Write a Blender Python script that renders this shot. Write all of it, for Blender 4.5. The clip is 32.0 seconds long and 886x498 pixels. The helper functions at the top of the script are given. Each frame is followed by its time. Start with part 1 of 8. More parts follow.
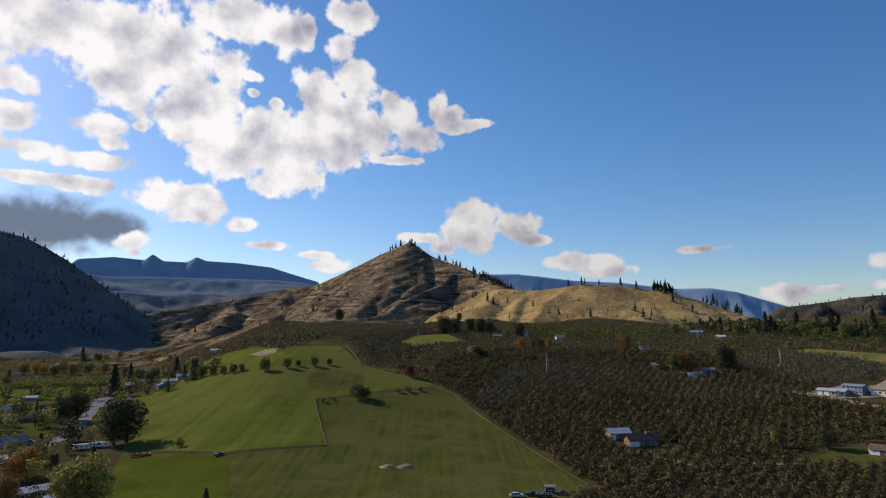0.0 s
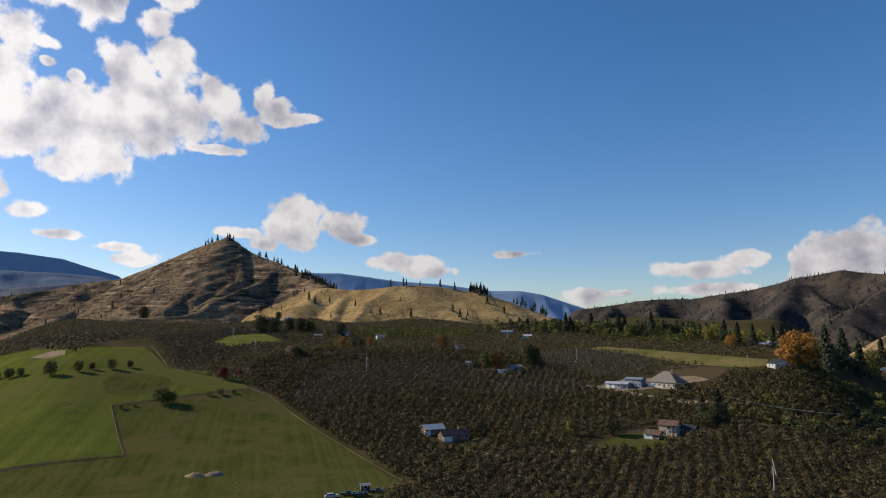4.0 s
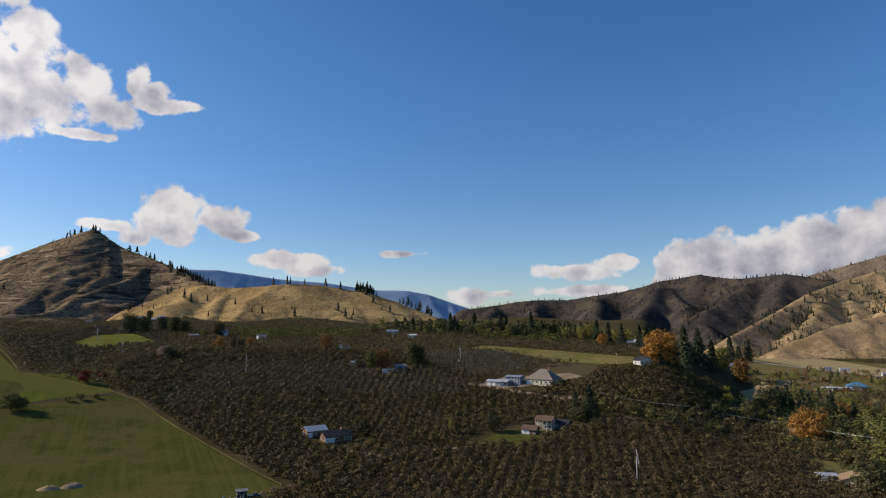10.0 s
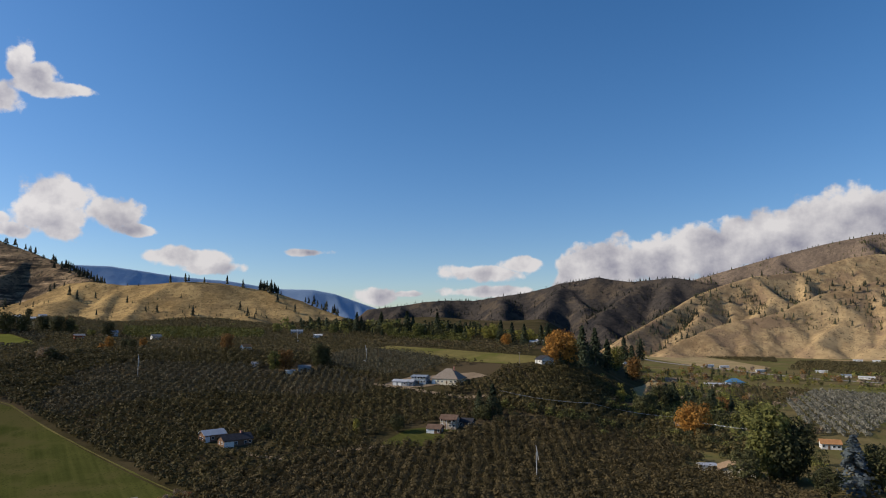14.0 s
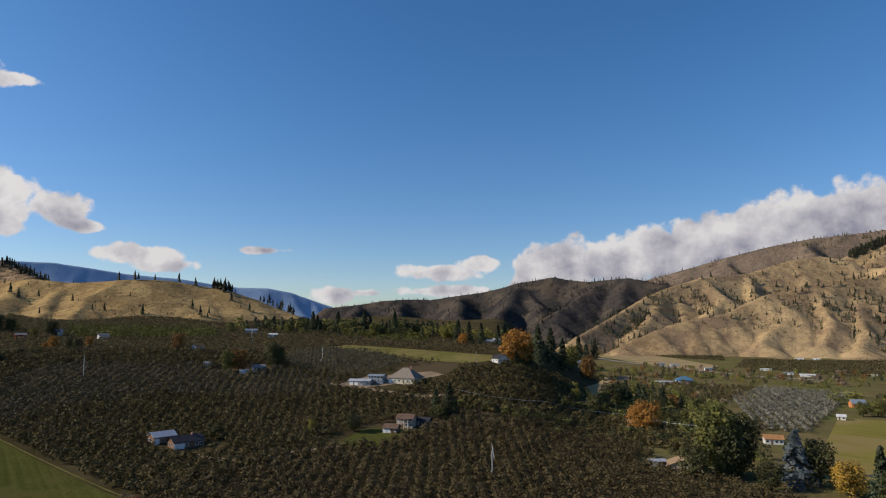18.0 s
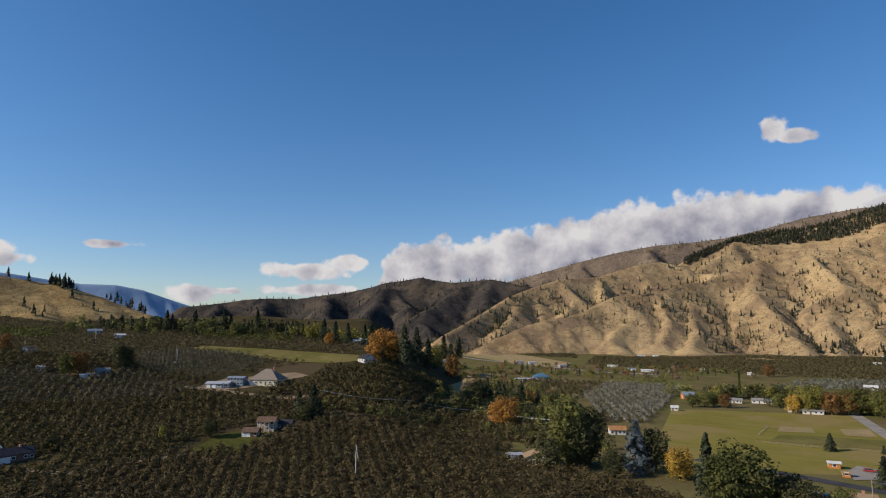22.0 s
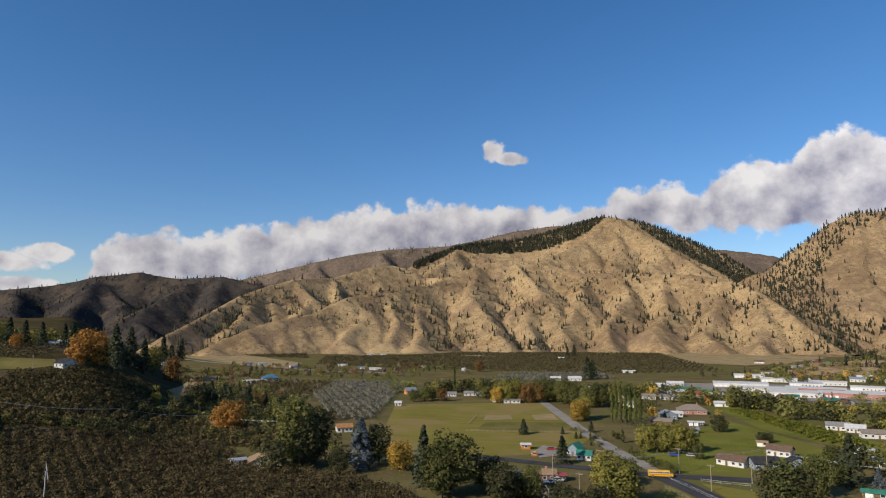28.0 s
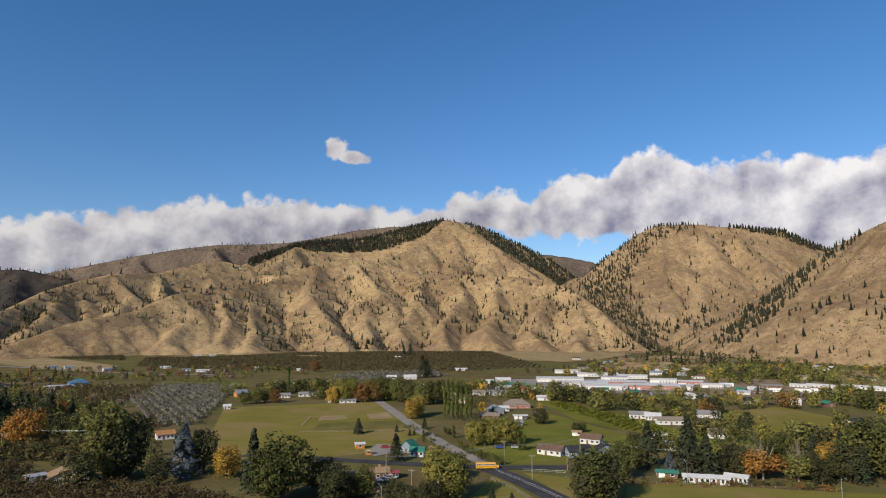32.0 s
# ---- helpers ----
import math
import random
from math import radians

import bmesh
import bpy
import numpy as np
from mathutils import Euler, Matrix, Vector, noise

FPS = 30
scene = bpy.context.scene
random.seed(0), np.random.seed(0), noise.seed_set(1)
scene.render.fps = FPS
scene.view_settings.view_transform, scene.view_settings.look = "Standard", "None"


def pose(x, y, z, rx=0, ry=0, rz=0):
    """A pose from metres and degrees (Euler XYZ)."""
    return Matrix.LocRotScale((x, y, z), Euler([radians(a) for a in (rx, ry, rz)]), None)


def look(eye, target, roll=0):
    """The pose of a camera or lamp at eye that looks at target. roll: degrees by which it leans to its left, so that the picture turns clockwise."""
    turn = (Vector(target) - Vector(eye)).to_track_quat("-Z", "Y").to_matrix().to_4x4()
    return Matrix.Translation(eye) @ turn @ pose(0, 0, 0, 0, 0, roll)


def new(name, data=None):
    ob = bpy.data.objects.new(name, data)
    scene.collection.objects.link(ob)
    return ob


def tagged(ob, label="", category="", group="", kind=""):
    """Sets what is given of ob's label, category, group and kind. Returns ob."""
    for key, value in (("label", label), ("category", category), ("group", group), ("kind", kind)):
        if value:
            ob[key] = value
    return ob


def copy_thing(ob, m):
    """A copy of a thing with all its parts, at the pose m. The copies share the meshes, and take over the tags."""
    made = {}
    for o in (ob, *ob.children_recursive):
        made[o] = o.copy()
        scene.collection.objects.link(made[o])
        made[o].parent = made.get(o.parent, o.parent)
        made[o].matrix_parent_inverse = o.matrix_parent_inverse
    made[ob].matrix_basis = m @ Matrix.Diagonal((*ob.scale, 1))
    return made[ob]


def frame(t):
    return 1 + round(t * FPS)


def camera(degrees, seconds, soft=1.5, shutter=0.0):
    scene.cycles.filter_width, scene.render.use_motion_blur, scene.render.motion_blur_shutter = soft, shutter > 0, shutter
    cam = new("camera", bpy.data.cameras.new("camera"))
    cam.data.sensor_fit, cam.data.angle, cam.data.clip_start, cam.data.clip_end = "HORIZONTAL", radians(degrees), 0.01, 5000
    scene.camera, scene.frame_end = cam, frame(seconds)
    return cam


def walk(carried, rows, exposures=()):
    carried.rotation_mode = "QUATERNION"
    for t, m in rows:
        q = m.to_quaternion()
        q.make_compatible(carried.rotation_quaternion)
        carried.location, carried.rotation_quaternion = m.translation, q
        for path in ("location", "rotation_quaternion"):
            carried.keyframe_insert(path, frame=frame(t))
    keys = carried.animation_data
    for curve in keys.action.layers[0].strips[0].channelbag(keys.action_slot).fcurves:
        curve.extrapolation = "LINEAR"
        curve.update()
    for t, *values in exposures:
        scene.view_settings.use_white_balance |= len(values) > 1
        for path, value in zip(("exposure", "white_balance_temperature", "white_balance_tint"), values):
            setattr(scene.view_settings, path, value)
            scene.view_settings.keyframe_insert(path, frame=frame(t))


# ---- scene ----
# ---- camera: it hovers 60 m over the valley floor and turns to the right ----
cam = camera(69.82, 32.0, soft=1.1)
ROWS_1 = [(0, 0.00, 7.30, 0.11), (0.5, 2.08, 7.30, 0.11), (1, 3.92, 7.30, 0.09), (1.5, 5.83, 7.28, 0.09), (2, 8.23, 7.27, 0.10), (2.5, 10.32, 7.27, 0.08), (3, 12.16, 7.26, 0.06), (3.5, 13.99, 7.26, 0.05), (4, 15.89, 7.24, 0.05), (4.5, 17.73, 7.25, 0.05), (6.5, 20.96, 7.24, 0.07), (7, 21.49, 7.22, 0.06), (7.5, 21.98, 7.22, 0.06), (8, 22.46, 7.22, 0.06), (8.5, 22.95, 7.21, 0.05), (9, 23.87, 7.20, 0.06), (9.5, 24.96, 7.21, 0.08), (10, 26.12, 7.19, 0.07), (10.5, 27.29, 7.19, 0.06), (11, 28.28, 7.19, 0.05), (11.5, 29.11, 7.19, 0.05), (12, 30.18, 7.18, 0.06), (12.5, 31.26, 7.18, 0.05), (13, 32.36, 7.18, 0.04), (13.5, 33.48, 7.19, 0.04), (14, 34.44, 7.18, 0.03), (14.5, 35.40, 7.18, 0.02)]
ROWS_2 = [(16.5, 37.19, 7.14, 0.00), (17, 37.50, 7.12, 0.01), (17.5, 37.88, 7.11, -0.02), (18, 38.25, 7.11, -0.01), (18.5, 38.72, 7.10, -0.01), (19, 39.33, 7.09, -0.02), (19.5, 40.61, 7.09, 0.00), (20, 42.45, 7.11, 0.00), (20.5, 44.33, 7.11, 0.01), (21, 46.29, 7.11, 0.01), (21.5, 48.14, 7.09, 0.05), (22, 50.12, 7.08, 0.06), (22.5, 52.04, 7.07, 0.07), (23, 53.91, 7.06, 0.08), (23.5, 55.74, 7.06, 0.09), (24, 57.59, 7.07, 0.08), (24.5, 59.57, 7.06, 0.07), (25, 61.64, 7.07, 0.04), (25.5, 63.61, 7.06, 0.06), (27.5, 71.23, 7.05, 0.07), (28, 73.70, 7.05, 0.06), (28.5, 75.34, 7.04, 0.07), (29, 77.06, 7.04, 0.08), (29.5, 79.34, 7.03, 0.08), (30, 81.45, 7.03, 0.10), (30.5, 83.45, 7.01, 0.10), (31, 85.24, 7.01, 0.09), (31.5, 86.70, 6.98, 0.08), (32, 88.14, 6.98, 0.06)]
EYE = (0.0, 0.0, 60.0)
walk(cam, [(t, pose(*EYE, 90 + p, 0, -a) @ pose(0, 0, 0, 0, 0, -r)) for t, a, p, r in ROWS_1 + ROWS_2],
     exposures=((0, 0.0), (32, 0.0)))

# ---- sky, clouds and sun ----
SUN_AZ, SUN_EL = -54.0, 29.0
SKY = 0.115


def at(az, r):
    """Ground place from a bearing in degrees and a distance."""
    return r * math.sin(radians(az)), r * math.cos(radians(az))


world = bpy.data.worlds.new("sky")
scene.world = world
world.use_nodes = True
wt = world.node_tree
wt.nodes.clear()


def link_math(tree, op, a, b=None, clamp=False):
    n = tree.nodes.new("ShaderNodeMath")
    n.operation, n.use_clamp = op, clamp
    for i, v in enumerate((a, b)):
        if v is None:
            continue
        if isinstance(v, (int, float)):
            n.inputs[i].default_value = v
        else:
            tree.links.new(v, n.inputs[i])
    return n.outputs[0]


def mix_colour(tree, fac, a, b):
    n = tree.nodes.new("ShaderNodeMix")
    n.data_type = "RGBA"
    for i, v in ((0, fac), (6, a), (7, b)):
        if isinstance(v, (int, float)):
            n.inputs[i].default_value = v
        elif isinstance(v, tuple):
            n.inputs[i].default_value = (*v[:3], 1)
        else:
            tree.links.new(v, n.inputs[i])
    return n.outputs[2]


def map_range(tree, v, a, b, c=0.0, d=1.0, kind="SMOOTHSTEP"):
    n = tree.nodes.new("ShaderNodeMapRange")
    n.interpolation_type = kind
    tree.links.new(v, n.inputs[0])
    for i, k in enumerate((a, b, c, d)):
        n.inputs[i + 1].default_value = k
    return n.outputs[0]


# Clouds: bearing, height (degrees), half width, half height.
CLOUDS = {
    "big": [(-34.2, 22.9, 4.4, 2.4), (-28.7, 23.2, 4.6, 2.9), (-24.7, 22.2, 4.4, 3.5), (-27.2, 19.7, 3.8, 1.9), (-22.3, 18.6, 4.5, 2.9), (-19.2, 21.9, 1.5, 1.6), (-15.6, 16.1, 5.8, 3.1), (-19.4, 15.1, 3.3, 2.1), (-14.5, 13.2, 3.4, 1.6), (-9.6, 17.7, 4.9, 3.4),
            (-11.7, 21.0, 2.5, 1.5), (-8.4, 22.1, 2.0, 2.0), (-9.6, 24.6, 1.4, 1.5), (-8.7, 27.1, 2.1, 1.4), (-4.4, 19.1, 1.8, 2.0), (-0.5, 19.9, 1.0, 1.7), (0.9, 18.2, 2.4, 0.7), (0.5, 19.0, 1.5, 1.0), (3.6, 18.4, 1.1, 0.5), (-2.6, 17.2, 2.4, 1.2), (-4.4, 15.2, 2.5, 0.4)],
    "upper": [(-18.4, 26.0, 4.4, 1.7), (-14.6, 25.5, 2.1, 1.8), (-12.6, 26.0, 0.9, 1.0), (-38.4, 21.0, 3.0, 3.0), (-17.5, 21.6, 1.2, 0.5), (-17.2, 20.3, 0.6, 0.4), (-15.2, 19.5, 0.7, 0.5)],
    "left": [(-35.2, 18.6, 1.5, 1.0), (-35.2, 16.1, 1.8, 1.1), (-29.0, 16.1, 1.8, 1.1), (-28.2, 15.0, 1.1, 0.8), (-33.5, 13.7, 2.7, 0.8), (-30.1, 13.4, 3.5, 0.8), (-33.9, 11.6, 2.9, 0.5), (-30.4, 11.5, 2.5, 0.7), (-23.7, 11.2, 3.5, 1.3), (-21.6, 10.0, 2.3, 1.0), (-26.2, 16.5, 0.6, 0.4), (-37.5, 14.9, 1.7, 3.2)],
    "small": [(-17.7, 9.1, 1.4, 0.7), (-15.7, 7.4, 1.9, 0.4), (-26.3, 7.2, 1.3, 0.7), (-26.0, 6.3, 0.7, 0.4), (-11.4, 6.6, 1.5, 0.4), (-10.3, 5.7, 2.2, 0.6)],
    "heaps": [(2.5, 10.1, 2.4, 1.7), (2.5, 8.6, 2.7, 1.6), (6.5, 9.2, 2.1, 1.2), (8.5, 8.0, 1.6, 0.5), (-2.0, 8.3, 1.8, 0.5), (0.1, 7.4, 1.2, 0.6), (12.6, 5.9, 3.0, 0.9), (11.1, 6.0, 2.2, 0.6), (14.1, 5.2, 2.3, 0.6), (22.3, 6.7, 2.0, 0.35), (28.3, 2.9, 1.8, 0.7), (31.4, 3.1, 1.2, 0.3),
              (38.0, 5.0, 3.6, 0.7), (41.5, 5.7, 2.1, 0.7), (38.6, 3.3, 3.8, 0.5)],
    "loose": [(78.3, 15.6, 1.0, 1.1), (79.6, 15.0, 1.6, 0.55)],
}
GREY = [(-33.2, 8.2, 6.2, 2.8), (-28.2, 8.3, 3.0, 1.8), (-38.0, 8.3, 3.9, 3.2)]
# The long bank behind the mountains: the height of its top and of its base by bearing.
BANK_TOP = [(43.4, 3.0), (44.6, 5.6), (46.0, 7.2), (49.3, 7.7), (55.0, 8.4), (59.3, 9.1), (62.3, 9.6), (66.1, 10.5), (69.5, 10.9), (77.1, 10.9), (83.8, 10.6), (86.4, 10.6), (89.5, 11.7), (94.8, 12.1), (96.2, 11.4), (97.2, 13.0), (102.2, 13.4), (105.0, 14.6), (107.6, 15.0), (110.0, 13.8), (114.3, 13.6), (120, 13.0), (128, 12.4), (134, 8.0)]
BANK_BASE = [(43, 2.0), (52, 3.5), (60, 4.0), (87.4, 7.4), (92.5, 8.1), (99.7, 7.7), (107.2, 7.3), (116, 5.0), (134, 4.0)]

ray_in = wt.nodes.new("ShaderNodeTexCoord")
axes = wt.nodes.new("ShaderNodeSeparateXYZ")
wt.links.new(ray_in.outputs["Generated"], axes.inputs[0])
bearing = link_math(wt, "MULTIPLY", link_math(wt, "ARCTAN2", axes.outputs[0], axes.outputs[1]), 57.2958)
rise = link_math(wt, "MULTIPLY", link_math(wt, "ARCSINE", axes.outputs[2]), 57.2958)
plane = wt.nodes.new("ShaderNodeCombineXYZ")
wt.links.new(bearing, plane.inputs[0])
wt.links.new(rise, plane.inputs[1])


def shifted(shift):
    m = wt.nodes.new("ShaderNodeVectorMath")
    m.operation = "ADD"
    m.inputs[1].default_value = (*shift, 0)
    wt.links.new(plane.outputs[0], m.inputs[0])
    return m.outputs[0]


def cloud_noise(shift, scale, detail, rough=0.6):
    n = wt.nodes.new("ShaderNodeTexNoise")
    n.inputs["Scale"].default_value, n.inputs["Detail"].default_value, n.inputs["Roughness"].default_value = scale, detail, rough
    wt.links.new(shifted(shift), n.inputs["Vector"])
    return n.outputs["Fac"]


def heads(shift, scale):
    """Round cauliflower heads: high in the middle of each, low between them."""
    v = wt.nodes.new("ShaderNodeTexVoronoi")
    v.voronoi_dimensions, v.feature = "2D", "SMOOTH_F1"
    v.inputs["Scale"].default_value, v.inputs["Smoothness"].default_value = scale, 0.35
    wt.links.new(shifted(shift), v.inputs["Vector"])
    return link_math(wt, "SUBTRACT", 0.42, v.outputs["Distance"])


def puffs(shift=(0, 0)):
    coarse = link_math(wt, "ADD", link_math(wt, "MULTIPLY", heads(shift, 0.42), 0.4), link_math(wt, "MULTIPLY", heads(shift, 1.05), 0.2))
    return link_math(wt, "ADD", coarse, link_math(wt, "MULTIPLY", link_math(wt, "SUBTRACT", cloud_noise(shift, 0.42, 9.0, 0.64), 0.5), 1.3))


def cloud_cover(rows, floor=9.0):
    """How deep inside the nearest cloud heap a direction lies: 1 in its heart, 0 at its rim."""
    least = floor
    for a, e, w, h in rows:
        m = wt.nodes.new("ShaderNodeMapping")
        m.vector_type = "TEXTURE"
        m.inputs["Location"].default_value, m.inputs["Scale"].default_value = (a, e, 0), (w * 1.08, h * 1.08, 1)
        wt.links.new(plane.outputs[0], m.inputs["Vector"])
        v = wt.nodes.new("ShaderNodeVectorMath")
        v.operation = "LENGTH"
        wt.links.new(m.outputs[0], v.inputs[0])
        least = link_math(wt, "MINIMUM", v.outputs["Value"], least)
    return link_math(wt, "SUBTRACT", 1.0, least)


def outline(points):
    """A height in degrees that follows the bearing from point to point."""
    c = wt.nodes.new("ShaderNodeFloatCurve")
    wt.links.new(map_range(wt, bearing, 40.0, 140.0, kind="LINEAR"), c.inputs["Value"])
    curve = c.mapping.curves[0]
    curve.points[0].location, curve.points[1].location = (0.0, 0.0), (1.0, 0.0)
    for a, e in points:
        curve.points.new((a - 40) / 100, e / 20)
    c.mapping.update()
    return link_math(wt, "MULTIPLY", c.outputs[0], 20.0)


bank_top = outline(BANK_TOP)
bank = link_math(wt, "MULTIPLY", link_math(wt, "MINIMUM", link_math(wt, "SUBTRACT", bank_top, rise), link_math(wt, "SUBTRACT", rise, outline(BANK_BASE))), 0.42)
cover = link_math(wt, "MAXIMUM", cloud_cover([row for rows in CLOUDS.values() for row in rows]), bank)
cover = link_math(wt, "MINIMUM", cover, 1.0)
puff = puffs()
dense = link_math(wt, "ADD", link_math(wt, "MULTIPLY", cover, 0.85), link_math(wt, "ADD", link_math(wt, "MULTIPLY", puff, 1.0), 0.04))
opaque = map_range(wt, dense, -0.04, 0.26)


def form(shift):
    """The broad swelling of the heaps, that catches or loses the sun."""
    return link_math(wt, "ADD", link_math(wt, "MULTIPLY", heads(shift, 0.26), 0.7), link_math(wt, "MULTIPLY", link_math(wt, "SUBTRACT", cloud_noise(shift, 0.3, 6.0, 0.6), 0.5), 1.5))


relief = link_math(wt, "SUBTRACT", form((0, 0)), form((-1.0, 1.3)))
deep = map_range(wt, cover, 0.05, 0.9, 0.0, 0.24, "LINEAR")
under = map_range(wt, link_math(wt, "SUBTRACT", bank_top, rise), 0.2, 5.0, 0.0, 0.3, "LINEAR")
under = link_math(wt, "MULTIPLY", under, map_range(wt, bearing, 42.0, 46.0))
lit = link_math(wt, "SUBTRACT", link_math(wt, "ADD", 0.92, link_math(wt, "MULTIPLY", relief, 1.0)), link_math(wt, "ADD", deep, under), clamp=True)
cloud_rgb = mix_colour(wt, lit, (0.28, 0.285, 0.4), (1.0, 0.965, 0.97))
# Clouds are duller away from the sun's side of the sky, and bright again where they face it.
sunny = link_math(wt, "MAXIMUM", map_range(wt, bearing, -16.0, 6.0, 0.97, 0.7, "LINEAR"), map_range(wt, bearing, 84.0, 108.0, 0.64, 0.92, "LINEAR"))
dull = wt.nodes.new("ShaderNodeVectorMath")
dull.operation = "SCALE"
wt.links.new(cloud_rgb, dull.inputs[0])
wt.links.new(sunny, dull.inputs["Scale"])
cloud_rgb = dull.outputs[0]
grey_dense = link_math(wt, "ADD", link_math(wt, "MULTIPLY", cloud_cover(GREY), 0.8), link_math(wt, "MULTIPLY", puff, 0.5))
grey_opaque = map_range(wt, grey_dense, 0.0, 0.5)

air = wt.nodes.new("ShaderNodeTexSky")
air.sky_type, air.sun_disc = "NISHITA", False
air.sun_elevation, air.sun_rotation = radians(SUN_EL), radians(SUN_AZ)
air.altitude, air.air_density, air.dust_density, air.ozone_density = 300, 1.0, 0.5, 2.0
clear = wt.nodes.new("ShaderNodeHueSaturation")
clear.inputs["Saturation"].default_value = 1.3
wt.links.new(air.outputs[0], clear.inputs["Color"])
sky_rgb = wt.nodes.new("ShaderNodeVectorMath")
sky_rgb.operation = "SCALE"
tint = wt.nodes.new("ShaderNodeVectorMath")
tint.operation = "MULTIPLY"
wt.links.new(mix_colour(wt, map_range(wt, rise, 3.0, 24.0), (0.87, 0.895, 1.04), (0.97, 0.98, 1.07)), tint.inputs[1])
wt.links.new(clear.outputs[0], tint.inputs[0])
wt.links.new(tint.outputs[0], sky_rgb.inputs[0])
sky_rgb.inputs["Scale"].default_value = SKY
with_grey = mix_colour(wt, grey_opaque, sky_rgb.outputs[0], (0.16, 0.205, 0.29))
with_cloud = mix_colour(wt, opaque, with_grey, cloud_rgb)
glow = wt.nodes.new("ShaderNodeBackground")
wt.links.new(with_cloud, glow.inputs[0])
glow.inputs[1].default_value = 1.0
wout = wt.nodes.new("ShaderNodeOutputWorld")
wt.links.new(glow.outputs[0], wout.inputs[0])

sun = new("sun", bpy.data.lights.new("sun", "SUN"))
sun.data.energy, sun.data.angle, sun.data.color = 4.9, radians(0.5), (1.0, 0.89, 0.74)
_sx, _sy = at(SUN_AZ, 100 * math.cos(radians(SUN_EL)))
sun.matrix_world = look((_sx, _sy, 100 * math.sin(radians(SUN_EL))), (0, 0, 0))


# ---- materials ----
def surface(name, dark, light, scale=1.0, fine=8.0, rough=0.85, bump=0.0, third=None, third_scale=0.02, metal=0.0, per_object=0.0, per_island=0.0, spots=None, glossy=None, streak=None, spread=0.14):
    """A worn surface: two colours mixed by coarse and fine noise, an optional third in large patches, optional dark spots."""
    m = bpy.data.materials.new(name)
    m.use_nodes = True
    t = m.node_tree
    b = t.nodes["Principled BSDF"]
    co = t.nodes.new("ShaderNodeTexCoord").outputs["Object"]

    def grain(s, detail=5.0, r=0.6):
        n = t.nodes.new("ShaderNodeTexNoise")
        n.inputs["Scale"].default_value, n.inputs["Detail"].default_value, n.inputs["Roughness"].default_value = s, detail, r
        t.links.new(co, n.inputs["Vector"])
        return n.outputs["Fac"]

    coarse, thin = grain(scale), grain(scale * fine, 3.0)
    f = link_math(t, "ADD", link_math(t, "MULTIPLY", coarse, 0.6), link_math(t, "MULTIPLY", thin, 0.4))
    if streak is not None:
        turn, across = streak
        lay = t.nodes.new("ShaderNodeMapping")
        lay.inputs["Rotation"].default_value, lay.inputs["Scale"].default_value = (0, 0, radians(turn)), (across, across * 0.03, across * 0.03)
        t.links.new(co, lay.inputs["Vector"])
        line = t.nodes.new("ShaderNodeTexNoise")
        line.inputs["Scale"].default_value, line.inputs["Detail"].default_value = 1.0, 3.0
        t.links.new(lay.outputs[0], line.inputs["Vector"])
        f = link_math(t, "ADD", link_math(t, "MULTIPLY", f, 0.6), link_math(t, "MULTIPLY", line.outputs["Fac"], 0.4))
    f = map_range(t, f, 0.5 - spread, 0.5 + spread, kind="LINEAR")
    if per_object:
        info = t.nodes.new("ShaderNodeObjectInfo")
        f = link_math(t, "ADD", f, link_math(t, "MULTIPLY", link_math(t, "SUBTRACT", info.outputs["Random"], 0.5), per_object), clamp=True)
    if per_island:
        geo = t.nodes.new("ShaderNodeNewGeometry")
        f = link_math(t, "ADD", f, link_math(t, "MULTIPLY", link_math(t, "SUBTRACT", geo.outputs["Random Per Island"], 0.5), per_island), clamp=True)
    rgb = mix_colour(t, f, dark, light)
    if third:
        rgb = mix_colour(t, map_range(t, grain(third_scale, 4.0), 0.47, 0.62), rgb, third)
    if spots:
        colour, s, size = spots
        v = t.nodes.new("ShaderNodeTexVoronoi")
        v.inputs["Scale"].default_value = s
        t.links.new(co, v.inputs["Vector"])
        keep = map_range(t, grain(s * 0.12, 3.0), 0.4, 0.52)
        dot = link_math(t, "MULTIPLY", map_range(t, v.outputs["Distance"], size, size * 0.6), keep)
        rgb = mix_colour(t, dot, rgb, colour)
    t.links.new(rgb, b.inputs["Base Color"])
    b.inputs["Roughness"].default_value, b.inputs["Metallic"].default_value = rough, metal
    b.inputs["Specular IOR Level"].default_value = 0.0 if glossy is None else glossy
    if bump:
        n = t.nodes.new("ShaderNodeBump")
        n.inputs["Strength"].default_value, n.inputs["Distance"].default_value = 0.8, bump
        t.links.new(thin, n.inputs["Height"])
        t.links.new(n.outputs[0], b.inputs["Normal"])
    return m


def leafy(name, dark, light, per_object=0.5, scale=0.15, gain=2.05, varied=0.4):
    dark, light = tuple(c * gain for c in dark), tuple(c * gain for c in light)
    m = surface(name, dark, light, scale, 6.0, rough=0.75, per_object=per_object, per_island=varied, glossy=0.1)
    t, b = m.node_tree, m.node_tree.nodes["Principled BSDF"]
    thin = t.nodes.new("ShaderNodeBsdfTranslucent")
    both = t.nodes.new("ShaderNodeMixShader")
    both.inputs[0].default_value = 0.22
    t.links.new(b.inputs["Base Color"].links[0].from_socket, thin.inputs[0])
    t.links.new(b.outputs[0], both.inputs[1])
    t.links.new(thin.outputs[0], both.inputs[2])
    t.links.new(both.outputs[0], t.nodes["Material Output"].inputs[0])
    return m


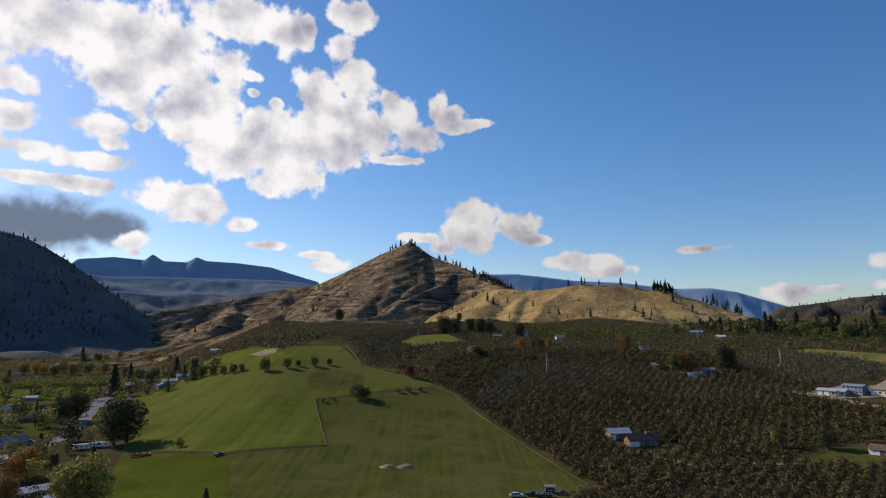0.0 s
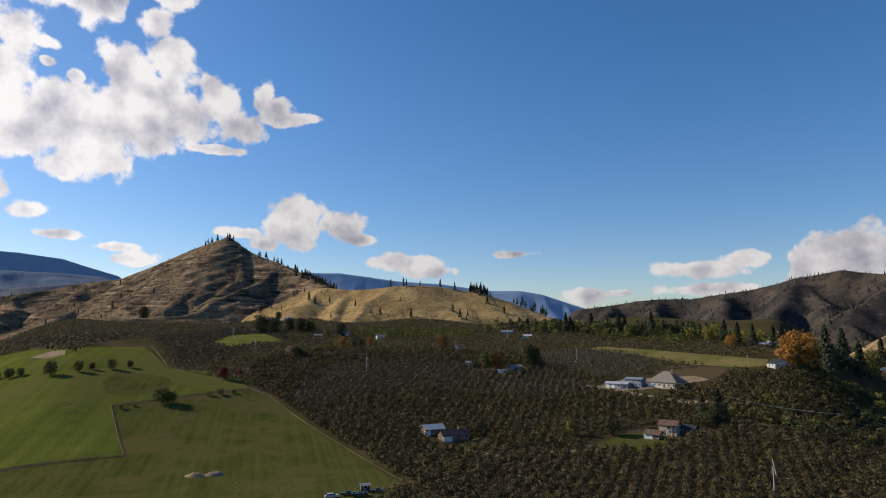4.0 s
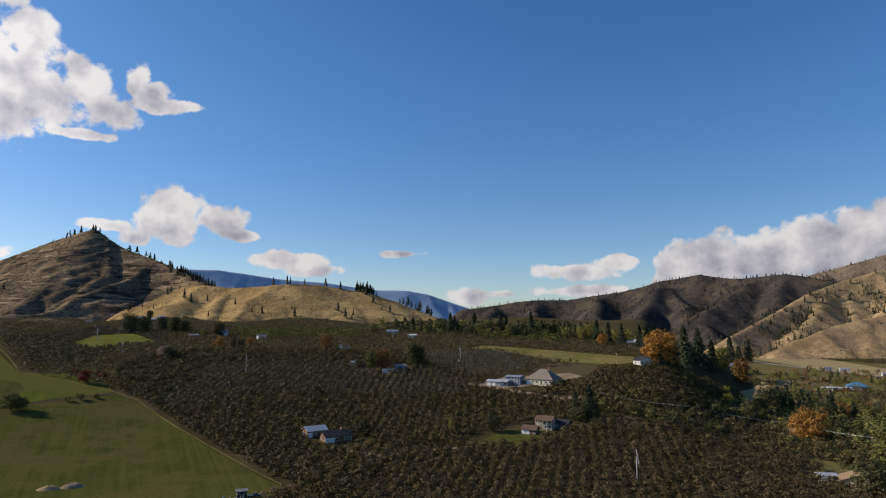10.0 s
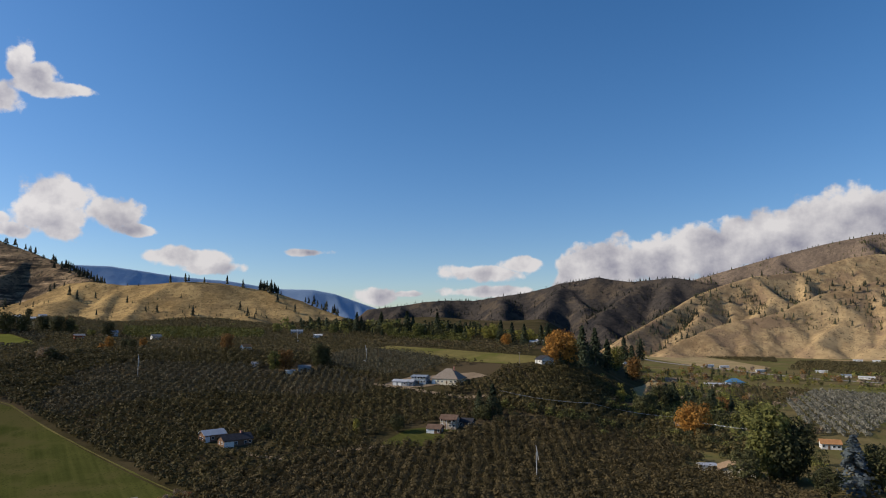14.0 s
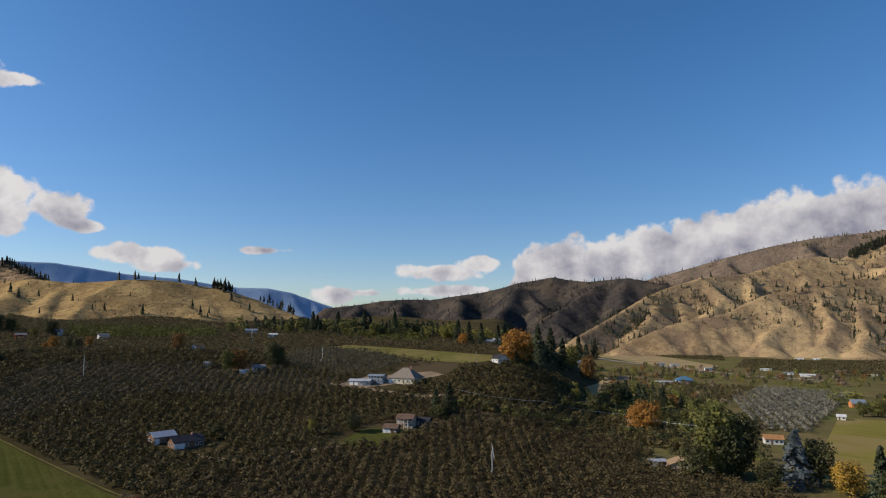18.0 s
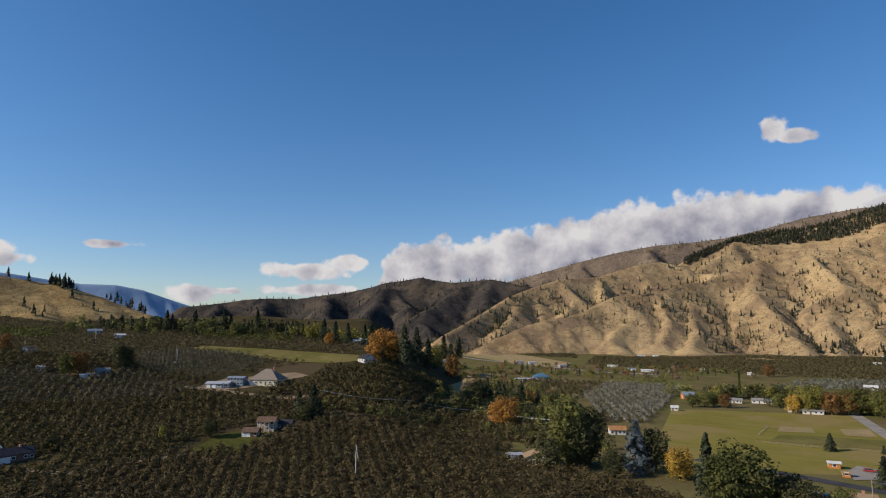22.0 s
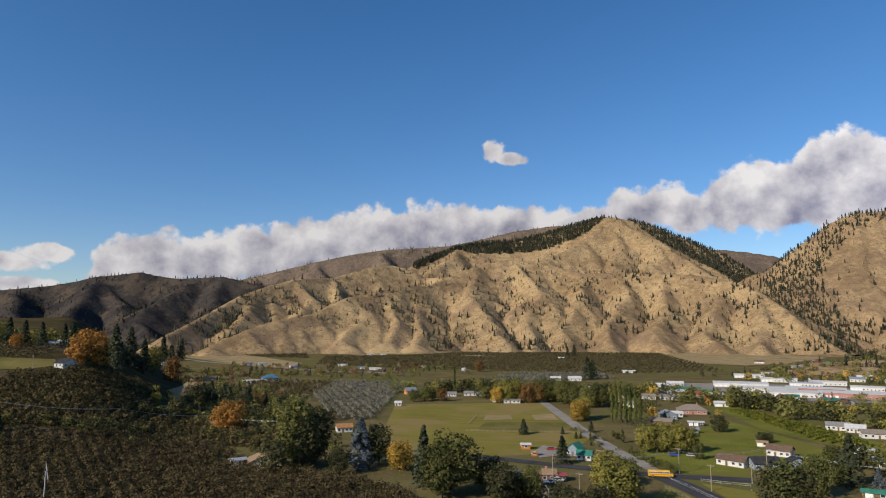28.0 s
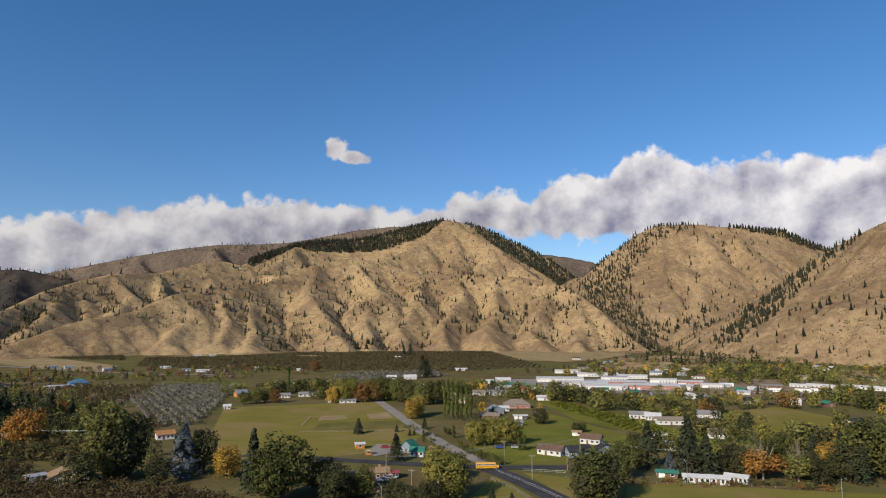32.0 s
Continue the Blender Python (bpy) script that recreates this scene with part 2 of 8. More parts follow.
def hillside(name, dark, light, patch, scrub, size=1.0, dots=0.3, relief=3.0, bands=None, worn=0.5):
    """A far dry slope: grass in two tones, worn patches, fine rills, sagebrush dots of two sizes, and pale rock bands
    with painted ledge shade where there are some.
    """
    m = bpy.data.materials.new(name)
    m.use_nodes = True
    t = m.node_tree
    b = t.nodes["Principled BSDF"]
    co = t.nodes.new("ShaderNodeTexCoord").outputs["Object"]

    def grain(s, detail=5.0, r=0.6, vector=co):
        n = t.nodes.new("ShaderNodeTexNoise")
        n.inputs["Scale"].default_value, n.inputs["Detail"].default_value, n.inputs["Roughness"].default_value = s / size, detail, r
        t.links.new(vector, n.inputs["Vector"])
        return n.outputs["Fac"]

    broad, fine = grain(0.006, 5.0), grain(0.06, 6.0, 0.7)
    rgb = mix_colour(t, map_range(t, link_math(t, "ADD", link_math(t, "MULTIPLY", broad, 0.5), link_math(t, "MULTIPLY", fine, 0.5)), 0.36, 0.62), dark, light)
    rgb = mix_colour(t, link_math(t, "MULTIPLY", map_range(t, grain(0.011, 6.0, 0.68), 0.5, 0.62), worn), rgb, patch)
    high = fine
    if bands:
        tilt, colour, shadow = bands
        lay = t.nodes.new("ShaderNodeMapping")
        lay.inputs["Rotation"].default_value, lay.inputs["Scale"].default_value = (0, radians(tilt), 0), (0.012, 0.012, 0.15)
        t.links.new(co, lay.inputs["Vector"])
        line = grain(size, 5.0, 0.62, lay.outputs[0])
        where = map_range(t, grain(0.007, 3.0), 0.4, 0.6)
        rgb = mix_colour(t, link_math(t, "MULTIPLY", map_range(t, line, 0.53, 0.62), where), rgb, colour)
        # Ledge shade painted as dark stripes between the pale rock bands.
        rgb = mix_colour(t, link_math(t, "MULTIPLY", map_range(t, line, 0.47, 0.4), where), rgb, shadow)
        high = link_math(t, "ADD", fine, link_math(t, "MULTIPLY", line, 1.5))
    for s, r, gap in ((0.1, 0.3, 0.47), (0.24, 0.34, 0.42)):
        v = t.nodes.new("ShaderNodeTexVoronoi")
        v.inputs["Scale"].default_value = s
        t.links.new(co, v.inputs["Vector"])
        keep = map_range(t, grain(s * 0.12 * size, 4.0, 0.65), gap, gap + 0.12)
        dot = link_math(t, "MULTIPLY", map_range(t, v.outputs["Distance"], r, r * 0.5), link_math(t, "MULTIPLY", keep, dots * 2))
        rgb = mix_colour(t, link_math(t, "MINIMUM", dot, 0.9), rgb, scrub)
    t.links.new(rgb, b.inputs["Base Color"])
    b.inputs["Roughness"].default_value, b.inputs["Specular IOR Level"].default_value = 0.95, 0.0
    n = t.nodes.new("ShaderNodeBump")
    n.inputs["Strength"].default_value, n.inputs["Distance"].default_value = 0.7, relief
    t.links.new(high, n.inputs["Height"])
    t.links.new(n.outputs[0], b.inputs["Normal"])
    return m


M = {
    # Dark floor tones also carry the cloud shade on the orchard ground.
    "soil": surface("orchard_floor", (0.038, 0.033, 0.015), (0.075, 0.06, 0.03), 0.05, 12, third=(0.082, 0.062, 0.036), third_scale=0.015),
    "lawn": surface("lawn_grass", (0.056, 0.069, 0.013), (0.122, 0.132, 0.027), 0.04, 40, third=(0.1, 0.098, 0.028), third_scale=0.014, streak=(12, 0.14), spread=0.12, spots=((0.076, 0.088, 0.018), 0.6, 0.36)),
    "garden": surface("garden_grass", (0.095, 0.108, 0.02), (0.19, 0.19, 0.042), 0.04, 25, third=(0.15, 0.14, 0.036), third_scale=0.03),
    "meadow": surface("meadow_grass", (0.04, 0.048, 0.012), (0.1, 0.098, 0.027), 0.06, 40, spread=0.15, third=(0.088, 0.078, 0.027), third_scale=0.03, streak=(-20, 0.4), spots=((0.05, 0.056, 0.016), 0.7, 0.36)),
    "clover": surface("lush_grass", (0.042, 0.056, 0.008), (0.088, 0.1, 0.016), 0.03, 25, third=(0.06, 0.068, 0.012), third_scale=0.02),
    "pasture": surface("pasture_grass", (0.13, 0.118, 0.027), (0.24, 0.2, 0.054), 0.04, 20, third=(0.23, 0.175, 0.068), third_scale=0.018, streak=(70, 0.2), spread=0.2),
    "straw": surface("dry_grass", (0.24, 0.175, 0.09), (0.38, 0.285, 0.155), 0.05, 15, third=(0.26, 0.21, 0.1)),
    "stubble": surface("stubble_grass", (0.11, 0.095, 0.035), (0.2, 0.165, 0.06), 0.05, 15, third=(0.11, 0.11, 0.03)),
    "bright": surface("mown_green", (0.09, 0.098, 0.022), (0.15, 0.15, 0.035), 0.05, 15),
    "dirt": surface("bare_dirt", (0.16, 0.12, 0.08), (0.3, 0.225, 0.15), 0.1, 12),
    "gravel": surface("gravel", (0.2, 0.18, 0.16), (0.31, 0.285, 0.25), 0.1, 15),
    "asphalt": surface("asphalt", (0.045, 0.045, 0.05), (0.075, 0.075, 0.08), 0.1, 20),
    "old_asphalt": surface("worn_asphalt", (0.13, 0.13, 0.14), (0.2, 0.2, 0.2), 0.1, 20),
    "paint": surface("road_paint", (0.6, 0.6, 0.58), (0.75, 0.75, 0.72), 0.5, 8),
    "gold": hillside("golden_hill_grass", (0.2, 0.134, 0.072), (0.415, 0.298, 0.155), (0.2, 0.133, 0.086), (0.06, 0.049, 0.031), relief=5.0, dots=0.45, worn=0.65),
    "wheat": hillside("wheat_gold_grass", (0.21, 0.138, 0.06), (0.44, 0.302, 0.132), (0.19, 0.13, 0.064), (0.07, 0.055, 0.03), 0.45, relief=2.5, dots=0.36, worn=0.75),
    # Dry grass, its tone lightened to stand for the frontal sun in the east.
    "valley": surface("sun_lightened_valley_grass", (0.085, 0.07, 0.03), (0.18, 0.142, 0.066), 0.03, 20, third=(0.12, 0.115, 0.04), third_scale=0.012),
    "tawny": hillside("tawny_hill_grass", (0.18, 0.122, 0.068), (0.37, 0.262, 0.142), (0.18, 0.122, 0.08), (0.06, 0.049, 0.031), relief=5.0, dots=0.45, worn=0.65),
    "brown_hill": hillside("brown_wooded_slope", (0.1, 0.077, 0.06), (0.2, 0.15, 0.108), (0.095, 0.073, 0.06), (0.045, 0.041, 0.034), relief=6.0, dots=0.45),
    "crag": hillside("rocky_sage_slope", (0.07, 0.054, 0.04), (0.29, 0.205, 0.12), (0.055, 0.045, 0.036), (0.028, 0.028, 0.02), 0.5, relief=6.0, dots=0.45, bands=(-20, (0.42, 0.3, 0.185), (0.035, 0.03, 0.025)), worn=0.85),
    # Cloud shade over these hills is painted into the dark base colours.
    "shade_hill": hillside("cloud_shaded_slope", (0.024, 0.023, 0.024), (0.066, 0.056, 0.048), (0.13, 0.098, 0.066), (0.016, 0.017, 0.014), relief=6.0, dots=0.42, worn=0.5),
    # Haze over the dark forest is painted in as a lighter grey.
    "forest": surface("hazed_forest_slope", (0.09, 0.088, 0.088), (0.155, 0.15, 0.146), 0.01, 16, bump=6.0),
    # Air haze is painted into the base colours of these four far ridges.
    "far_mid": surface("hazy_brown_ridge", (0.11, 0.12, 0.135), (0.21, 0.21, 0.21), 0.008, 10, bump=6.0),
    "far_blue": surface("haze_blue_ridge", (0.22, 0.29, 0.385), (0.29, 0.36, 0.45), 0.006, 10, bump=3.0),
    "far_north": surface("haze_pale_north_ridge", (0.23, 0.315, 0.43), (0.29, 0.375, 0.49), 0.006, 10, bump=3.0),
    "far_grey": surface("haze_grey_wooded_ridge", (0.13, 0.165, 0.215), (0.19, 0.22, 0.265), 0.006, 12, bump=5.0),
}


def smooth(v, a, b):
    u = np.clip((np.asarray(v, float) - a) / (b - a), 0, 1)
    return u * u * (3 - 2 * u)


# The hillside's height by distance from the point below the camera, fitted to its view.
RISE_R = np.arange(0, 6000, 10.0)
RISE_Z = np.interp(RISE_R, [0, 258, 360, 432, 480, 540, 720, 1080, 1680, 6000], [0, 0, 9.6, 24, 32.4, 42, 56.4, 72, 79, 82])
RISE_Z = np.convolve(np.pad(RISE_Z, 4, mode="edge"), np.array([1, 2, 3, 4, 5, 4, 3, 2, 1]) / 25, mode="valid")


def ground_z(x, y):
    """Height of the ground: a flat valley floor with one long orchard slope."""
    x, y = np.asarray(x, float), np.asarray(y, float)
    r, a = np.hypot(x, y), np.degrees(np.arctan2(x, y))
    w = smooth(a, -27, -13) * (1 - smooth(a, 43, 53 - 5 * smooth(r, 600, 1080)))
    knob = 7.2 * np.exp(-((x - 314) ** 2 + (y - 314) ** 2) / (2 * 66 ** 2))
    roll = 0.5 * np.sin(x / 37) * np.sin(y / 53) * smooth(r, 276, 600) * w
    roll = roll + 5.0 * (np.sin(x / 61 + 1.3) * np.sin(y / 83) + 0.6 * np.sin(x / 27 + y / 190)) * smooth(r, 740, 1080) * w
    return w * np.interp(r, RISE_R, RISE_Z) + knob * w + roll


def part(name, bm, material, parent=None, label=""):
    """One mesh object out of a bmesh, under a thing or a part."""
    me = bpy.data.meshes.new(name)
    bm.to_mesh(me)
    bm.free()
    me.materials.append(material)
    ob = new(name, me)
    if parent is not None:
        ob.parent = parent
    if label:
        ob["label"] = label
    return ob


def raw(name, verts, faces, material, smooth_faces=False, parent=None):
    me = bpy.data.meshes.new(name)
    verts, faces = np.asarray(verts, np.float32), np.asarray(faces, np.int32)
    k = faces.shape[1]
    me.vertices.add(len(verts))
    me.vertices.foreach_set("co", verts.ravel())
    me.loops.add(faces.size)
    me.loops.foreach_set("vertex_index", faces.ravel())
    me.polygons.add(len(faces))
    me.polygons.foreach_set("loop_start", np.arange(0, faces.size, k, dtype=np.int32))
    me.polygons.foreach_set("loop_total", np.full(len(faces), k, np.int32))
    if smooth_faces:
        me.polygons.foreach_set("use_smooth", np.ones(len(faces), bool))
    me.materials.append(material)
    me.update(calc_edges=True)
    me.validate()
    ob = new(name, me)
    if parent is not None:
        ob.parent = parent
    return ob


def grid_faces(n, m, closed=False):
    i, j = np.meshgrid(np.arange(n - 1), np.arange(m if closed else m - 1), indexing="ij")
    k = (j + 1) % m
    return np.stack([i * m + j, (i + 1) * m + j, (i + 1) * m + k, i * m + k], -1).reshape(-1, 4)


def value_noise(x, y, seed=0):
    xi, yi = np.floor(x).astype(np.int64), np.floor(y).astype(np.int64)
    fx, fy = x - xi, y - yi
    fx, fy = fx * fx * (3 - 2 * fx), fy * fy * (3 - 2 * fy)

    def lattice(a, b):
        h = (a * 374761393 + b * 668265263 + seed * 1442695041) & 0xFFFFFFFF
        h = ((h ^ (h >> 13)) * 1274126177) & 0xFFFFFFFF
        return ((h ^ (h >> 16)) & 0xFFFF) / 65535.0

    a, b, c, d = lattice(xi, yi), lattice(xi + 1, yi), lattice(xi, yi + 1), lattice(xi + 1, yi + 1)
    return a + (b - a) * fx + (c - a) * fy + (a - b - c + d) * fx * fy


def fbm(x, y, octaves=5, seed=0, gain=0.5):
    total, amp, norm = 0.0, 1.0, 0.0
    for o in range(octaves):
        total = total + amp * value_noise(x * 2 ** o + 17.3 * o, y * 2 ** o - 9.1 * o, seed + o)
        norm, amp = norm + amp, amp * gain
    return total / norm


# ---- the ground: one sheet out to the horizon ----
rings = np.concatenate([[0.5, 40, 80, 130], np.arange(160, 1200, 8.0), np.geomspace(1200, 4880, 60)])
bearings = np.radians(np.concatenate([np.arange(-46, 132, 0.5), np.arange(132, 314, 4.0)]))
R_, A_ = np.meshgrid(rings, bearings, indexing="ij")
hub = np.clip(1 - R_ / 80, 0, 1)
gx, gy = R_ * np.sin(A_) + 25 * hub, R_ * np.cos(A_) - 25 * hub
ground = raw("ground", np.stack([gx, gy, ground_z(gx, gy)], -1).reshape(-1, 3), grid_faces(len(rings), len(bearings), True)[:, ::-1], M["soil"], True)
tagged(ground, "dark grassy orchard floor and valley ground", "ground", kind="structure")


def erode(z, hold, rounds, k, soft):
    """Rain and creep on a slope: running water cuts branching gullies, creep rounds the spurs between them. Gives the heights and how much water each spot drains."""
    n, m = z.shape
    index = np.arange(n * m).reshape(n, m)
    free = (1 - hold).ravel()
    area = np.ones(n * m)
    for _ in range(rounds):
        for _ in range(3):
            pad = np.pad(z, 1, mode="edge")
            least = np.minimum.reduce([pad[1 + i : 1 + i + n, 1 + j : 1 + j + m] for i in (-1, 0, 1) for j in (-1, 0, 1) if i or j])
            z[1:-1, 1:-1] = np.maximum(z, least + 0.02)[1:-1, 1:-1]
        steep, into = np.zeros(z.shape), index.copy()
        pad, at_pad = np.pad(z, 1, mode="edge"), np.pad(index, 1, mode="edge")
        for i in (-1, 0, 1):
            for j in (-1, 0, 1):
                if i or j:
                    drop = (z - pad[1 + i : 1 + i + n, 1 + j : 1 + j + m]) / math.hypot(i, j)
                    more = drop > steep
                    steep, into = np.where(more, drop, steep), np.where(more, at_pad[1 + i : 1 + i + n, 1 + j : 1 + j + m], into)
        order = np.argsort(-z.ravel(), kind="stable").tolist()
        to = into.ravel().tolist()
        water = [1.0] * (n * m)
        for i in order:
            if to[i] != i:
                water[to[i]] += water[i]
        area = np.array(water)
        cut = (k * np.sqrt(area) * free).tolist()
        level = z.ravel().tolist()
        for i in reversed(order):
            r = to[i]
            if r != i:
                level[i] = (level[i] + cut[i] * level[r]) / (1 + cut[i])
        z = np.array(level).reshape(n, m)
        pad = np.pad(z, 1, mode="edge")
        z = z + soft * (pad[2:, 1:-1] + pad[:-2, 1:-1] + pad[1:-1, 2:] + pad[1:-1, :-2] - 4 * z) * (1 - hold)
    return z, area.reshape(n, m)


def hill(name, label, lines, material, side=0.75, crest_side=0.85, near=600, far=250, az_pad=6, step=9.0, base=0.0, seed=1, rough=7.0, ledge=0.0, rounds=14, k=0.02, soft=0.05, warp=70.0, grain_size=45.0):
    """A hill: its crest, the first line, and its spurs run through points (bearing, distance, height); water then cuts it."""
    lines = [[np.array((*at(a, r), z)) for a, r, z in line] for line in lines]
    az = np.array([math.degrees(math.atan2(p[0], p[1])) for line in lines for p in line])
    rr = np.array([math.hypot(p[0], p[1]) for p in lines[0]])
    a0, a1, r0, r1 = az.min() - az_pad, az.max() + az_pad, max(rr.min() - near, 840), min(rr.max() + far, 4870)
    mid = (r0 + r1) / 2
    A = np.radians(np.arange(a0, a1, np.degrees(step / mid)))
    R = np.arange(r0, r1, step)
    RR, AA = np.meshgrid(R, A, indexing="ij")
    x, y = RR * np.sin(AA), RR * np.cos(AA)
    low = ground_z(x, y) if base is None else np.full(x.shape, base)
    z, best, top_z = low - 5.0, np.full(x.shape, 1e9), np.zeros(x.shape)
    wx, wy = warp * (fbm(x / 130, y / 130, 3, seed) - 0.5), warp * (fbm(x / 130, y / 130, 3, seed + 5) - 0.5)
    for n, line in enumerate(lines):
        px, py, tilt = (x, y, crest_side) if n == 0 else (x + wx * np.clip(best / 120, 0, 1), y + wy * np.clip(best / 120, 0, 1), side)
        for p, q in zip(line[:-1], line[1:]):
            d = q[:2] - p[:2]
            u = np.clip(((px - p[0]) * d[0] + (py - p[1]) * d[1]) / max(d @ d, 1e-6), 0, 1)
            dist = np.hypot(px - p[0] - u * d[0], py - p[1] - u * d[1])
            top = p[2] + u * (q[2] - p[2])
            fall = tilt * (np.sqrt(dist ** 2 + 36) - 6)
            fall = fall * (1 - 0.22 * np.clip(fall / np.maximum(top - low, 20), 0, 1))
            z = np.maximum(z, top - fall)
            if n == 0:
                closer = dist < best
                best, top_z = np.where(closer, dist, best), np.where(closer, top, top_z)
    bed = low - 5 + (top_z - low) * 0.62 * np.clip(1 - 0.56 * best / np.maximum(top_z - low, 20), 0, 1) ** 1.3
    z = np.maximum(z, bed)
    hold = np.exp(-((best / 34) ** 2)) * 0.93
    z = z + (fbm(x / grain_size, y / grain_size, 4, seed + 7) - 0.5) * rough * np.clip(best / 60, 0.15, 1)
    z = z + (fbm(x / 190, y / 190, 3, seed + 9) - 0.5) * rough * 3.6 * np.clip(best / 120, 0, 1)
    hold = np.maximum(hold, 0.75 * (1 - smooth(z - low, 5, 70)))
    z, area = erode(np.maximum(z, low - 5.0), hold, rounds, k, soft)
    if ledge:
        bed = (z - 0.36 * AA * mid + 14 * fbm(x / 300, y / 300, 2, seed + 13)) / 24.0
        z = z + ledge * (np.abs(2 * (bed - np.floor(bed)) - 1) - 0.5) * np.clip((z - low) / 40, 0, 1) * np.clip(best / 30, 0, 1)
    ob = raw(name, np.stack([x, y, z - 1.0], -1).reshape(-1, 3), grid_faces(*x.shape)[:, ::-1], material, True)
    tagged(ob, label, "hill", kind="structure")
    wet = np.clip((np.log(area) - 2.2) / 3.0, 0, 1)
    HILLS.append((x, y, z - 1.0, best / np.maximum(top_z - low, 30), wet))
    return len(HILLS) - 1


HILLS = []
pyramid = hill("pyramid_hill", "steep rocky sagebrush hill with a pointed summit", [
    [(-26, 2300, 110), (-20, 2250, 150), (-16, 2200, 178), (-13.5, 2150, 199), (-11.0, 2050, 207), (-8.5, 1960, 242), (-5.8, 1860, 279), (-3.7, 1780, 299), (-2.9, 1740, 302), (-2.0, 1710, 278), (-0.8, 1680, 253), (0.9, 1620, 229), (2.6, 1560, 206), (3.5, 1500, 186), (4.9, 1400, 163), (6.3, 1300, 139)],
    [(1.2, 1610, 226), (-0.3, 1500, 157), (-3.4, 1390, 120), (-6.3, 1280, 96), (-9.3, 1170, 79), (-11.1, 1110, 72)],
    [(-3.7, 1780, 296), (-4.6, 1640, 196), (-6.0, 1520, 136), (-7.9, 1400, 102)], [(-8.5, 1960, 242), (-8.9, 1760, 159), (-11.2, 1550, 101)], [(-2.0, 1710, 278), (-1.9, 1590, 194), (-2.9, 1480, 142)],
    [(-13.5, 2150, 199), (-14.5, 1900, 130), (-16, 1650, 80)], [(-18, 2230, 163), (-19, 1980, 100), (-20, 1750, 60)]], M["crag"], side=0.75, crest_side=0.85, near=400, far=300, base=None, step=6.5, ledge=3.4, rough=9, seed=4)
golden = hill("golden_hill", "low rounded hill of sunlit dry golden grass", [
    [(3.8, 1360, 144), (5.4, 1300, 145), (7.8, 1260, 138), (9.7, 1230, 139), (11.4, 1200, 142), (13.1, 1190, 143), (15.1, 1180, 141), (17.7, 1170, 132), (19.7, 1150, 124), (21.7, 1130, 110), (23.8, 1110, 93), (25.3, 1090, 82)],
    [(5.0, 1310, 145), (3.9, 1220, 110), (2.5, 1120, 84)], [(11.4, 1200, 142), (9.3, 1150, 113), (7.4, 1060, 81)], [(15.1, 1180, 141), (13.4, 1130, 111), (12.7, 1050, 80)], [(7.8, 1260, 138), (5.9, 1180, 103), (5.1, 1080, 80)], [(17.7, 1170, 132), (17.7, 1110, 102), (16.2, 1050, 80)]],
    M["wheat"], side=0.5, crest_side=0.6, near=140, far=200, base=None, step=5, rough=3.5, seed=9, az_pad=7)
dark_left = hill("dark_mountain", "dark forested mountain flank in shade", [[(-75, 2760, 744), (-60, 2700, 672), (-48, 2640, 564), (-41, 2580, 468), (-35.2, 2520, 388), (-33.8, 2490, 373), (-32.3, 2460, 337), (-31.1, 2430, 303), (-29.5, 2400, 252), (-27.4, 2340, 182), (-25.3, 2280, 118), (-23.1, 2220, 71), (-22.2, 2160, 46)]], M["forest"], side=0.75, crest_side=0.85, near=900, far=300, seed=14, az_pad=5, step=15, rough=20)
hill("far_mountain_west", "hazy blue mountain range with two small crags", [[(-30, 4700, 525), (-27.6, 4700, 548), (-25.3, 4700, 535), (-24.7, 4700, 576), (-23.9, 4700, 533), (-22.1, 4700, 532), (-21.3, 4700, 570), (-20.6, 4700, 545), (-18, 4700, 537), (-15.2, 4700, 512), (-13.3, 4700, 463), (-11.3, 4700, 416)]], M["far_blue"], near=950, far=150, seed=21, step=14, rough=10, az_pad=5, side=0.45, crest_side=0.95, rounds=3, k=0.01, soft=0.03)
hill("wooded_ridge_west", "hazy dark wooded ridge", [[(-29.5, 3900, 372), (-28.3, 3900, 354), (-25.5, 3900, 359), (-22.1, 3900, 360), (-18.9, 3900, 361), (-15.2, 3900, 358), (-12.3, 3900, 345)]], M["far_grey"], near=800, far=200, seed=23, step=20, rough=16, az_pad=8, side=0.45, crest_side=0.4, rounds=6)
hill("brown_ridge_west", "scrubby brown foothill ridge in shade, greyed with painted haze", [[(-27.5, 3240, 242), (-25.8, 3240, 235), (-23.7, 3240, 227), (-21.5, 3240, 238), (-18.8, 3240, 234), (-16.1, 3240, 253), (-13.2, 3240, 273), (-10.8, 3240, 289)]], M["far_mid"], side=0.5, crest_side=0.45, near=700, far=250, seed=25, step=14, rough=22, az_pad=7)
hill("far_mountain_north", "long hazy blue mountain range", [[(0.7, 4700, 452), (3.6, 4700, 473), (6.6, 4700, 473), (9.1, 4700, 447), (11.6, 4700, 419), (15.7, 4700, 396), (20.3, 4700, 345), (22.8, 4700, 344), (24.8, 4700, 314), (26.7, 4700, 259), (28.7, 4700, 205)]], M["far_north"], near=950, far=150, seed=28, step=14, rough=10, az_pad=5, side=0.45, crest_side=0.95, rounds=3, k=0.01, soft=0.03)
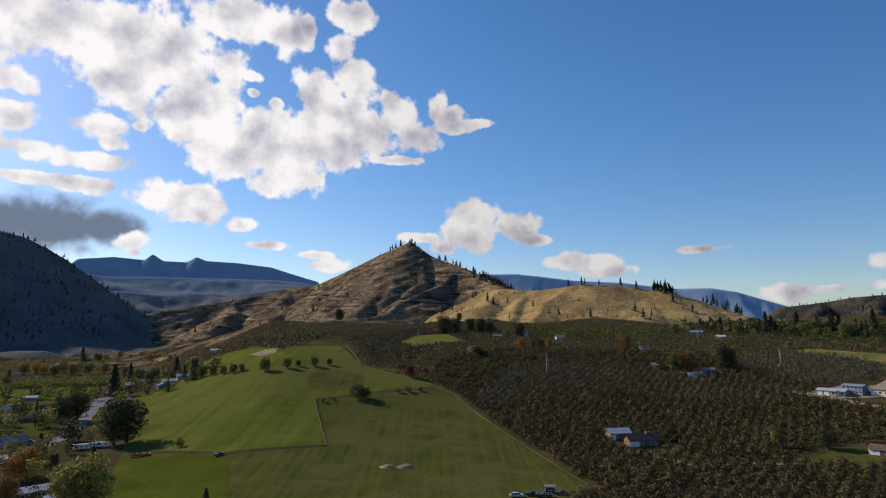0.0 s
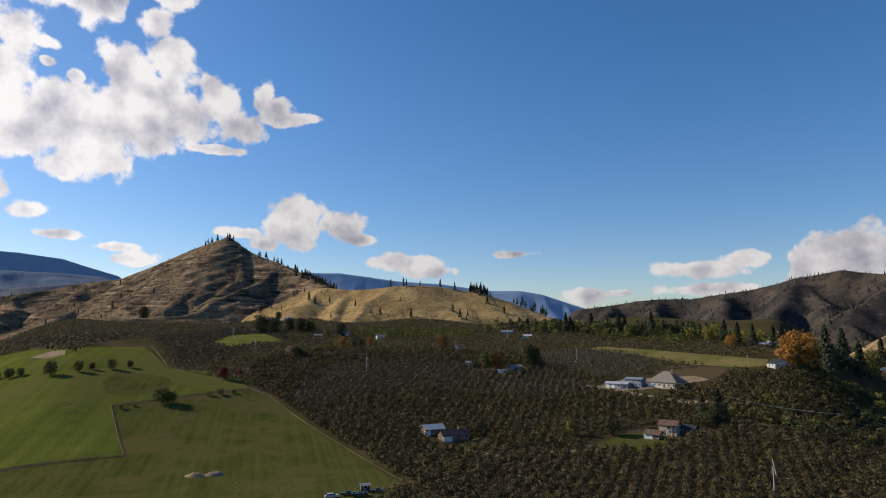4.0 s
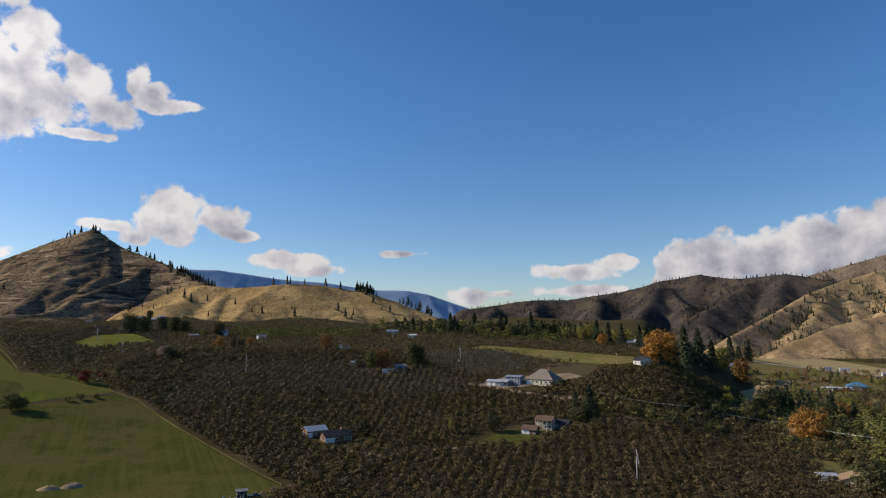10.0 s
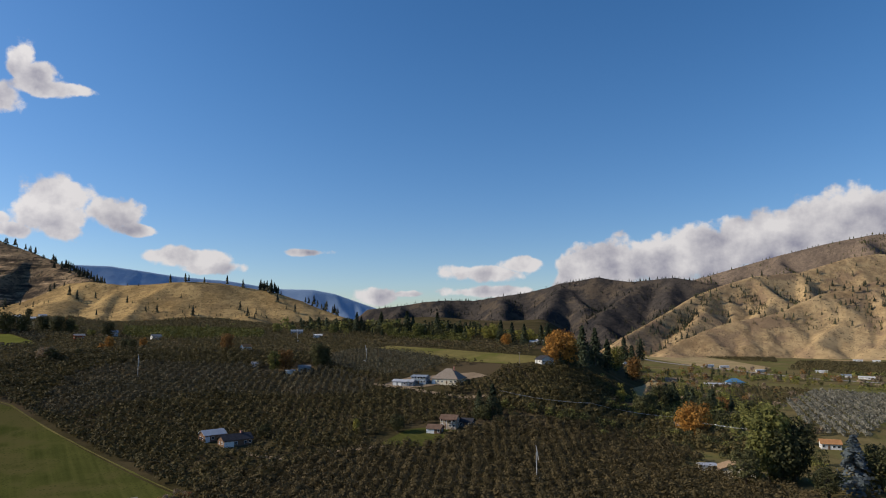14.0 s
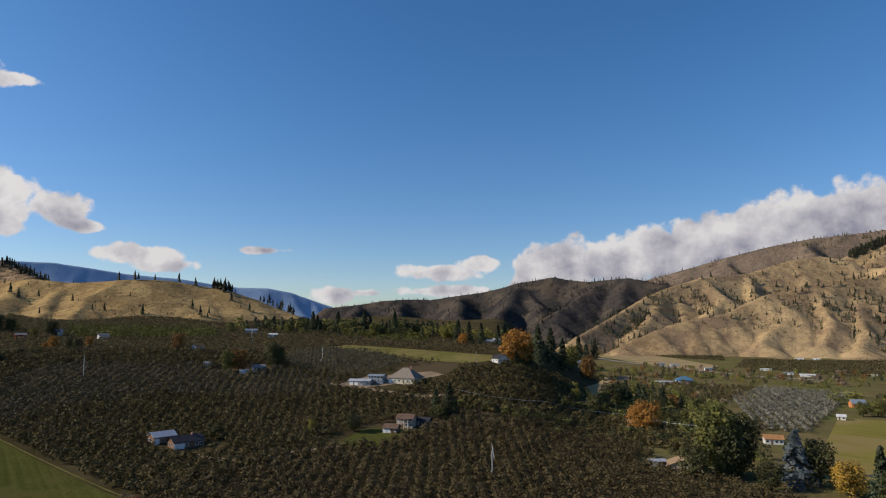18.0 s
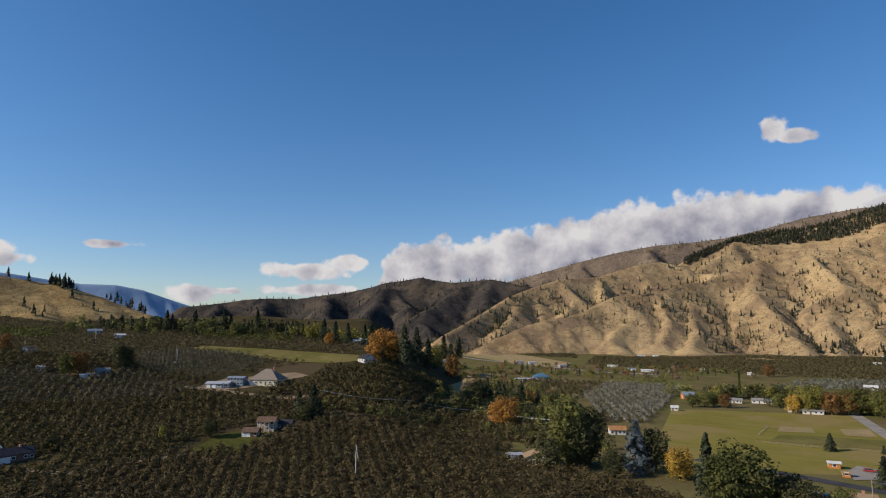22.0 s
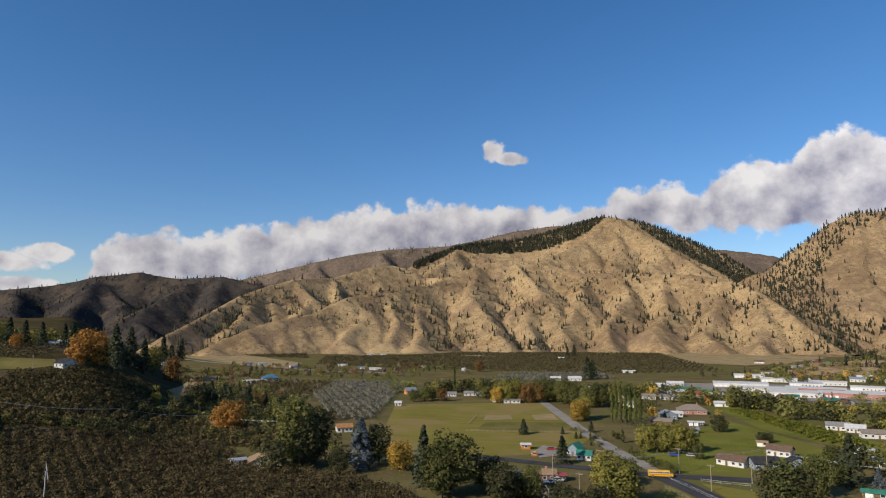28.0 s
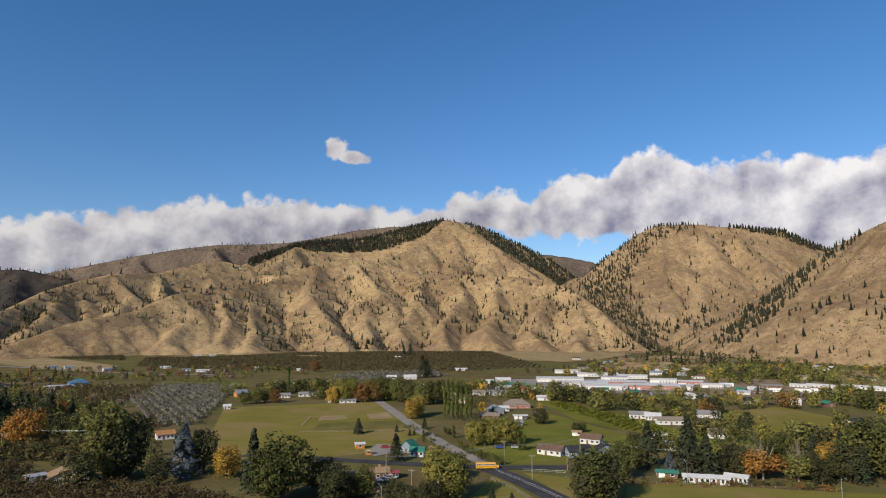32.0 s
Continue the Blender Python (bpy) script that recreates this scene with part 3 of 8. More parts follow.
dark_hill = hill("dark_hill", "scrubby hills with steep gullied spurs, cloud shade painted into their colour", [
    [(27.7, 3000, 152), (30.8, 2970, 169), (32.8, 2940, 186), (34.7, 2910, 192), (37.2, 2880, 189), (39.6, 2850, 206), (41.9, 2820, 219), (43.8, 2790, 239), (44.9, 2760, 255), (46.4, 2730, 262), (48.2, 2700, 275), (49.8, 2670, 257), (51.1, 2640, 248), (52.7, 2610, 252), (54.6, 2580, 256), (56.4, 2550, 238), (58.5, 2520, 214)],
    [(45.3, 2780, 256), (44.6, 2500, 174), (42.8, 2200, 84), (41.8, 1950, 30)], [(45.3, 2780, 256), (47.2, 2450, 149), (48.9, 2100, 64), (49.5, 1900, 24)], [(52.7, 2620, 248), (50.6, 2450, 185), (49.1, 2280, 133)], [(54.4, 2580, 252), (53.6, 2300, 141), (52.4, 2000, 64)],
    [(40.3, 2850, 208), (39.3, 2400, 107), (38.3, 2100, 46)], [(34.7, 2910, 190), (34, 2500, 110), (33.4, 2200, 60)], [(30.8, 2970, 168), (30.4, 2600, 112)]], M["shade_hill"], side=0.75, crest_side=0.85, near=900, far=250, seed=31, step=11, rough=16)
foot = hill("foothills", "sunlit dry grass foothills with folded gullies", [
    [(50.2, 1560, 43), (51.8, 1640, 67), (54.1, 1760, 109), (56.0, 1850, 149), (58.1, 1930, 180), (60.5, 2000, 209), (63.9, 2100, 223), (67.2, 2200, 268), (69.1, 2260, 281), (70.9, 2270, 266), (72.1, 2270, 238), (74.1, 2130, 229), (76.6, 2120, 264), (79.4, 2150, 288), (81.8, 2170, 286), (84.8, 2150, 253), (86.3, 2120, 235), (89.4, 2100, 236), (92.4, 2080, 227), (95.3, 2050, 217), (98.1, 2000, 194), (99.9, 1930, 163), (101.7, 1820, 111), (103.4, 1700, 58), (104.7, 1590, 28)],
    [(53.8, 1480, 24), (56.6, 1560, 63), (59.5, 1620, 87), (62.6, 1680, 105), (65.8, 1780, 151), (68.7, 1850, 183), (72.1, 1950, 196), (74.1, 2030, 229), (76.6, 2100, 262)],
    [(60.5, 2000, 209), (61.7, 1900, 147), (60.2, 1760, 82)], [(63.9, 2100, 223), (64.4, 1960, 159), (62.6, 1830, 114)], [(57.1, 1890, 164), (56.7, 1780, 110), (54.8, 1620, 54)], [(65.8, 1780, 151), (65.9, 1680, 89), (64.6, 1540, 34)], [(68.7, 1850, 183), (69.5, 1710, 104), (68.8, 1560, 33)],
    [(72.1, 1950, 196), (71.7, 1790, 122), (72.2, 1650, 60), (71.2, 1540, 23)], [(76.6, 2100, 264), (75.7, 1900, 160), (78.2, 1720, 75), (79.2, 1560, 19)], [(80.2, 2160, 286), (82.3, 1930, 179), (80.7, 1760, 90), (81.7, 1570, 21)], [(86.3, 2120, 235), (85.3, 1900, 143), (83.8, 1740, 74), (84.8, 1570, 21)],
    [(89.4, 2100, 236), (89.1, 1860, 124), (88.0, 1700, 59), (88.3, 1560, 18)], [(92.8, 2080, 226), (93.3, 1860, 115), (92.2, 1690, 52), (92.2, 1570, 18)], [(97.6, 2010, 196), (96.9, 1830, 105), (96.1, 1680, 44), (96.5, 1560, 17)], [(99.9, 1930, 163), (100.3, 1760, 88), (99.3, 1640, 38), (99.8, 1550, 17)]],
    M["gold"], side=0.75, crest_side=0.85, near=260, far=300, seed=35, step=7, rough=7)
peak = hill("peak_mountain", "tall dry grass mountain with a dark pine belt", [
    [(70.1, 2560, 287), (71.6, 2650, 333), (74.6, 2760, 401), (77.1, 2830, 436), (79.7, 2880, 444), (82.3, 2930, 477), (85.4, 2970, 527), (88.2, 3000, 568), (89.2, 3000, 564), (92.0, 3080, 534), (94.9, 3140, 466), (97.3, 3180, 405), (99.1, 3180, 331), (100.2, 3150, 276)],
    [(75.1, 2780, 409), (74.4, 2600, 346), (72.6, 2440, 273), (71.6, 2330, 239)], [(88.7, 3000, 558), (86.4, 2830, 448), (84.1, 2680, 368), (82.3, 2560, 323), (80.7, 2450, 281)], [(89.2, 3000, 558), (92.4, 2840, 436), (95.3, 2700, 332), (97.2, 2580, 262), (98.6, 2470, 204)], [(89.0, 3000, 550), (89.2, 2720, 370), (88.4, 2520, 269)]],
    M["gold"], side=0.75, crest_side=0.85, near=600, far=250, seed=38, step=10, rough=10)
ridge = hill("long_mountain", "long grey-brown wooded mountain ridge", [
    [(51.5, 3600, 250), (55.2, 3600, 290), (56.2, 3600, 321), (59.4, 3600, 375), (62.5, 3600, 427), (65.7, 3600, 473), (68.6, 3600, 501), (72.1, 3600, 512), (74.1, 3600, 524), (77.1, 3560, 553), (80.2, 3520, 593), (83.8, 3480, 612), (85.9, 3440, 604), (88.4, 3400, 590), (91, 3400, 520)],
    [(62.5, 3600, 427), (63.0, 3300, 338), (61.6, 3000, 260)], [(68.6, 3600, 501), (68.2, 3200, 364), (66.3, 2900, 283)], [(83.8, 3480, 612), (81.8, 3250, 508), (78.2, 3050, 425)], [(57, 3600, 330), (57.5, 3300, 250), (57, 3000, 190)], [(74.1, 3600, 524), (73.5, 3300, 420)]],
    M["brown_hill"], side=0.75, crest_side=0.85, near=800, far=200, seed=39, step=13, rough=16)
hill("far_tan_ridge", "far tan grassy ridge behind the canyon", [[(92, 3700, 450), (95.3, 3700, 472), (97.7, 3700, 474), (99.6, 3720, 456), (101.4, 3750, 432), (102.5, 3750, 398), (105, 3750, 380)]], M["brown_hill"], near=400, far=200, seed=40, step=16, rough=10)
right_hill = hill("canyon_mountain", "dry grass mountain dotted with pines", [
    [(100.2, 2580, 230), (101.9, 2620, 304), (103.7, 2650, 372), (105.5, 2690, 439), (106.8, 2710, 469), (108.5, 2730, 473), (110.5, 2750, 472), (112.1, 2770, 460), (114.3, 2820, 453), (116.7, 2880, 440), (118.3, 2904, 394), (120.1, 2952, 348), (121.8, 3000, 280)],
    [(106.8, 2710, 469), (107.5, 2430, 270), (105.6, 2160, 110), (104.6, 2000, 34)], [(110.5, 2750, 472), (111.5, 2520, 329), (110.5, 2230, 160), (108.8, 2000, 58)], [(112.1, 2770, 460), (114.8, 2520, 300), (116.1, 2300, 191), (114.9, 2100, 111)]],
    M["tawny"], side=0.75, crest_side=0.85, near=1000, far=300, seed=41, step=10, rough=10)
right_spur = hill("canyon_spur", "rocky dry spur with scattered pines", [[(111.8, 2040, 42), (114.4, 1944, 112), (116.9, 1848, 173), (119.7, 1776, 243), (121.6, 1728, 269), (123.4, 1680, 289), (128, 1680, 360), (140, 1800, 500)], [(119.7, 1776, 243), (118.2, 1600, 130), (116.5, 1480, 50)], [(116.9, 1848, 173), (115.5, 1700, 90), (114, 1600, 40)], [(123.4, 1680, 289), (121, 1500, 150), (119.5, 1380, 60)]], M["tawny"], side=0.75, crest_side=0.85, near=800, far=400, seed=44, az_pad=10, step=9, rough=12)


# ---- sheets laid on the ground ----
def sheet(name, label, outline, material, lift=0.12, category="field", cell=14.0):
    """A patch of ground: an outline filled, cut fine and draped over the terrain."""
    bm = bmesh.new()
    bm.faces.new([bm.verts.new((x, y, 0)) for x, y in outline])
    bmesh.ops.triangulate(bm, faces=bm.faces[:])
    for _ in range(7):
        long = [e for e in bm.edges if e.calc_length() > cell]
        if not long:
            break
        bmesh.ops.subdivide_edges(bm, edges=long, cuts=1)
        bmesh.ops.triangulate(bm, faces=bm.faces[:])
    for v in bm.verts:
        v.co.z = float(ground_z(v.co.x, v.co.y)) + lift
    bmesh.ops.recalc_face_normals(bm, faces=bm.faces[:])
    if sum(f.normal.z for f in bm.faces) < 0:
        bmesh.ops.reverse_faces(bm, faces=bm.faces[:])
    return tagged(part(name, bm, material), label, category, kind="structure")


BLOCKED = []


def dense_line(line, gap=6.0):
    out = []
    for (x0, y0), (x1, y1) in zip(line[:-1], line[1:]):
        n = max(1, int(math.hypot(x1 - x0, y1 - y0) / gap))
        out += [(x0 + (x1 - x0) * i / n, y0 + (y1 - y0) * i / n) for i in range(n)]
    return out + [line[-1]]


def lane(name, label, line, width, material, lift=0.2, category="road", parent=None, edge=0.0):
    """A ribbon of road along a line."""
    BLOCKED.extend((px, py, width / 2 + 2.5) for px, py in dense_line(line, 6.0))
    pts = np.array(dense_line(line))
    tang = np.gradient(pts, axis=0)
    tang /= np.linalg.norm(tang, axis=1)[:, None]
    side = np.stack([tang[:, 1], -tang[:, 0]], 1)
    wob = 1 + edge * (np.random.rand(len(pts), 1) - 0.5)
    rows = []
    for k in (-1.0, -0.33, 0.33, 1.0):
        q = pts + side * width / 2 * k * wob
        rows.append(np.column_stack([q, ground_z(q[:, 0], q[:, 1]) + lift]))
    verts = np.stack(rows, 1).reshape(-1, 3)
    ob = raw(name, verts, grid_faces(len(pts), 4)[:, ::-1], material, True, parent)
    return ob if parent else tagged(ob, label, category, kind="structure")


# ---- trees ----
RNG = np.random.default_rng(7)


def unit(v):
    return v / np.maximum(np.linalg.norm(v, axis=-1, keepdims=True), 1e-6)


def leaf_quads(centres, size, outward=None, loose=0.55):
    """A small four-cornered leaf clump at each centre, facing roughly outward from its bough."""
    n = len(centres)
    face = RNG.normal(size=(n, 3))
    if outward is not None:
        face = unit(np.asarray(outward)) + face * loose
    face = unit(face)
    u = unit(np.cross(face, RNG.normal(size=(n, 3))))
    v = np.cross(face, u)
    s = size * RNG.uniform(0.6, 1.35, (n, 1))
    verts = np.stack([centres - u * s, centres + v * s * 0.7, centres + u * s, centres - v * s * 0.7], 1).reshape(-1, 3)
    return verts, np.arange(4 * n).reshape(-1, 4)


def clump_centres(n, radius, squash=0.8):
    d = unit(RNG.normal(size=(n, 3)))
    return d * radius * RNG.uniform(0.35, 1.0, (n, 1)) ** 0.5 * (1, 1, squash)


def bough(n, radius, squash, place, heart=4.2):
    """Leaf places of one bough and the way that each faces."""
    c = clump_centres(n, radius, squash)
    place = np.asarray(place, float)
    return c + place, unit(c) + 0.55 * unit(place - (0, 0, heart)) + (0, 0, 0.15)


def crown_of(boughs, size, loose=0.5):
    c, o = [np.concatenate(k) for k in zip(*boughs)]
    return leaf_quads(c, size, o, loose)


def limb(bm, a, b, r0, r1, sides=6):
    a, b = Vector(a), Vector(b)
    turn = (b - a).to_track_quat("Z", "Y").to_matrix().to_4x4()
    bmesh.ops.create_cone(bm, cap_ends=True, segments=sides, radius1=r0, radius2=r1, depth=(b - a).length, matrix=Matrix.Translation((a + b) / 2) @ turn)


BARK = surface("bark", (0.06, 0.05, 0.04), (0.13, 0.11, 0.09), 2.0, 6)
PALE_BARK = surface("pale_bark", (0.2, 0.165, 0.135), (0.34, 0.29, 0.24), 2.0, 6)
LEAF = {
    "green": leafy("green_leaves", (0.024, 0.027, 0.009), (0.076, 0.075, 0.022)),
    "olive": leafy("olive_leaves", (0.03, 0.036, 0.011), (0.115, 0.108, 0.032)),
    "dark": leafy("dark_leaves", (0.018, 0.019, 0.009), (0.054, 0.053, 0.022)),
    "yellow": leafy("yellow_leaves", (0.1, 0.066, 0.014), (0.29, 0.185, 0.034)),
    "gold_green": leafy("gold_green_leaves", (0.045, 0.047, 0.012), (0.165, 0.145, 0.034)),
    "orange": leafy("orange_leaves", (0.1, 0.05, 0.014), (0.26, 0.132, 0.03)),
    "rust": leafy("rust_leaves", (0.06, 0.032, 0.012), (0.15, 0.08, 0.026)),
    "red": leafy("red_leaves", (0.04, 0.008, 0.007), (0.11, 0.02, 0.016)),
    "needle": leafy("pine_needles", (0.013, 0.017, 0.01), (0.04, 0.046, 0.024)),
    "blue_needle": leafy("blue_spruce_needles", (0.022, 0.029, 0.032), (0.07, 0.082, 0.088)),
    "poplar": leafy("poplar_leaves", (0.022, 0.032, 0.009), (0.08, 0.086, 0.02)),
    "hill_pine": leafy("hill_pine_needles", (0.011, 0.0125, 0.008), (0.034, 0.034, 0.02)),
    "brown": leafy("brown_twigs", (0.06, 0.045, 0.03), (0.16, 0.12, 0.08)),
}
WORDS = {"green": "green", "olive": "olive green", "dark": "dark green", "yellow": "bright yellow", "gold_green": "yellow-green", "orange": "orange", "rust": "rusty brown",
         "red": "deep red", "needle": "dark green", "blue_needle": "silvery blue", "poplar": "green", "brown": "bare brown"}


def build_tree(shape, colour):
    """A tree ten metres high: trunk with limbs, crown of many small leaf clumps."""
    root = new("tree")
    wood = bmesh.new()
    if shape == "conifer":
        root.name = "conifer"
        limb(wood, (0, 0, -0.4), (0, 0, 9.4), 0.22, 0.03)
        c = []
        for k in range(26):
            z = 1.0 + 8.7 * k / 25
            reach = 2.15 * (1 - k / 26) ** 0.85 * RNG.uniform(0.8, 1.12) + 0.12
            for b in range(9):
                a = RNG.uniform(0, 2 * math.pi)
                for s in np.linspace(0.3, 1, 4):
                    c.append((math.cos(a) * reach * s, math.sin(a) * reach * s, z - 0.45 * reach * s * s + RNG.uniform(-0.12, 0.12)))
        c = np.array(c)
        quads = leaf_quads(c, 0.3, unit(c * (1, 1, 0)) + (0, 0, 0.7))
    elif shape == "poplar":
        root.name = "poplar"
        limb(wood, (0, 0, -0.4), (0, 0, 8.6), 0.2, 0.03)
        c = []
        for k in range(18):
            z = 1.0 + 8.6 * k / 17
            w = 0.8 * math.sin(math.pi * min(1, (k + 3) / 21)) ** 0.7 * RNG.uniform(0.8, 1.15)
            a = RNG.uniform(0, 6.3)
            c.append(bough(60, w * 0.8, 1.3, (0.22 * math.cos(a), 0.22 * math.sin(a), z), z - 0.3))
        quads = crown_of(c, 0.22)
    elif shape == "bush":
        root.name = "bush"
        for k in range(5):
            a = k * 1.26
            limb(wood, (0, 0, -0.3), (2.2 * math.cos(a), 2.2 * math.sin(a), 5), 0.2, 0.05, 5)
        c = [bough(85, 2.8, 0.9, (3.4 * math.cos(a), 3.4 * math.sin(a), z), 2.0) for a, z in zip(RNG.uniform(0, 6.3, 9), RNG.uniform(2.5, 7.0, 9))]
        quads = crown_of(c, 0.48)
    elif shape == "bare":
        root.name = "bare_tree"
        limb(wood, (0, 0, -0.4), (0, 0, 2.6), 0.17, 0.13, 8)
        c = []
        for k in range(34):
            a, z, out = RNG.uniform(0, 6.3), RNG.uniform(5.5, 10), RNG.uniform(0.3, 2.3)
            tip = (out * math.cos(a), out * math.sin(a), z)
            limb(wood, (0.1 * tip[0], 0.1 * tip[1], RNG.uniform(2, 3.4)), tip, 0.035, 0.008, 5)
            c.append(bough(44, 1.25, 0.9, (tip[0] * 1.1, tip[1] * 1.1, z * RNG.uniform(0.25, 0.7)), 3.0))
        quads = crown_of(c, 0.24)
    else:
        limb(wood, (0, 0, -0.5), (0, 0, 3.2), 0.34, 0.24, 8)
        c, low = [], {"round": 1.7, "tall": 1.2, "willow": 1.8}[shape]
        wide = {"round": 3.6, "tall": 2.5, "willow": 3.7}[shape]
        for k in range(22):
            a, z = k * 2.4 + RNG.uniform(-0.4, 0.4), low + (8.7 - low) * (k / 21) ** 0.9
            reach = wide * math.sqrt(max(0.05, 1 - ((z - 5.2) / 4.6) ** 2)) * RNG.uniform(0.5, 0.85)
            x, y = reach * math.cos(a), reach * math.sin(a)
            limb(wood, (0, 0, 2.2 + 0.3 * z), (x, y, z), 0.11, 0.03, 5)
            c.append(bough(125, RNG.uniform(1.2, 2.1), 0.8, (x, y, z)))
            if shape == "willow":
                c.append(bough(44, 0.8, 2.4, (x * 1.12, y * 1.12, z - 1.5)))
        quads = crown_of(c, 0.25)
    part("trunk", wood, PALE_BARK if shape == "bare" else BARK, root)
    raw("crown", *quads, LEAF[colour], False, root)
    kind = {"conifer": "conifer", "poplar": "columnar poplar tree", "bush": "rounded bush", "bare": "half-bare tree with pale branches", "round": "broad leafy tree", "tall": "tall leafy tree", "willow": "drooping willow-like tree"}[shape]
    tagged(root, f"{WORDS[colour]} {kind} standing in the valley", "bush" if shape == "bush" else "tree", group=f"{WORDS[colour]} {shape} trees")
    return root


PROTO = {}


def tree(shape, colour, x, y, h, wide=1.0, sink=0.0):
    """Sets a tree of height h at a place; the first of its kind is built, the rest are copies."""
    key = (shape, colour, len([k for k in PLANTED if k == (shape, colour)]) % 2)
    PLANTED.append((shape, colour))
    s = h / 10.0
    m = Matrix.Translation((x, y, float(ground_z(x, y)) - sink)) @ pose(0, 0, 0, 0, 0, RNG.uniform(0, 360)) @ Matrix.Diagonal((s * wide, s * wide, s, 1))
    if key not in PROTO:
        PROTO[key] = build_tree(shape, colour)
        ob = PROTO[key]
    else:
        ob = copy_thing(PROTO[key], Matrix())
    ob.matrix_basis = m
    return ob


PLANTED = []


# ---- buildings ----
def slab(bm, x0, x1, y0, y1, z0, z1):
    v = [bm.verts.new((x, y, z)) for z in (z0, z1) for x, y in ((x0, y0), (x1, y0), (x1, y1), (x0, y1))]
    for f in ((0, 3, 2, 1), (4, 5, 6, 7), (0, 1, 5, 4), (1, 2, 6, 5), (2, 3, 7, 6), (3, 0, 4, 7)):
        bm.faces.new([v[i] for i in f])


def prism(bm, profile, x0, x1):
    """A closed profile in y and z, drawn out along x."""
    a, b = [bm.verts.new((x0, y, z)) for y, z in profile], [bm.verts.new((x1, y, z)) for y, z in profile]
    bm.faces.new(a[::-1])
    bm.faces.new(b)
    for i in range(len(a)):
        j = (i + 1) % len(a)
        bm.faces.new((a[i], a[j], b[j], b[i]))


def wallcoat(name, rgb, ribbed=False):
    d = tuple(c * 0.82 for c in rgb)
    return surface(name, d, rgb, 0.5, 9, rough=0.7, bump=0.02 if ribbed else 0.0)


COAT = {
    "white": wallcoat("white_siding", (0.64, 0.63, 0.6)), "cream": wallcoat("cream_siding", (0.66, 0.6, 0.46)), "tan": wallcoat("tan_siding", (0.42, 0.34, 0.25)),
    "grey": wallcoat("grey_siding", (0.3, 0.31, 0.32)), "blue_grey": wallcoat("blue_grey_siding", (0.22, 0.27, 0.32)), "brown": wallcoat("brown_siding", (0.19, 0.12, 0.08)),
    "orange": wallcoat("orange_wood", (0.5, 0.2, 0.06)), "red": wallcoat("barn_red", (0.3, 0.07, 0.05)), "pink": wallcoat("pink_brick", (0.42, 0.22, 0.18)), "dark": wallcoat("dark_siding", (0.09, 0.085, 0.08)),
}
ROOF = {
    "brown": surface("brown_shingles", (0.1, 0.065, 0.048), (0.17, 0.115, 0.085), 0.8, 10), "dark": surface("dark_shingles", (0.03, 0.03, 0.034), (0.06, 0.06, 0.066), 0.8, 10),
    "grey": surface("grey_shingles", (0.17, 0.165, 0.16), (0.27, 0.26, 0.25), 0.8, 10), "metal": surface("pale_metal_roof", (0.36, 0.37, 0.39), (0.5, 0.51, 0.53), 0.4, 8, rough=0.45, metal=0.3),
    "white": surface("white_metal_roof", (0.44, 0.44, 0.44), (0.58, 0.58, 0.57), 0.4, 8, rough=0.5), "green": surface("green_metal_roof", (0.03, 0.14, 0.1), (0.06, 0.22, 0.16), 0.4, 8, rough=0.5),
    "blue": surface("blue_metal_roof", (0.05, 0.13, 0.22), (0.08, 0.19, 0.31), 0.4, 8, rough=0.5), "tan": surface("tan_shingles", (0.22, 0.15, 0.09), (0.34, 0.24, 0.15), 0.8, 10),
    "taupe": surface("taupe_shingles", (0.18, 0.15, 0.12), (0.26, 0.22, 0.18), 0.8, 10), "red": surface("red_metal_roof", (0.22, 0.05, 0.06), (0.33, 0.09, 0.1), 0.4, 8, rough=0.5),
    "orange": surface("rusty_orange_roof", (0.28, 0.14, 0.06), (0.42, 0.22, 0.1), 0.4, 8), "steel_blue": surface("steel_blue_roof", (0.15, 0.18, 0.22), (0.22, 0.255, 0.3), 0.4, 8, rough=0.5),
}
TRIM = surface("white_trim", (0.66, 0.66, 0.64), (0.8, 0.8, 0.78), 1.0, 6, rough=0.6)
GLASS = surface("window_glass", (0.02, 0.024, 0.03), (0.045, 0.05, 0.06), 0.3, 4, rough=0.08, glossy=0.6)
CONCRETE = surface("concrete", (0.36, 0.35, 0.33), (0.5, 0.49, 0.46), 0.4, 10)


def shared(kind, make):
    if kind not in SHARED:
        bm = bmesh.new()
        make(bm)
        me = bpy.data.meshes.new(kind)
        bm.to_mesh(me)
        bm.free()
        SHARED[kind] = me
    return SHARED[kind]


SHARED = {}


def frame_ring(bm):
    for x0, x1, z0, z1 in ((-0.75, 0.75, 1.12, 1.25), (-0.75, 0.75, -0.05, 0.08), (-0.75, -0.63, 0.08, 1.12), (0.63, 0.75, 0.08, 1.12)):
        slab(bm, x0, x1, -0.09, 0.03, z0, z1)


def fit_window(parent, x, y, z, turn, wide=1.0, high=1.0):
    """A framed window let into a wall, facing the wall's outside."""
    f = new("window", shared("window_frame", frame_ring))
    p = new("pane", shared("window_pane", lambda bm: slab(bm, -0.64, 0.64, -0.045, 0.02, 0.06, 1.14)))
    for ob, m in ((f, TRIM), (p, GLASS)):
        if not ob.data.materials:
            ob.data.materials.append(m)
    f.parent, p.parent = parent, f
    f.matrix_basis = pose(x, y, z, 0, 0, turn) @ Matrix.Diagonal((wide, 1, high, 1))


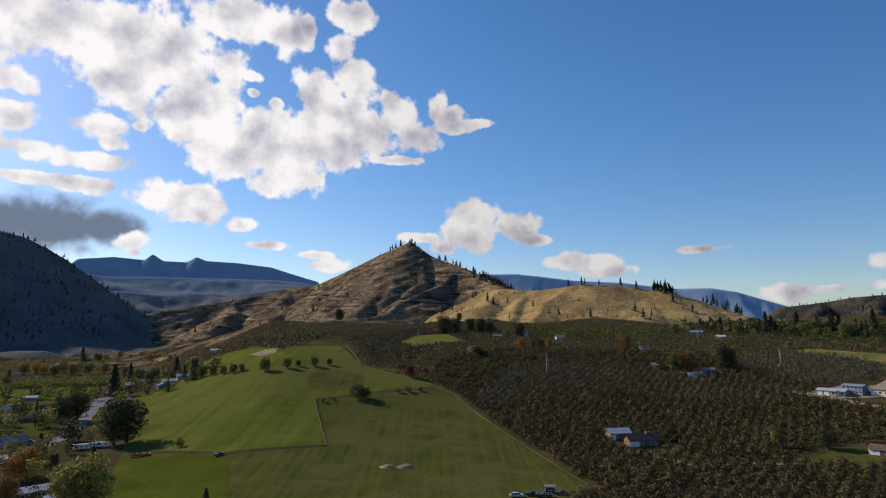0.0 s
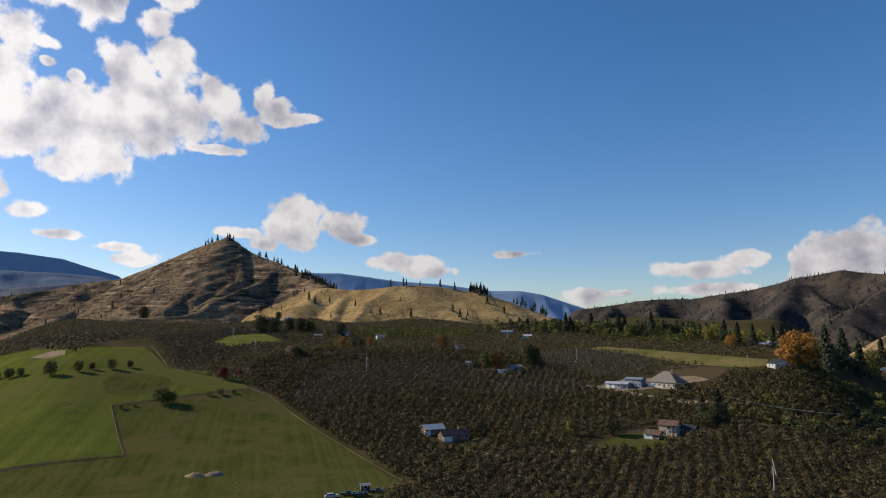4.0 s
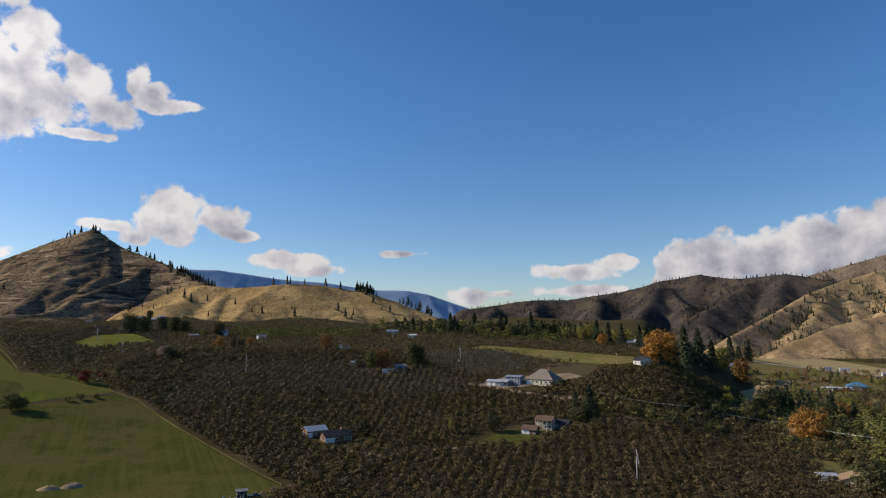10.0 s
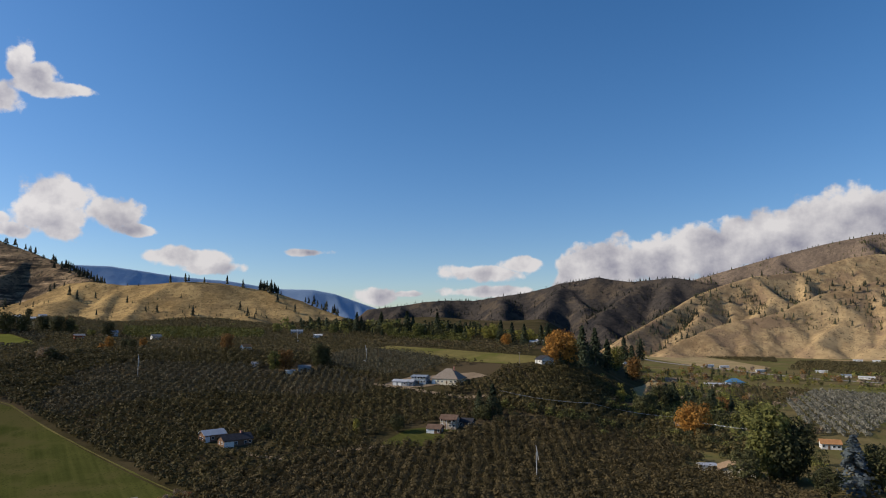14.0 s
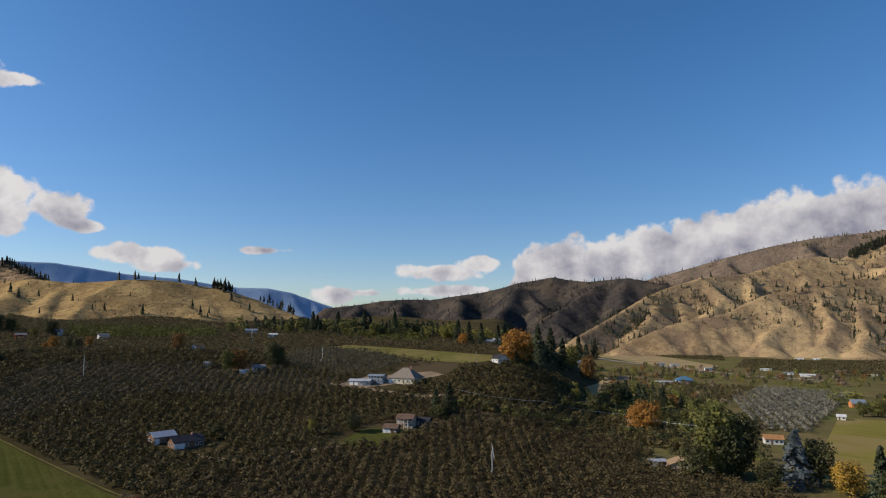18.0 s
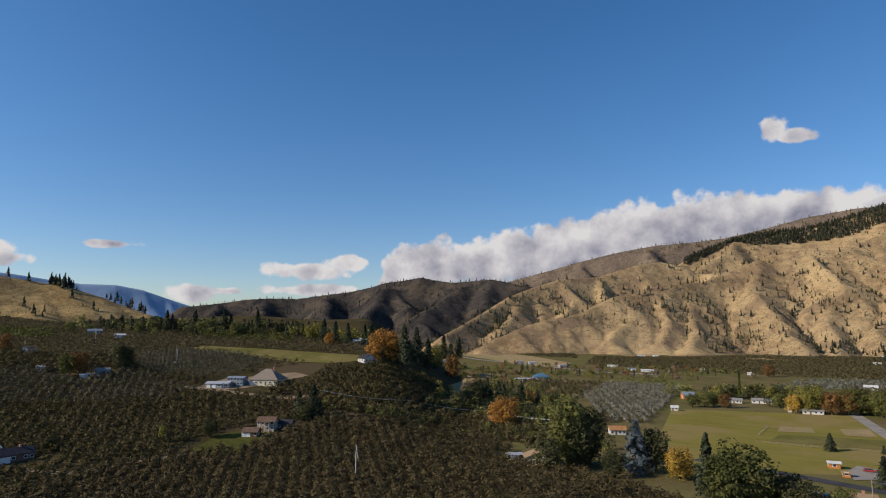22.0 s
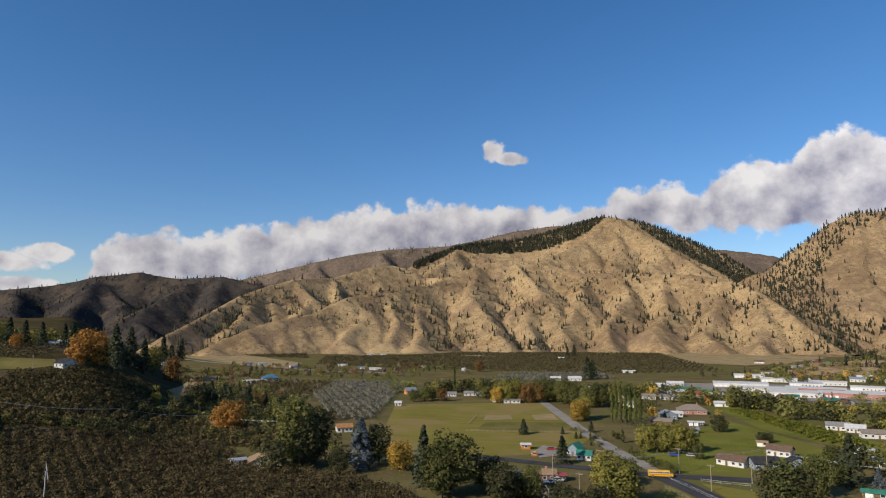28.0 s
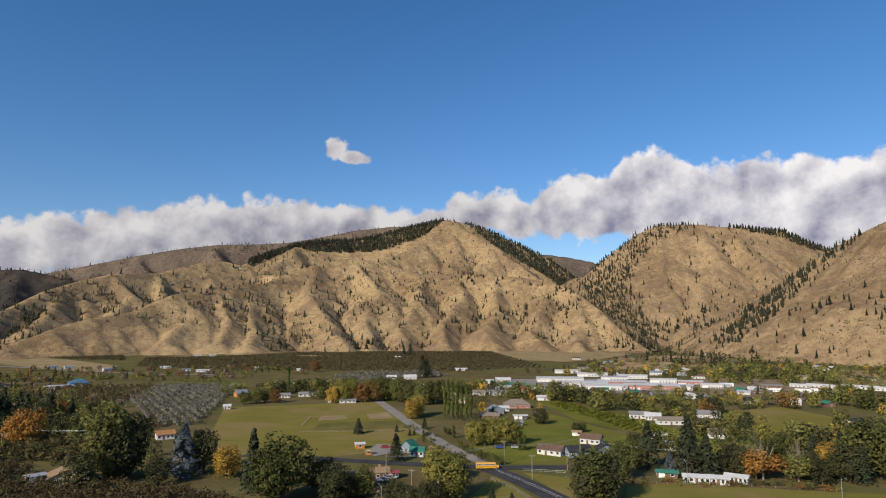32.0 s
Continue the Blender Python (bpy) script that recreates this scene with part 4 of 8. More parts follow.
def house(label, x, y, turn, w, d, h, rise, wall, roof, hip=False, windows=3, garage=0, door=True, chimney=False, porch=0.0, category="house", floors=1, along=True, name="house"):
    """A house: walls, overhanging roof, framed windows, doors; its long side runs along its own x, its front faces its own -y."""
    w, d, h, rise = w * 0.8, d * 0.8, 0.3 + h * 0.8, rise * 0.8
    BLOCKED.append((x, y, 0.45 * max(w, d) + 2.5))
    root = new(name)
    z0 = float(min(ground_z(x + dx, y + dy) for dx in (-w / 3, w / 3) for dy in (-d / 3, d / 3)))
    top = float(ground_z(x, y))
    root.matrix_basis = pose(x, y, (z0 + top) / 2, 0, 0, turn)
    tagged(root, label, category)
    a, b = w / 2, d / 2
    bm = bmesh.new()
    if hip or not along:
        slab(bm, -a, a, -b, b, -2.0, h)
    if not hip:
        if along:
            prism(bm, [(-b, -2.0), (b, -2.0), (b, h), (0, h + rise), (-b, h)], -a, a)
        else:
            prism(bm, [(-a, h), (a, h), (0, h + rise - 0.02)], -b, b)
            for v in bm.verts[8:]:
                v.co = (v.co.y, -v.co.x, v.co.z)
    bmesh.ops.recalc_face_normals(bm, faces=bm.faces[:])
    part("wall", bm, COAT[wall], root)
    bm = bmesh.new()
    o = 0.55
    if hip:
        e = max(0.4, a - b)
        low = [bm.verts.new(p) for p in ((-a - o, -b - o, h - 0.05), (a + o, -b - o, h - 0.05), (a + o, b + o, h - 0.05), (-a - o, b + o, h - 0.05))]
        up = [bm.verts.new(p) for p in ((-a - o, -b - o, h + 0.16), (a + o, -b - o, h + 0.16), (a + o, b + o, h + 0.16), (-a - o, b + o, h + 0.16))]
        r = [bm.verts.new((-e, 0, h + rise)), bm.verts.new((e, 0, h + rise))]
        bm.faces.new(low[::-1])
        for i in range(4):
            bm.faces.new((low[i], low[(i + 1) % 4], up[(i + 1) % 4], up[i]))
        for f in ((up[0], up[1], r[1], r[0]), (up[2], up[3], r[0], r[1]), (up[1], up[2], r[1]), (up[3], up[0], r[0])):
            bm.faces.new(f)
        part("roof", bm, ROOF[roof], root)
    else:
        half, length = (b, a) if along else (a, b)
        k = rise / half
        for s in (-1, 1):
            bm = bmesh.new()
            eave = (s * (half + o), h - k * o)
            prism(bm, [(eave[0], eave[1] + 0.02), (0, h + rise + 0.02), (0, h + rise + 0.24), (eave[0], eave[1] + 0.22)], -length - o, length + o)
            if not along:
                for v in bm.verts:
                    v.co = (v.co.y, -v.co.x, v.co.z)
            bmesh.ops.recalc_face_normals(bm, faces=bm.faces[:])
            part("roof_slope", bm, ROOF[roof], root)
    n = windows + garage + (1 if door else 0)
    for fl in range(floors):
        zf = 0.9 + fl * 2.4
        for i in range(n):
            px = -a + w * (i + 0.5) / n
            if fl == 0 and i < garage:
                bm = bmesh.new()
                slab(bm, px - 1.2, px + 1.2, -b - 0.06, -b + 0.05, -0.3, 2.2)
                for z in (0.35, 0.95, 1.55):
                    slab(bm, px - 1.15, px + 1.15, -b - 0.09, -b - 0.05, z - 0.27, z + 0.27)
                part("garage_door", bm, TRIM, root)
            elif fl == 0 and door and i == garage + windows // 2:
                bm = bmesh.new()
                slab(bm, px - 0.5, px + 0.5, -b - 0.06, -b + 0.05, -0.3, 2.05)
                slab(bm, px - 0.36, px + 0.36, -b - 0.085, -b - 0.05, 0.15, 1.85)
                part("door", bm, COAT["brown"], root)
            else:
                fit_window(root, px, -b, zf, 0, min(1.0, w / n / 2.2))
        for s in (-1, 1):
            for py in (-d / 5, d / 5) if d > 7 else (0,):
                fit_window(root, s * a, py, zf, 90 * s, 0.8)
    if chimney:
        bm = bmesh.new()
        slab(bm, a * 0.4 - 0.4, a * 0.4 + 0.4, -0.4, 0.4, h, h + rise + 1.0)
        slab(bm, a * 0.4 - 0.48, a * 0.4 + 0.48, -0.48, 0.48, h + rise + 1.0, h + rise + 1.15)
        part("chimney", bm, COAT["pink"], root)
    if porch:
        bm = bmesh.new()
        slab(bm, -a * 0.6, a * 0.6, -b - porch, -b - 0.1, h - 0.35, h - 0.2)
        part("porch_roof", bm, ROOF[roof], root)
        for px in (-a * 0.55, 0, a * 0.55):
            bm = bmesh.new()
            slab(bm, px - 0.09, px + 0.09, -b - porch + 0.1, -b - porch + 0.28, -1, h - 0.35)
            part("porch_post", bm, TRIM, root)
    return root


def shed(label, x, y, turn, w, d, h, rise, wall, roof, doors=2, category="shed", name="shed"):
    return house(label, x, y, turn, w, d, h, rise, wall, roof, windows=max(1, int(w / 9)), garage=doors, door=False, category=category, name=name)


# ---- vehicles, poles and small outdoor things ----
RUBBER = surface("tyre_rubber", (0.015, 0.015, 0.016), (0.03, 0.03, 0.03), 3, 5)
STEEL = surface("galvanised_steel", (0.4, 0.42, 0.44), (0.55, 0.57, 0.6), 1.0, 6, rough=0.4, metal=0.6)
POLE_WOOD = surface("weathered_pole_wood", (0.22, 0.18, 0.14), (0.36, 0.31, 0.26), 1.5, 6)
CARPAINT = {k: surface(f"{k}_car_paint", tuple(v * 0.85 for v in c), c, 0.5, 5, rough=0.3, glossy=0.5) for k, c in
            {"white": (0.75, 0.75, 0.74), "blue": (0.05, 0.1, 0.3), "dark": (0.03, 0.03, 0.035), "silver": (0.45, 0.46, 0.48), "red": (0.35, 0.04, 0.03), "bus_yellow": (0.75, 0.38, 0.02)}.items()}


def wheel(parent, x, y, r=0.34, w=0.24):
    def tyre(bm):
        bmesh.ops.create_cone(bm, cap_ends=True, segments=14, radius1=1, radius2=1, depth=1, matrix=pose(0, 0, 0, 90, 0, 0))
    ob = new("wheel", shared("wheel_tyre", tyre))
    if not ob.data.materials:
        ob.data.materials.append(RUBBER)
    ob.parent = parent
    ob.matrix_basis = pose(x, y, r) @ Matrix.Diagonal((r, w, r, 1))
    hub = new("rim", shared("wheel_rim", lambda bm: bmesh.ops.create_cone(bm, cap_ends=True, segments=10, radius1=0.55, radius2=0.55, depth=1.06, matrix=pose(0, 0, 0, 90, 0, 0))))
    if not hub.data.materials:
        hub.data.materials.append(STEEL)
    hub.parent = ob


def car(label, x, y, turn, paint, kind="sedan"):
    root = new("pickup_truck" if kind == "pickup" else "car")
    root.matrix_basis = pose(x, y, float(ground_z(x, y)) + 0.25, 0, 0, turn)
    tagged(root, label, "truck" if kind == "pickup" else "car")
    bm = bmesh.new()
    prism(bm, [(-0.88, 0.35), (0.88, 0.35), (0.9, 0.8), (0.82, 0.98), (-0.82, 0.98), (-0.9, 0.8)], -2.3, 2.3)
    part("body", bm, CARPAINT[paint], root)
    x0, x1 = (-0.3, 1.2) if kind == "pickup" else (-1.7, 1.2)
    bm = bmesh.new()
    v = [bm.verts.new(p) for p in ((x0, -0.8, 0.98), (x1 + 0.4, -0.8, 0.98), (x1 + 0.4, 0.8, 0.98), (x0, 0.8, 0.98), (x0 + 0.3, -0.65, 1.5), (x1 - 0.3, -0.65, 1.5), (x1 - 0.3, 0.65, 1.5), (x0 + 0.3, 0.65, 1.5))]
    for f in ((4, 5, 6, 7), (0, 1, 5, 4), (1, 2, 6, 5), (2, 3, 7, 6), (3, 0, 4, 7)):
        bm.faces.new([v[i] for i in f])
    part("windows", bm, GLASS, root)
    bm = bmesh.new()
    slab(bm, x0 + 0.28, x1 - 0.28, -0.66, 0.66, 1.49, 1.55)
    part("roof", bm, CARPAINT[paint], root)
    for wx in (-1.45, 1.45):
        for wy in (-0.8, 0.8):
            wheel(root, wx, wy)
    return root


def trailer(label, x, y, turn, length=8.0, high=2.6, paint="white"):
    root = new("trailer")
    root.matrix_basis = pose(x, y, float(ground_z(x, y)) + 0.22, 0, 0, turn)
    tagged(root, label, "trailer")
    bm = bmesh.new()
    a = length / 2
    prism(bm, [(-1.2, 0.5), (1.2, 0.5), (1.2, high - 0.15), (1.0, high), (-1.0, high), (-1.2, high - 0.15)], -a, a)
    part("body", bm, CARPAINT[paint], root)
    for i in range(3):
        fit_window(root, -a + length * (i + 0.5) / 3, -1.2, 1.2, 0, 0.7, 0.6)
    for wx in (-0.5, 0.5):
        for wy in (-1.05, 1.05):
            wheel(root, wx, wy)
    return root


def school_bus(x, y, turn):
    root = new("school_bus")
    root.matrix_basis = pose(x, y, float(ground_z(x, y)) + 0.3, 0, 0, turn)
    root.scale = (0.9, 0.9, 0.9)
    tagged(root, "yellow school bus with a black stripe on the road", "bus")
    bm = bmesh.new()
    prism(bm, [(-1.2, 0.5), (1.2, 0.5), (1.22, 1.9), (1.18, 2.6), (-1.18, 2.6), (-1.22, 1.9)], -4.6, 4.6)
    part("body", bm, CARPAINT["bus_yellow"], root)
    bm = bmesh.new()
    prism(bm, [(-1.18, 2.6), (1.18, 2.6), (0.9, 2.92), (0, 3.02), (-0.9, 2.92)], -4.6, 4.6)
    part("roof", bm, CARPAINT["bus_yellow"], root)
    bm = bmesh.new()
    prism(bm, [(-1.1, 0.5), (1.1, 0.5), (1.1, 1.3), (0.9, 1.6), (-0.9, 1.6), (-1.1, 1.3)], 4.58, 6.0)
    part("hood", bm, CARPAINT["bus_yellow"], root)
    bm = bmesh.new()
    slab(bm, 4.58, 4.66, -1.0, 1.0, 1.7, 2.5)
    part("windshield", bm, GLASS, root)
    for s in (-1, 1):
        for i in range(9):
            fit_window(root, -4.1 + i * 0.98, s * 1.2, 1.75, 0 if s < 0 else 180, 0.58, 0.62)
        bm = bmesh.new()
        slab(bm, -4.6, 4.6, s * 1.215 - 0.02, s * 1.215 + 0.02, 1.15, 1.25)
        part("stripe", bm, RUBBER, root, "black stripe")
    for wx in (-2.8, 4.9):
        for wy in (-1.05, 1.05):
            wheel(root, wx, wy, 0.48, 0.32)
    return root


def utility_pole(x, y, h=10.5, turn=0.0, arms=1, metal=False):
    root = new("utility_pole")
    root.matrix_basis = pose(x, y, float(ground_z(x, y)), 0, 0, turn)
    tagged(root, "pale weathered wooden utility pole with a crossarm", "utility pole", group="utility poles")
    bm = bmesh.new()
    limb(bm, (0, 0, -1), (0, 0, h), 0.19, 0.12, 8)
    part("pole", bm, STEEL if metal else POLE_WOOD, root)
    for k in range(arms):
        z = h - 0.6 - k * 1.1
        bm = bmesh.new()
        slab(bm, -1.2, 1.2, -0.08, 0.08, z - 0.08, z + 0.08)
        part("crossarm", bm, POLE_WOOD, root)
        for px in (-1.05, -0.4, 0.4, 1.05):
            bm = bmesh.new()
            limb(bm, (px, 0, z + 0.08), (px, 0, z + 0.28), 0.05, 0.05, 6)
            part("insulator", bm, CONCRETE, root)
    return root


def wind_machine(x, y, h=10.0, turn=0.0):
    """An orchard fan: a white steel tower with a long two-bladed propeller at its top and an engine box at its foot."""
    root = new("wind_machine")
    root.matrix_basis = pose(x, y, float(ground_z(x, y)), 0, 0, turn)
    tagged(root, "white steel orchard wind machine with a still two-bladed propeller", "wind machine", group="orchard wind machines")
    bm = bmesh.new()
    limb(bm, (0, 0, -0.5), (0, 0, h), 0.24, 0.18, 12)
    part("tower", bm, CONCRETE, root)
    bm = bmesh.new()
    limb(bm, (-0.2, 0, h + 0.2), (0.75, 0, h + 0.3), 0.24, 0.18, 10)
    part("gearbox", bm, STEEL, root)
    for s in (-1, 1):
        bm = bmesh.new()
        v = [bm.verts.new((0.75 + dx, dy + s * 0.5 * k, h + 0.3 + s * 2.7 * k)) for k in (0.04, 1.0) for dx, dy in ((-0.05, -0.2 + 0.07 * k), (0.05, -0.2 + 0.07 * k), (0.05, 0.2 - 0.07 * k), (-0.05, 0.2 - 0.07 * k))]
        for f in ((3, 2, 1, 0), (4, 5, 6, 7), (0, 1, 5, 4), (1, 2, 6, 5), (2, 3, 7, 6), (3, 0, 4, 7)):
            bm.faces.new([v[i] for i in f])
        part("blade", bm, STEEL, root, "tapered white propeller blade")
    bm = bmesh.new()
    slab(bm, 0.5, 2.1, -0.6, 0.6, 0.1, 1.4)
    slab(bm, 0.6, 2.0, -0.5, 0.5, 1.4, 1.55)
    part("engine_box", bm, STEEL, root)
    return root


def street_lamp(x, y, h=9.0, turn=0.0, reach=2.4):
    root = new("street_lamp")
    root.matrix_basis = pose(x, y, float(ground_z(x, y)), 0, 0, turn)
    tagged(root, "tall grey steel street lamp with a long arm", "street lamp", group="street lamps")
    bm = bmesh.new()
    limb(bm, (0, 0, -0.5), (0, 0, h), 0.11, 0.07, 8)
    part("pole", bm, STEEL, root)
    bm = bmesh.new()
    limb(bm, (0, 0, h - 0.5), (reach, 0, h + 0.35), 0.05, 0.04, 6)
    part("arm", bm, STEEL, root)
    bm = bmesh.new()
    slab(bm, reach - 0.1, reach + 0.7, -0.16, 0.16, h + 0.26, h + 0.42)
    part("lamp_head", bm, STEEL, root)
    return root


def wires(label, points, spread=0.0, sag=1.4):
    """Thin wires hung between points (x, y, height over the ground)."""
    root = new("power_line")
    tagged(root, label, "power line")
    wire_mat = STEEL
    for off in (-1.2, 0.0, 1.2):
        data = bpy.data.curves.new("wire", "CURVE")
        data.dimensions, data.bevel_depth, data.bevel_resolution = "3D", 0.026, 0
        for (x0, y0, h0), (x1, y1, h1) in zip(points[:-1], points[1:]):
            sp = data.splines.new("POLY")
            sp.points.add(12)
            za, zb = float(ground_z(x0, y0)) + h0, float(ground_z(x1, y1)) + h1
            side = Vector((y1 - y0, x0 - x1, 0)).normalized() * off
            for i in range(13):
                u = i / 12
                sp.points[i].co = (x0 + (x1 - x0) * u + side.x, y0 + (y1 - y0) * u + side.y, za + (zb - za) * u - sag * 4 * u * (1 - u), 1)
        data.materials.append(wire_mat)
        new("wire", data).parent = root
    return root


def fence(label, line, gap=4.0, high=1.2, material=None, rails=2, name="fence"):
    """Posts along a line, with rails between them."""
    root = new(name)
    tagged(root, label, "fence")
    material = material or POLE_WOOD
    pts = dense_line(line, gap)
    me = shared("fence_post", lambda bm: slab(bm, -0.07, 0.07, -0.07, 0.07, -0.4, 1.0))
    if not me.materials:
        me.materials.append(POLE_WOOD)
    for x, y in pts[:250]:
        ob = new("post", me)
        ob.parent = root
        ob.matrix_basis = pose(x, y, float(ground_z(x, y))) @ Matrix.Diagonal((1, 1, high, 1))
    for k in range(rails):
        z = high * (0.45 + 0.45 * k)
        ring = [(x, y, float(ground_z(x, y)) + z) for x, y in pts]
        verts = [(x + dx, y + dy, h + dz) for x, y, h in ring for dx, dy, dz in ((-0.03, -0.03, -0.04), (0.03, 0.03, -0.04), (0.03, 0.03, 0.04), (-0.03, -0.03, 0.04))]
        raw("rail", verts, grid_faces(len(ring), 4, True), material, False, root)
    return root


def mound(label, x, y, rx, ry, h, material, name="dirt_mound", category="mound"):
    u, v = np.meshgrid(np.linspace(0, 1, 9), np.linspace(0, 2 * np.pi, 25)[:-1], indexing="ij")
    px, py = x + rx * u * np.cos(v), y + ry * u * np.sin(v)
    n = fbm(px / 1.7, py / 1.7, 4, 5)
    z = ground_z(px, py) + h * np.cos(u * np.pi / 2) ** 1.2 * (0.6 + 0.8 * n) - 0.25 * u
    return tagged(raw(name, np.stack([px, py, z], -1).reshape(-1, 3), grid_faces(9, 24, True), material, True), label, category)


# ---- fields, roads and yards ----
# A lighter sheet laid over the ground, standing in for fuller sun.
sheet("valley_floor", "dry grassy floor of the eastern valley", [at(54, 228), at(54, 720), at(50, 1200), at(52, 1584), at(70, 1656), at(90, 1704), at(105, 1680), at(124, 1440), at(128, 228), at(90, 204)], M["valley"], lift=0.06, cell=60)
sheet("hill_pasture", "bright green mown pasture on a gentle slope", [(-269.2, 732.4), (-150.2, 581.2), (-93.8, 580.3), (-60.4, 479.9), (-39.5, 481.6), (-12.5, 452.2), (-5.8, 428.9), (-44.7, 414.8), (-78.7, 397.1), (-55.7, 312.4), (-100.4, 304), (-162.5, 331.5), (-208.5, 446.8), (-281.1, 593.2), (-235, 556.9)], M["lawn"])
sheet("meadow", "dull green meadow with worn brown patches", [(-159.5, 325.6), (-98.8, 299.1), (-54.3, 309.5), (-76.7, 393.9), (-44.3, 411.2), (-4.3, 423.8), (5.9, 408.9), (23.9, 359.8), (44, 289.2), (58.9, 236), (63.6, 209.5), (-81.1, 197.7), (-110.6, 205.5), (-134.9, 265.2)], M["meadow"], lift=0.15)
sheet("clover_patch", "lush green grass by the lower fence", [(-154.3, 315.7), (-97.2, 297.5), (-66.1, 203.2), (-112.7, 200.2), (-132.1, 255.7)], M["clover"], lift=0.21)
lane("track", "tan dirt track along the orchard edge", [(-87.7, 580.2), (-60.9, 483.5), (-33.5, 457.7), (-5.8, 428.9), (5.9, 411.5), (28.9, 345.5), (46.1, 286.8), (58, 244.8), (61.8, 221.9)], 0.9, M["stubble"], lift=0.25, edge=0.8)
sheet("worn_patch", "worn brownish patch in the pasture", [(-91.6, 470.7), (-75, 468), (-57.6, 456.9), (-52, 440), (-58.3, 424.5), (-74, 416), (-86.3, 419.7), (-94, 445)], M["meadow"], lift=0.2)
sheet("mown_patch", "bright yellow-green mown patch between orchards", [(-43, 604.9), (-29.3, 697.4), (3.9, 711.5), (23.3, 624), (-24.3, 568.3)], M["bright"], lift=0.2)
sheet("sand_bank", "pale sand bank at the pasture's edge", [(-174, 576.4), (-160.6, 582), (-147.7, 571.5), (-139.9, 538.3), (-151.7, 537.1)], M["dirt"], lift=0.3)
sheet("valley_lawn", "green field beside the valley houses", [(-478.2, 649.8), (-423, 669.8), (-372.7, 697.9), (-342.5, 652.6), (-336.2, 581.6), (-402.7, 548.4)], M["lawn"])
sheet("yard_lawn", "green house lawns by the road", [(-396.7, 540.3), (-351.7, 558.2), (-328.1, 567.8), (-291.8, 529.4), (-234.6, 396.4), (-235.5, 324)], M["meadow"], lift=0.16)
lane("valley_road", "grey asphalt lane between the valley houses", [(-217.9, 307.4), (-208.7, 321.5), (-209.2, 344.5), (-217.2, 379.6), (-242.8, 440.4), (-281.6, 525.8), (-298.7, 577.6), (-296.2, 609.2)], 8.5, M["old_asphalt"])
sheet("road_apron", "wide grey asphalt yard", [(-273.7, 503.3), (-310.7, 577.5), (-297, 606.6), (-277.5, 581.5), (-263.1, 518.5)], M["old_asphalt"], lift=0.24)
sheet("far_west_field", "dull green far valley field", [(-695.3, 963.9), (-527.4, 881.5), (-462.8, 883.3), (-381.1, 734.9), (-495, 688.4)], M["soil"], lift=0.1)
sheet("dry_strip", "strip of dry yellow grass between orchards", [(262.2, 488.9), (285.8, 501), (308.2, 446.2), (332.4, 361.5), (316.5, 341.2), (298.3, 351.9), (284.2, 383.6), (280.2, 437)], M["stubble"], lift=0.25)
lane("grass_lane", "pale grassy lane through the orchard", [(330.3, 545.2), (367.9, 532.2), (348.7, 465.8)], 3.0, M["straw"], lift=0.3)
# Darker meadow grass stands in for the shade on the house lawn.
sheet("house_lawn", "shaded green lawn beside a house in the orchard", [(152.2, 275), (174.3, 287.9), (186.4, 285.2), (194.1, 270.6), (168.9, 258.4), (154.7, 265.8)], M["meadow"], lift=0.2)
sheet("farm_yard", "bare tan farmyard", [(205.3, 371.5), (229.5, 375.7), (267.1, 352.2), (268.1, 338), (227.3, 347.7), (208.7, 359)], M["dirt"], lift=0.22)
lane("orchard_lane", "dirt lane between orchard blocks", [(202.1, 377.3), (214.4, 354.5), (230.3, 315.1), (250.4, 302.3)], 4.0, M["dirt"], lift=0.25, edge=0.3)
lane("house_lane", "dirt lane to a house in the orchard", [(91.2, 294.2), (103.2, 275.9), (124.6, 275.6), (151.1, 270.3)], 3.5, M["dirt"], lift=0.25, edge=0.3)
sheet("dry_bank", "bare dry bank dropping to the valley", [(474.5, 387.5), (654.4, 504.6), (576.9, 430), (459.4, 346.4), (411, 328.2)], M["straw"], lift=0.3)
sheet("green_pasture", "green pasture with dry yellow patches", [(358, 141.3), (479.2, 178.9), (524, 69.7), (437.9, 36.1), (365.4, 22.5), (323.6, 29.7), (298.4, 66.4), (294.9, 101.3), (312.1, 119.4)], M["pasture"])
sheet("dry_plot", "straw-coloured dry strip in the pasture", [(414.3, 93.8), (435.8, 97.1), (442.6, 81.4), (422.1, 75.8)], M["straw"], lift=0.25)
sheet("dry_plot_2", "straw-coloured dry strip beside the street", [(422.9, 61.4), (446.5, 67.5), (456.4, 53.9), (427.3, 46.8)], M["straw"], lift=0.25)
sheet("weed_plot", "weedy brown fenced plot", [(376.9, 89.5), (405.2, 90.3), (419.6, 36.7), (389.4, 27.5), (380.7, 59.6)], M["stubble"], lift=0.2)
sheet("barn_yard", "pale gravel yard beside an orange shed", [(318.5, 46.9), (334.7, 44.9), (332, 37.5), (311, 33.9), (303.3, 42.1)], M["gravel"], lift=0.3)
sheet("street_lawns", "green house lawns along the street", [(316.3, 5.8), (420.4, -39.6), (461.8, -55.5), (372.3, -89.1), (320.5, -98.2), (302.7, -49), (288, -44.1), (289.1, -12.1)], M["garden"])
sheet("park_field", "green field beyond the gardens", [(466.6, -176.5), (494.5, -236.6), (436.4, -244.9), (381.1, -219.7), (341.2, -173.5), (375.3, -162.9), (413.2, -162.3)], M["pasture"], lift=0.2)
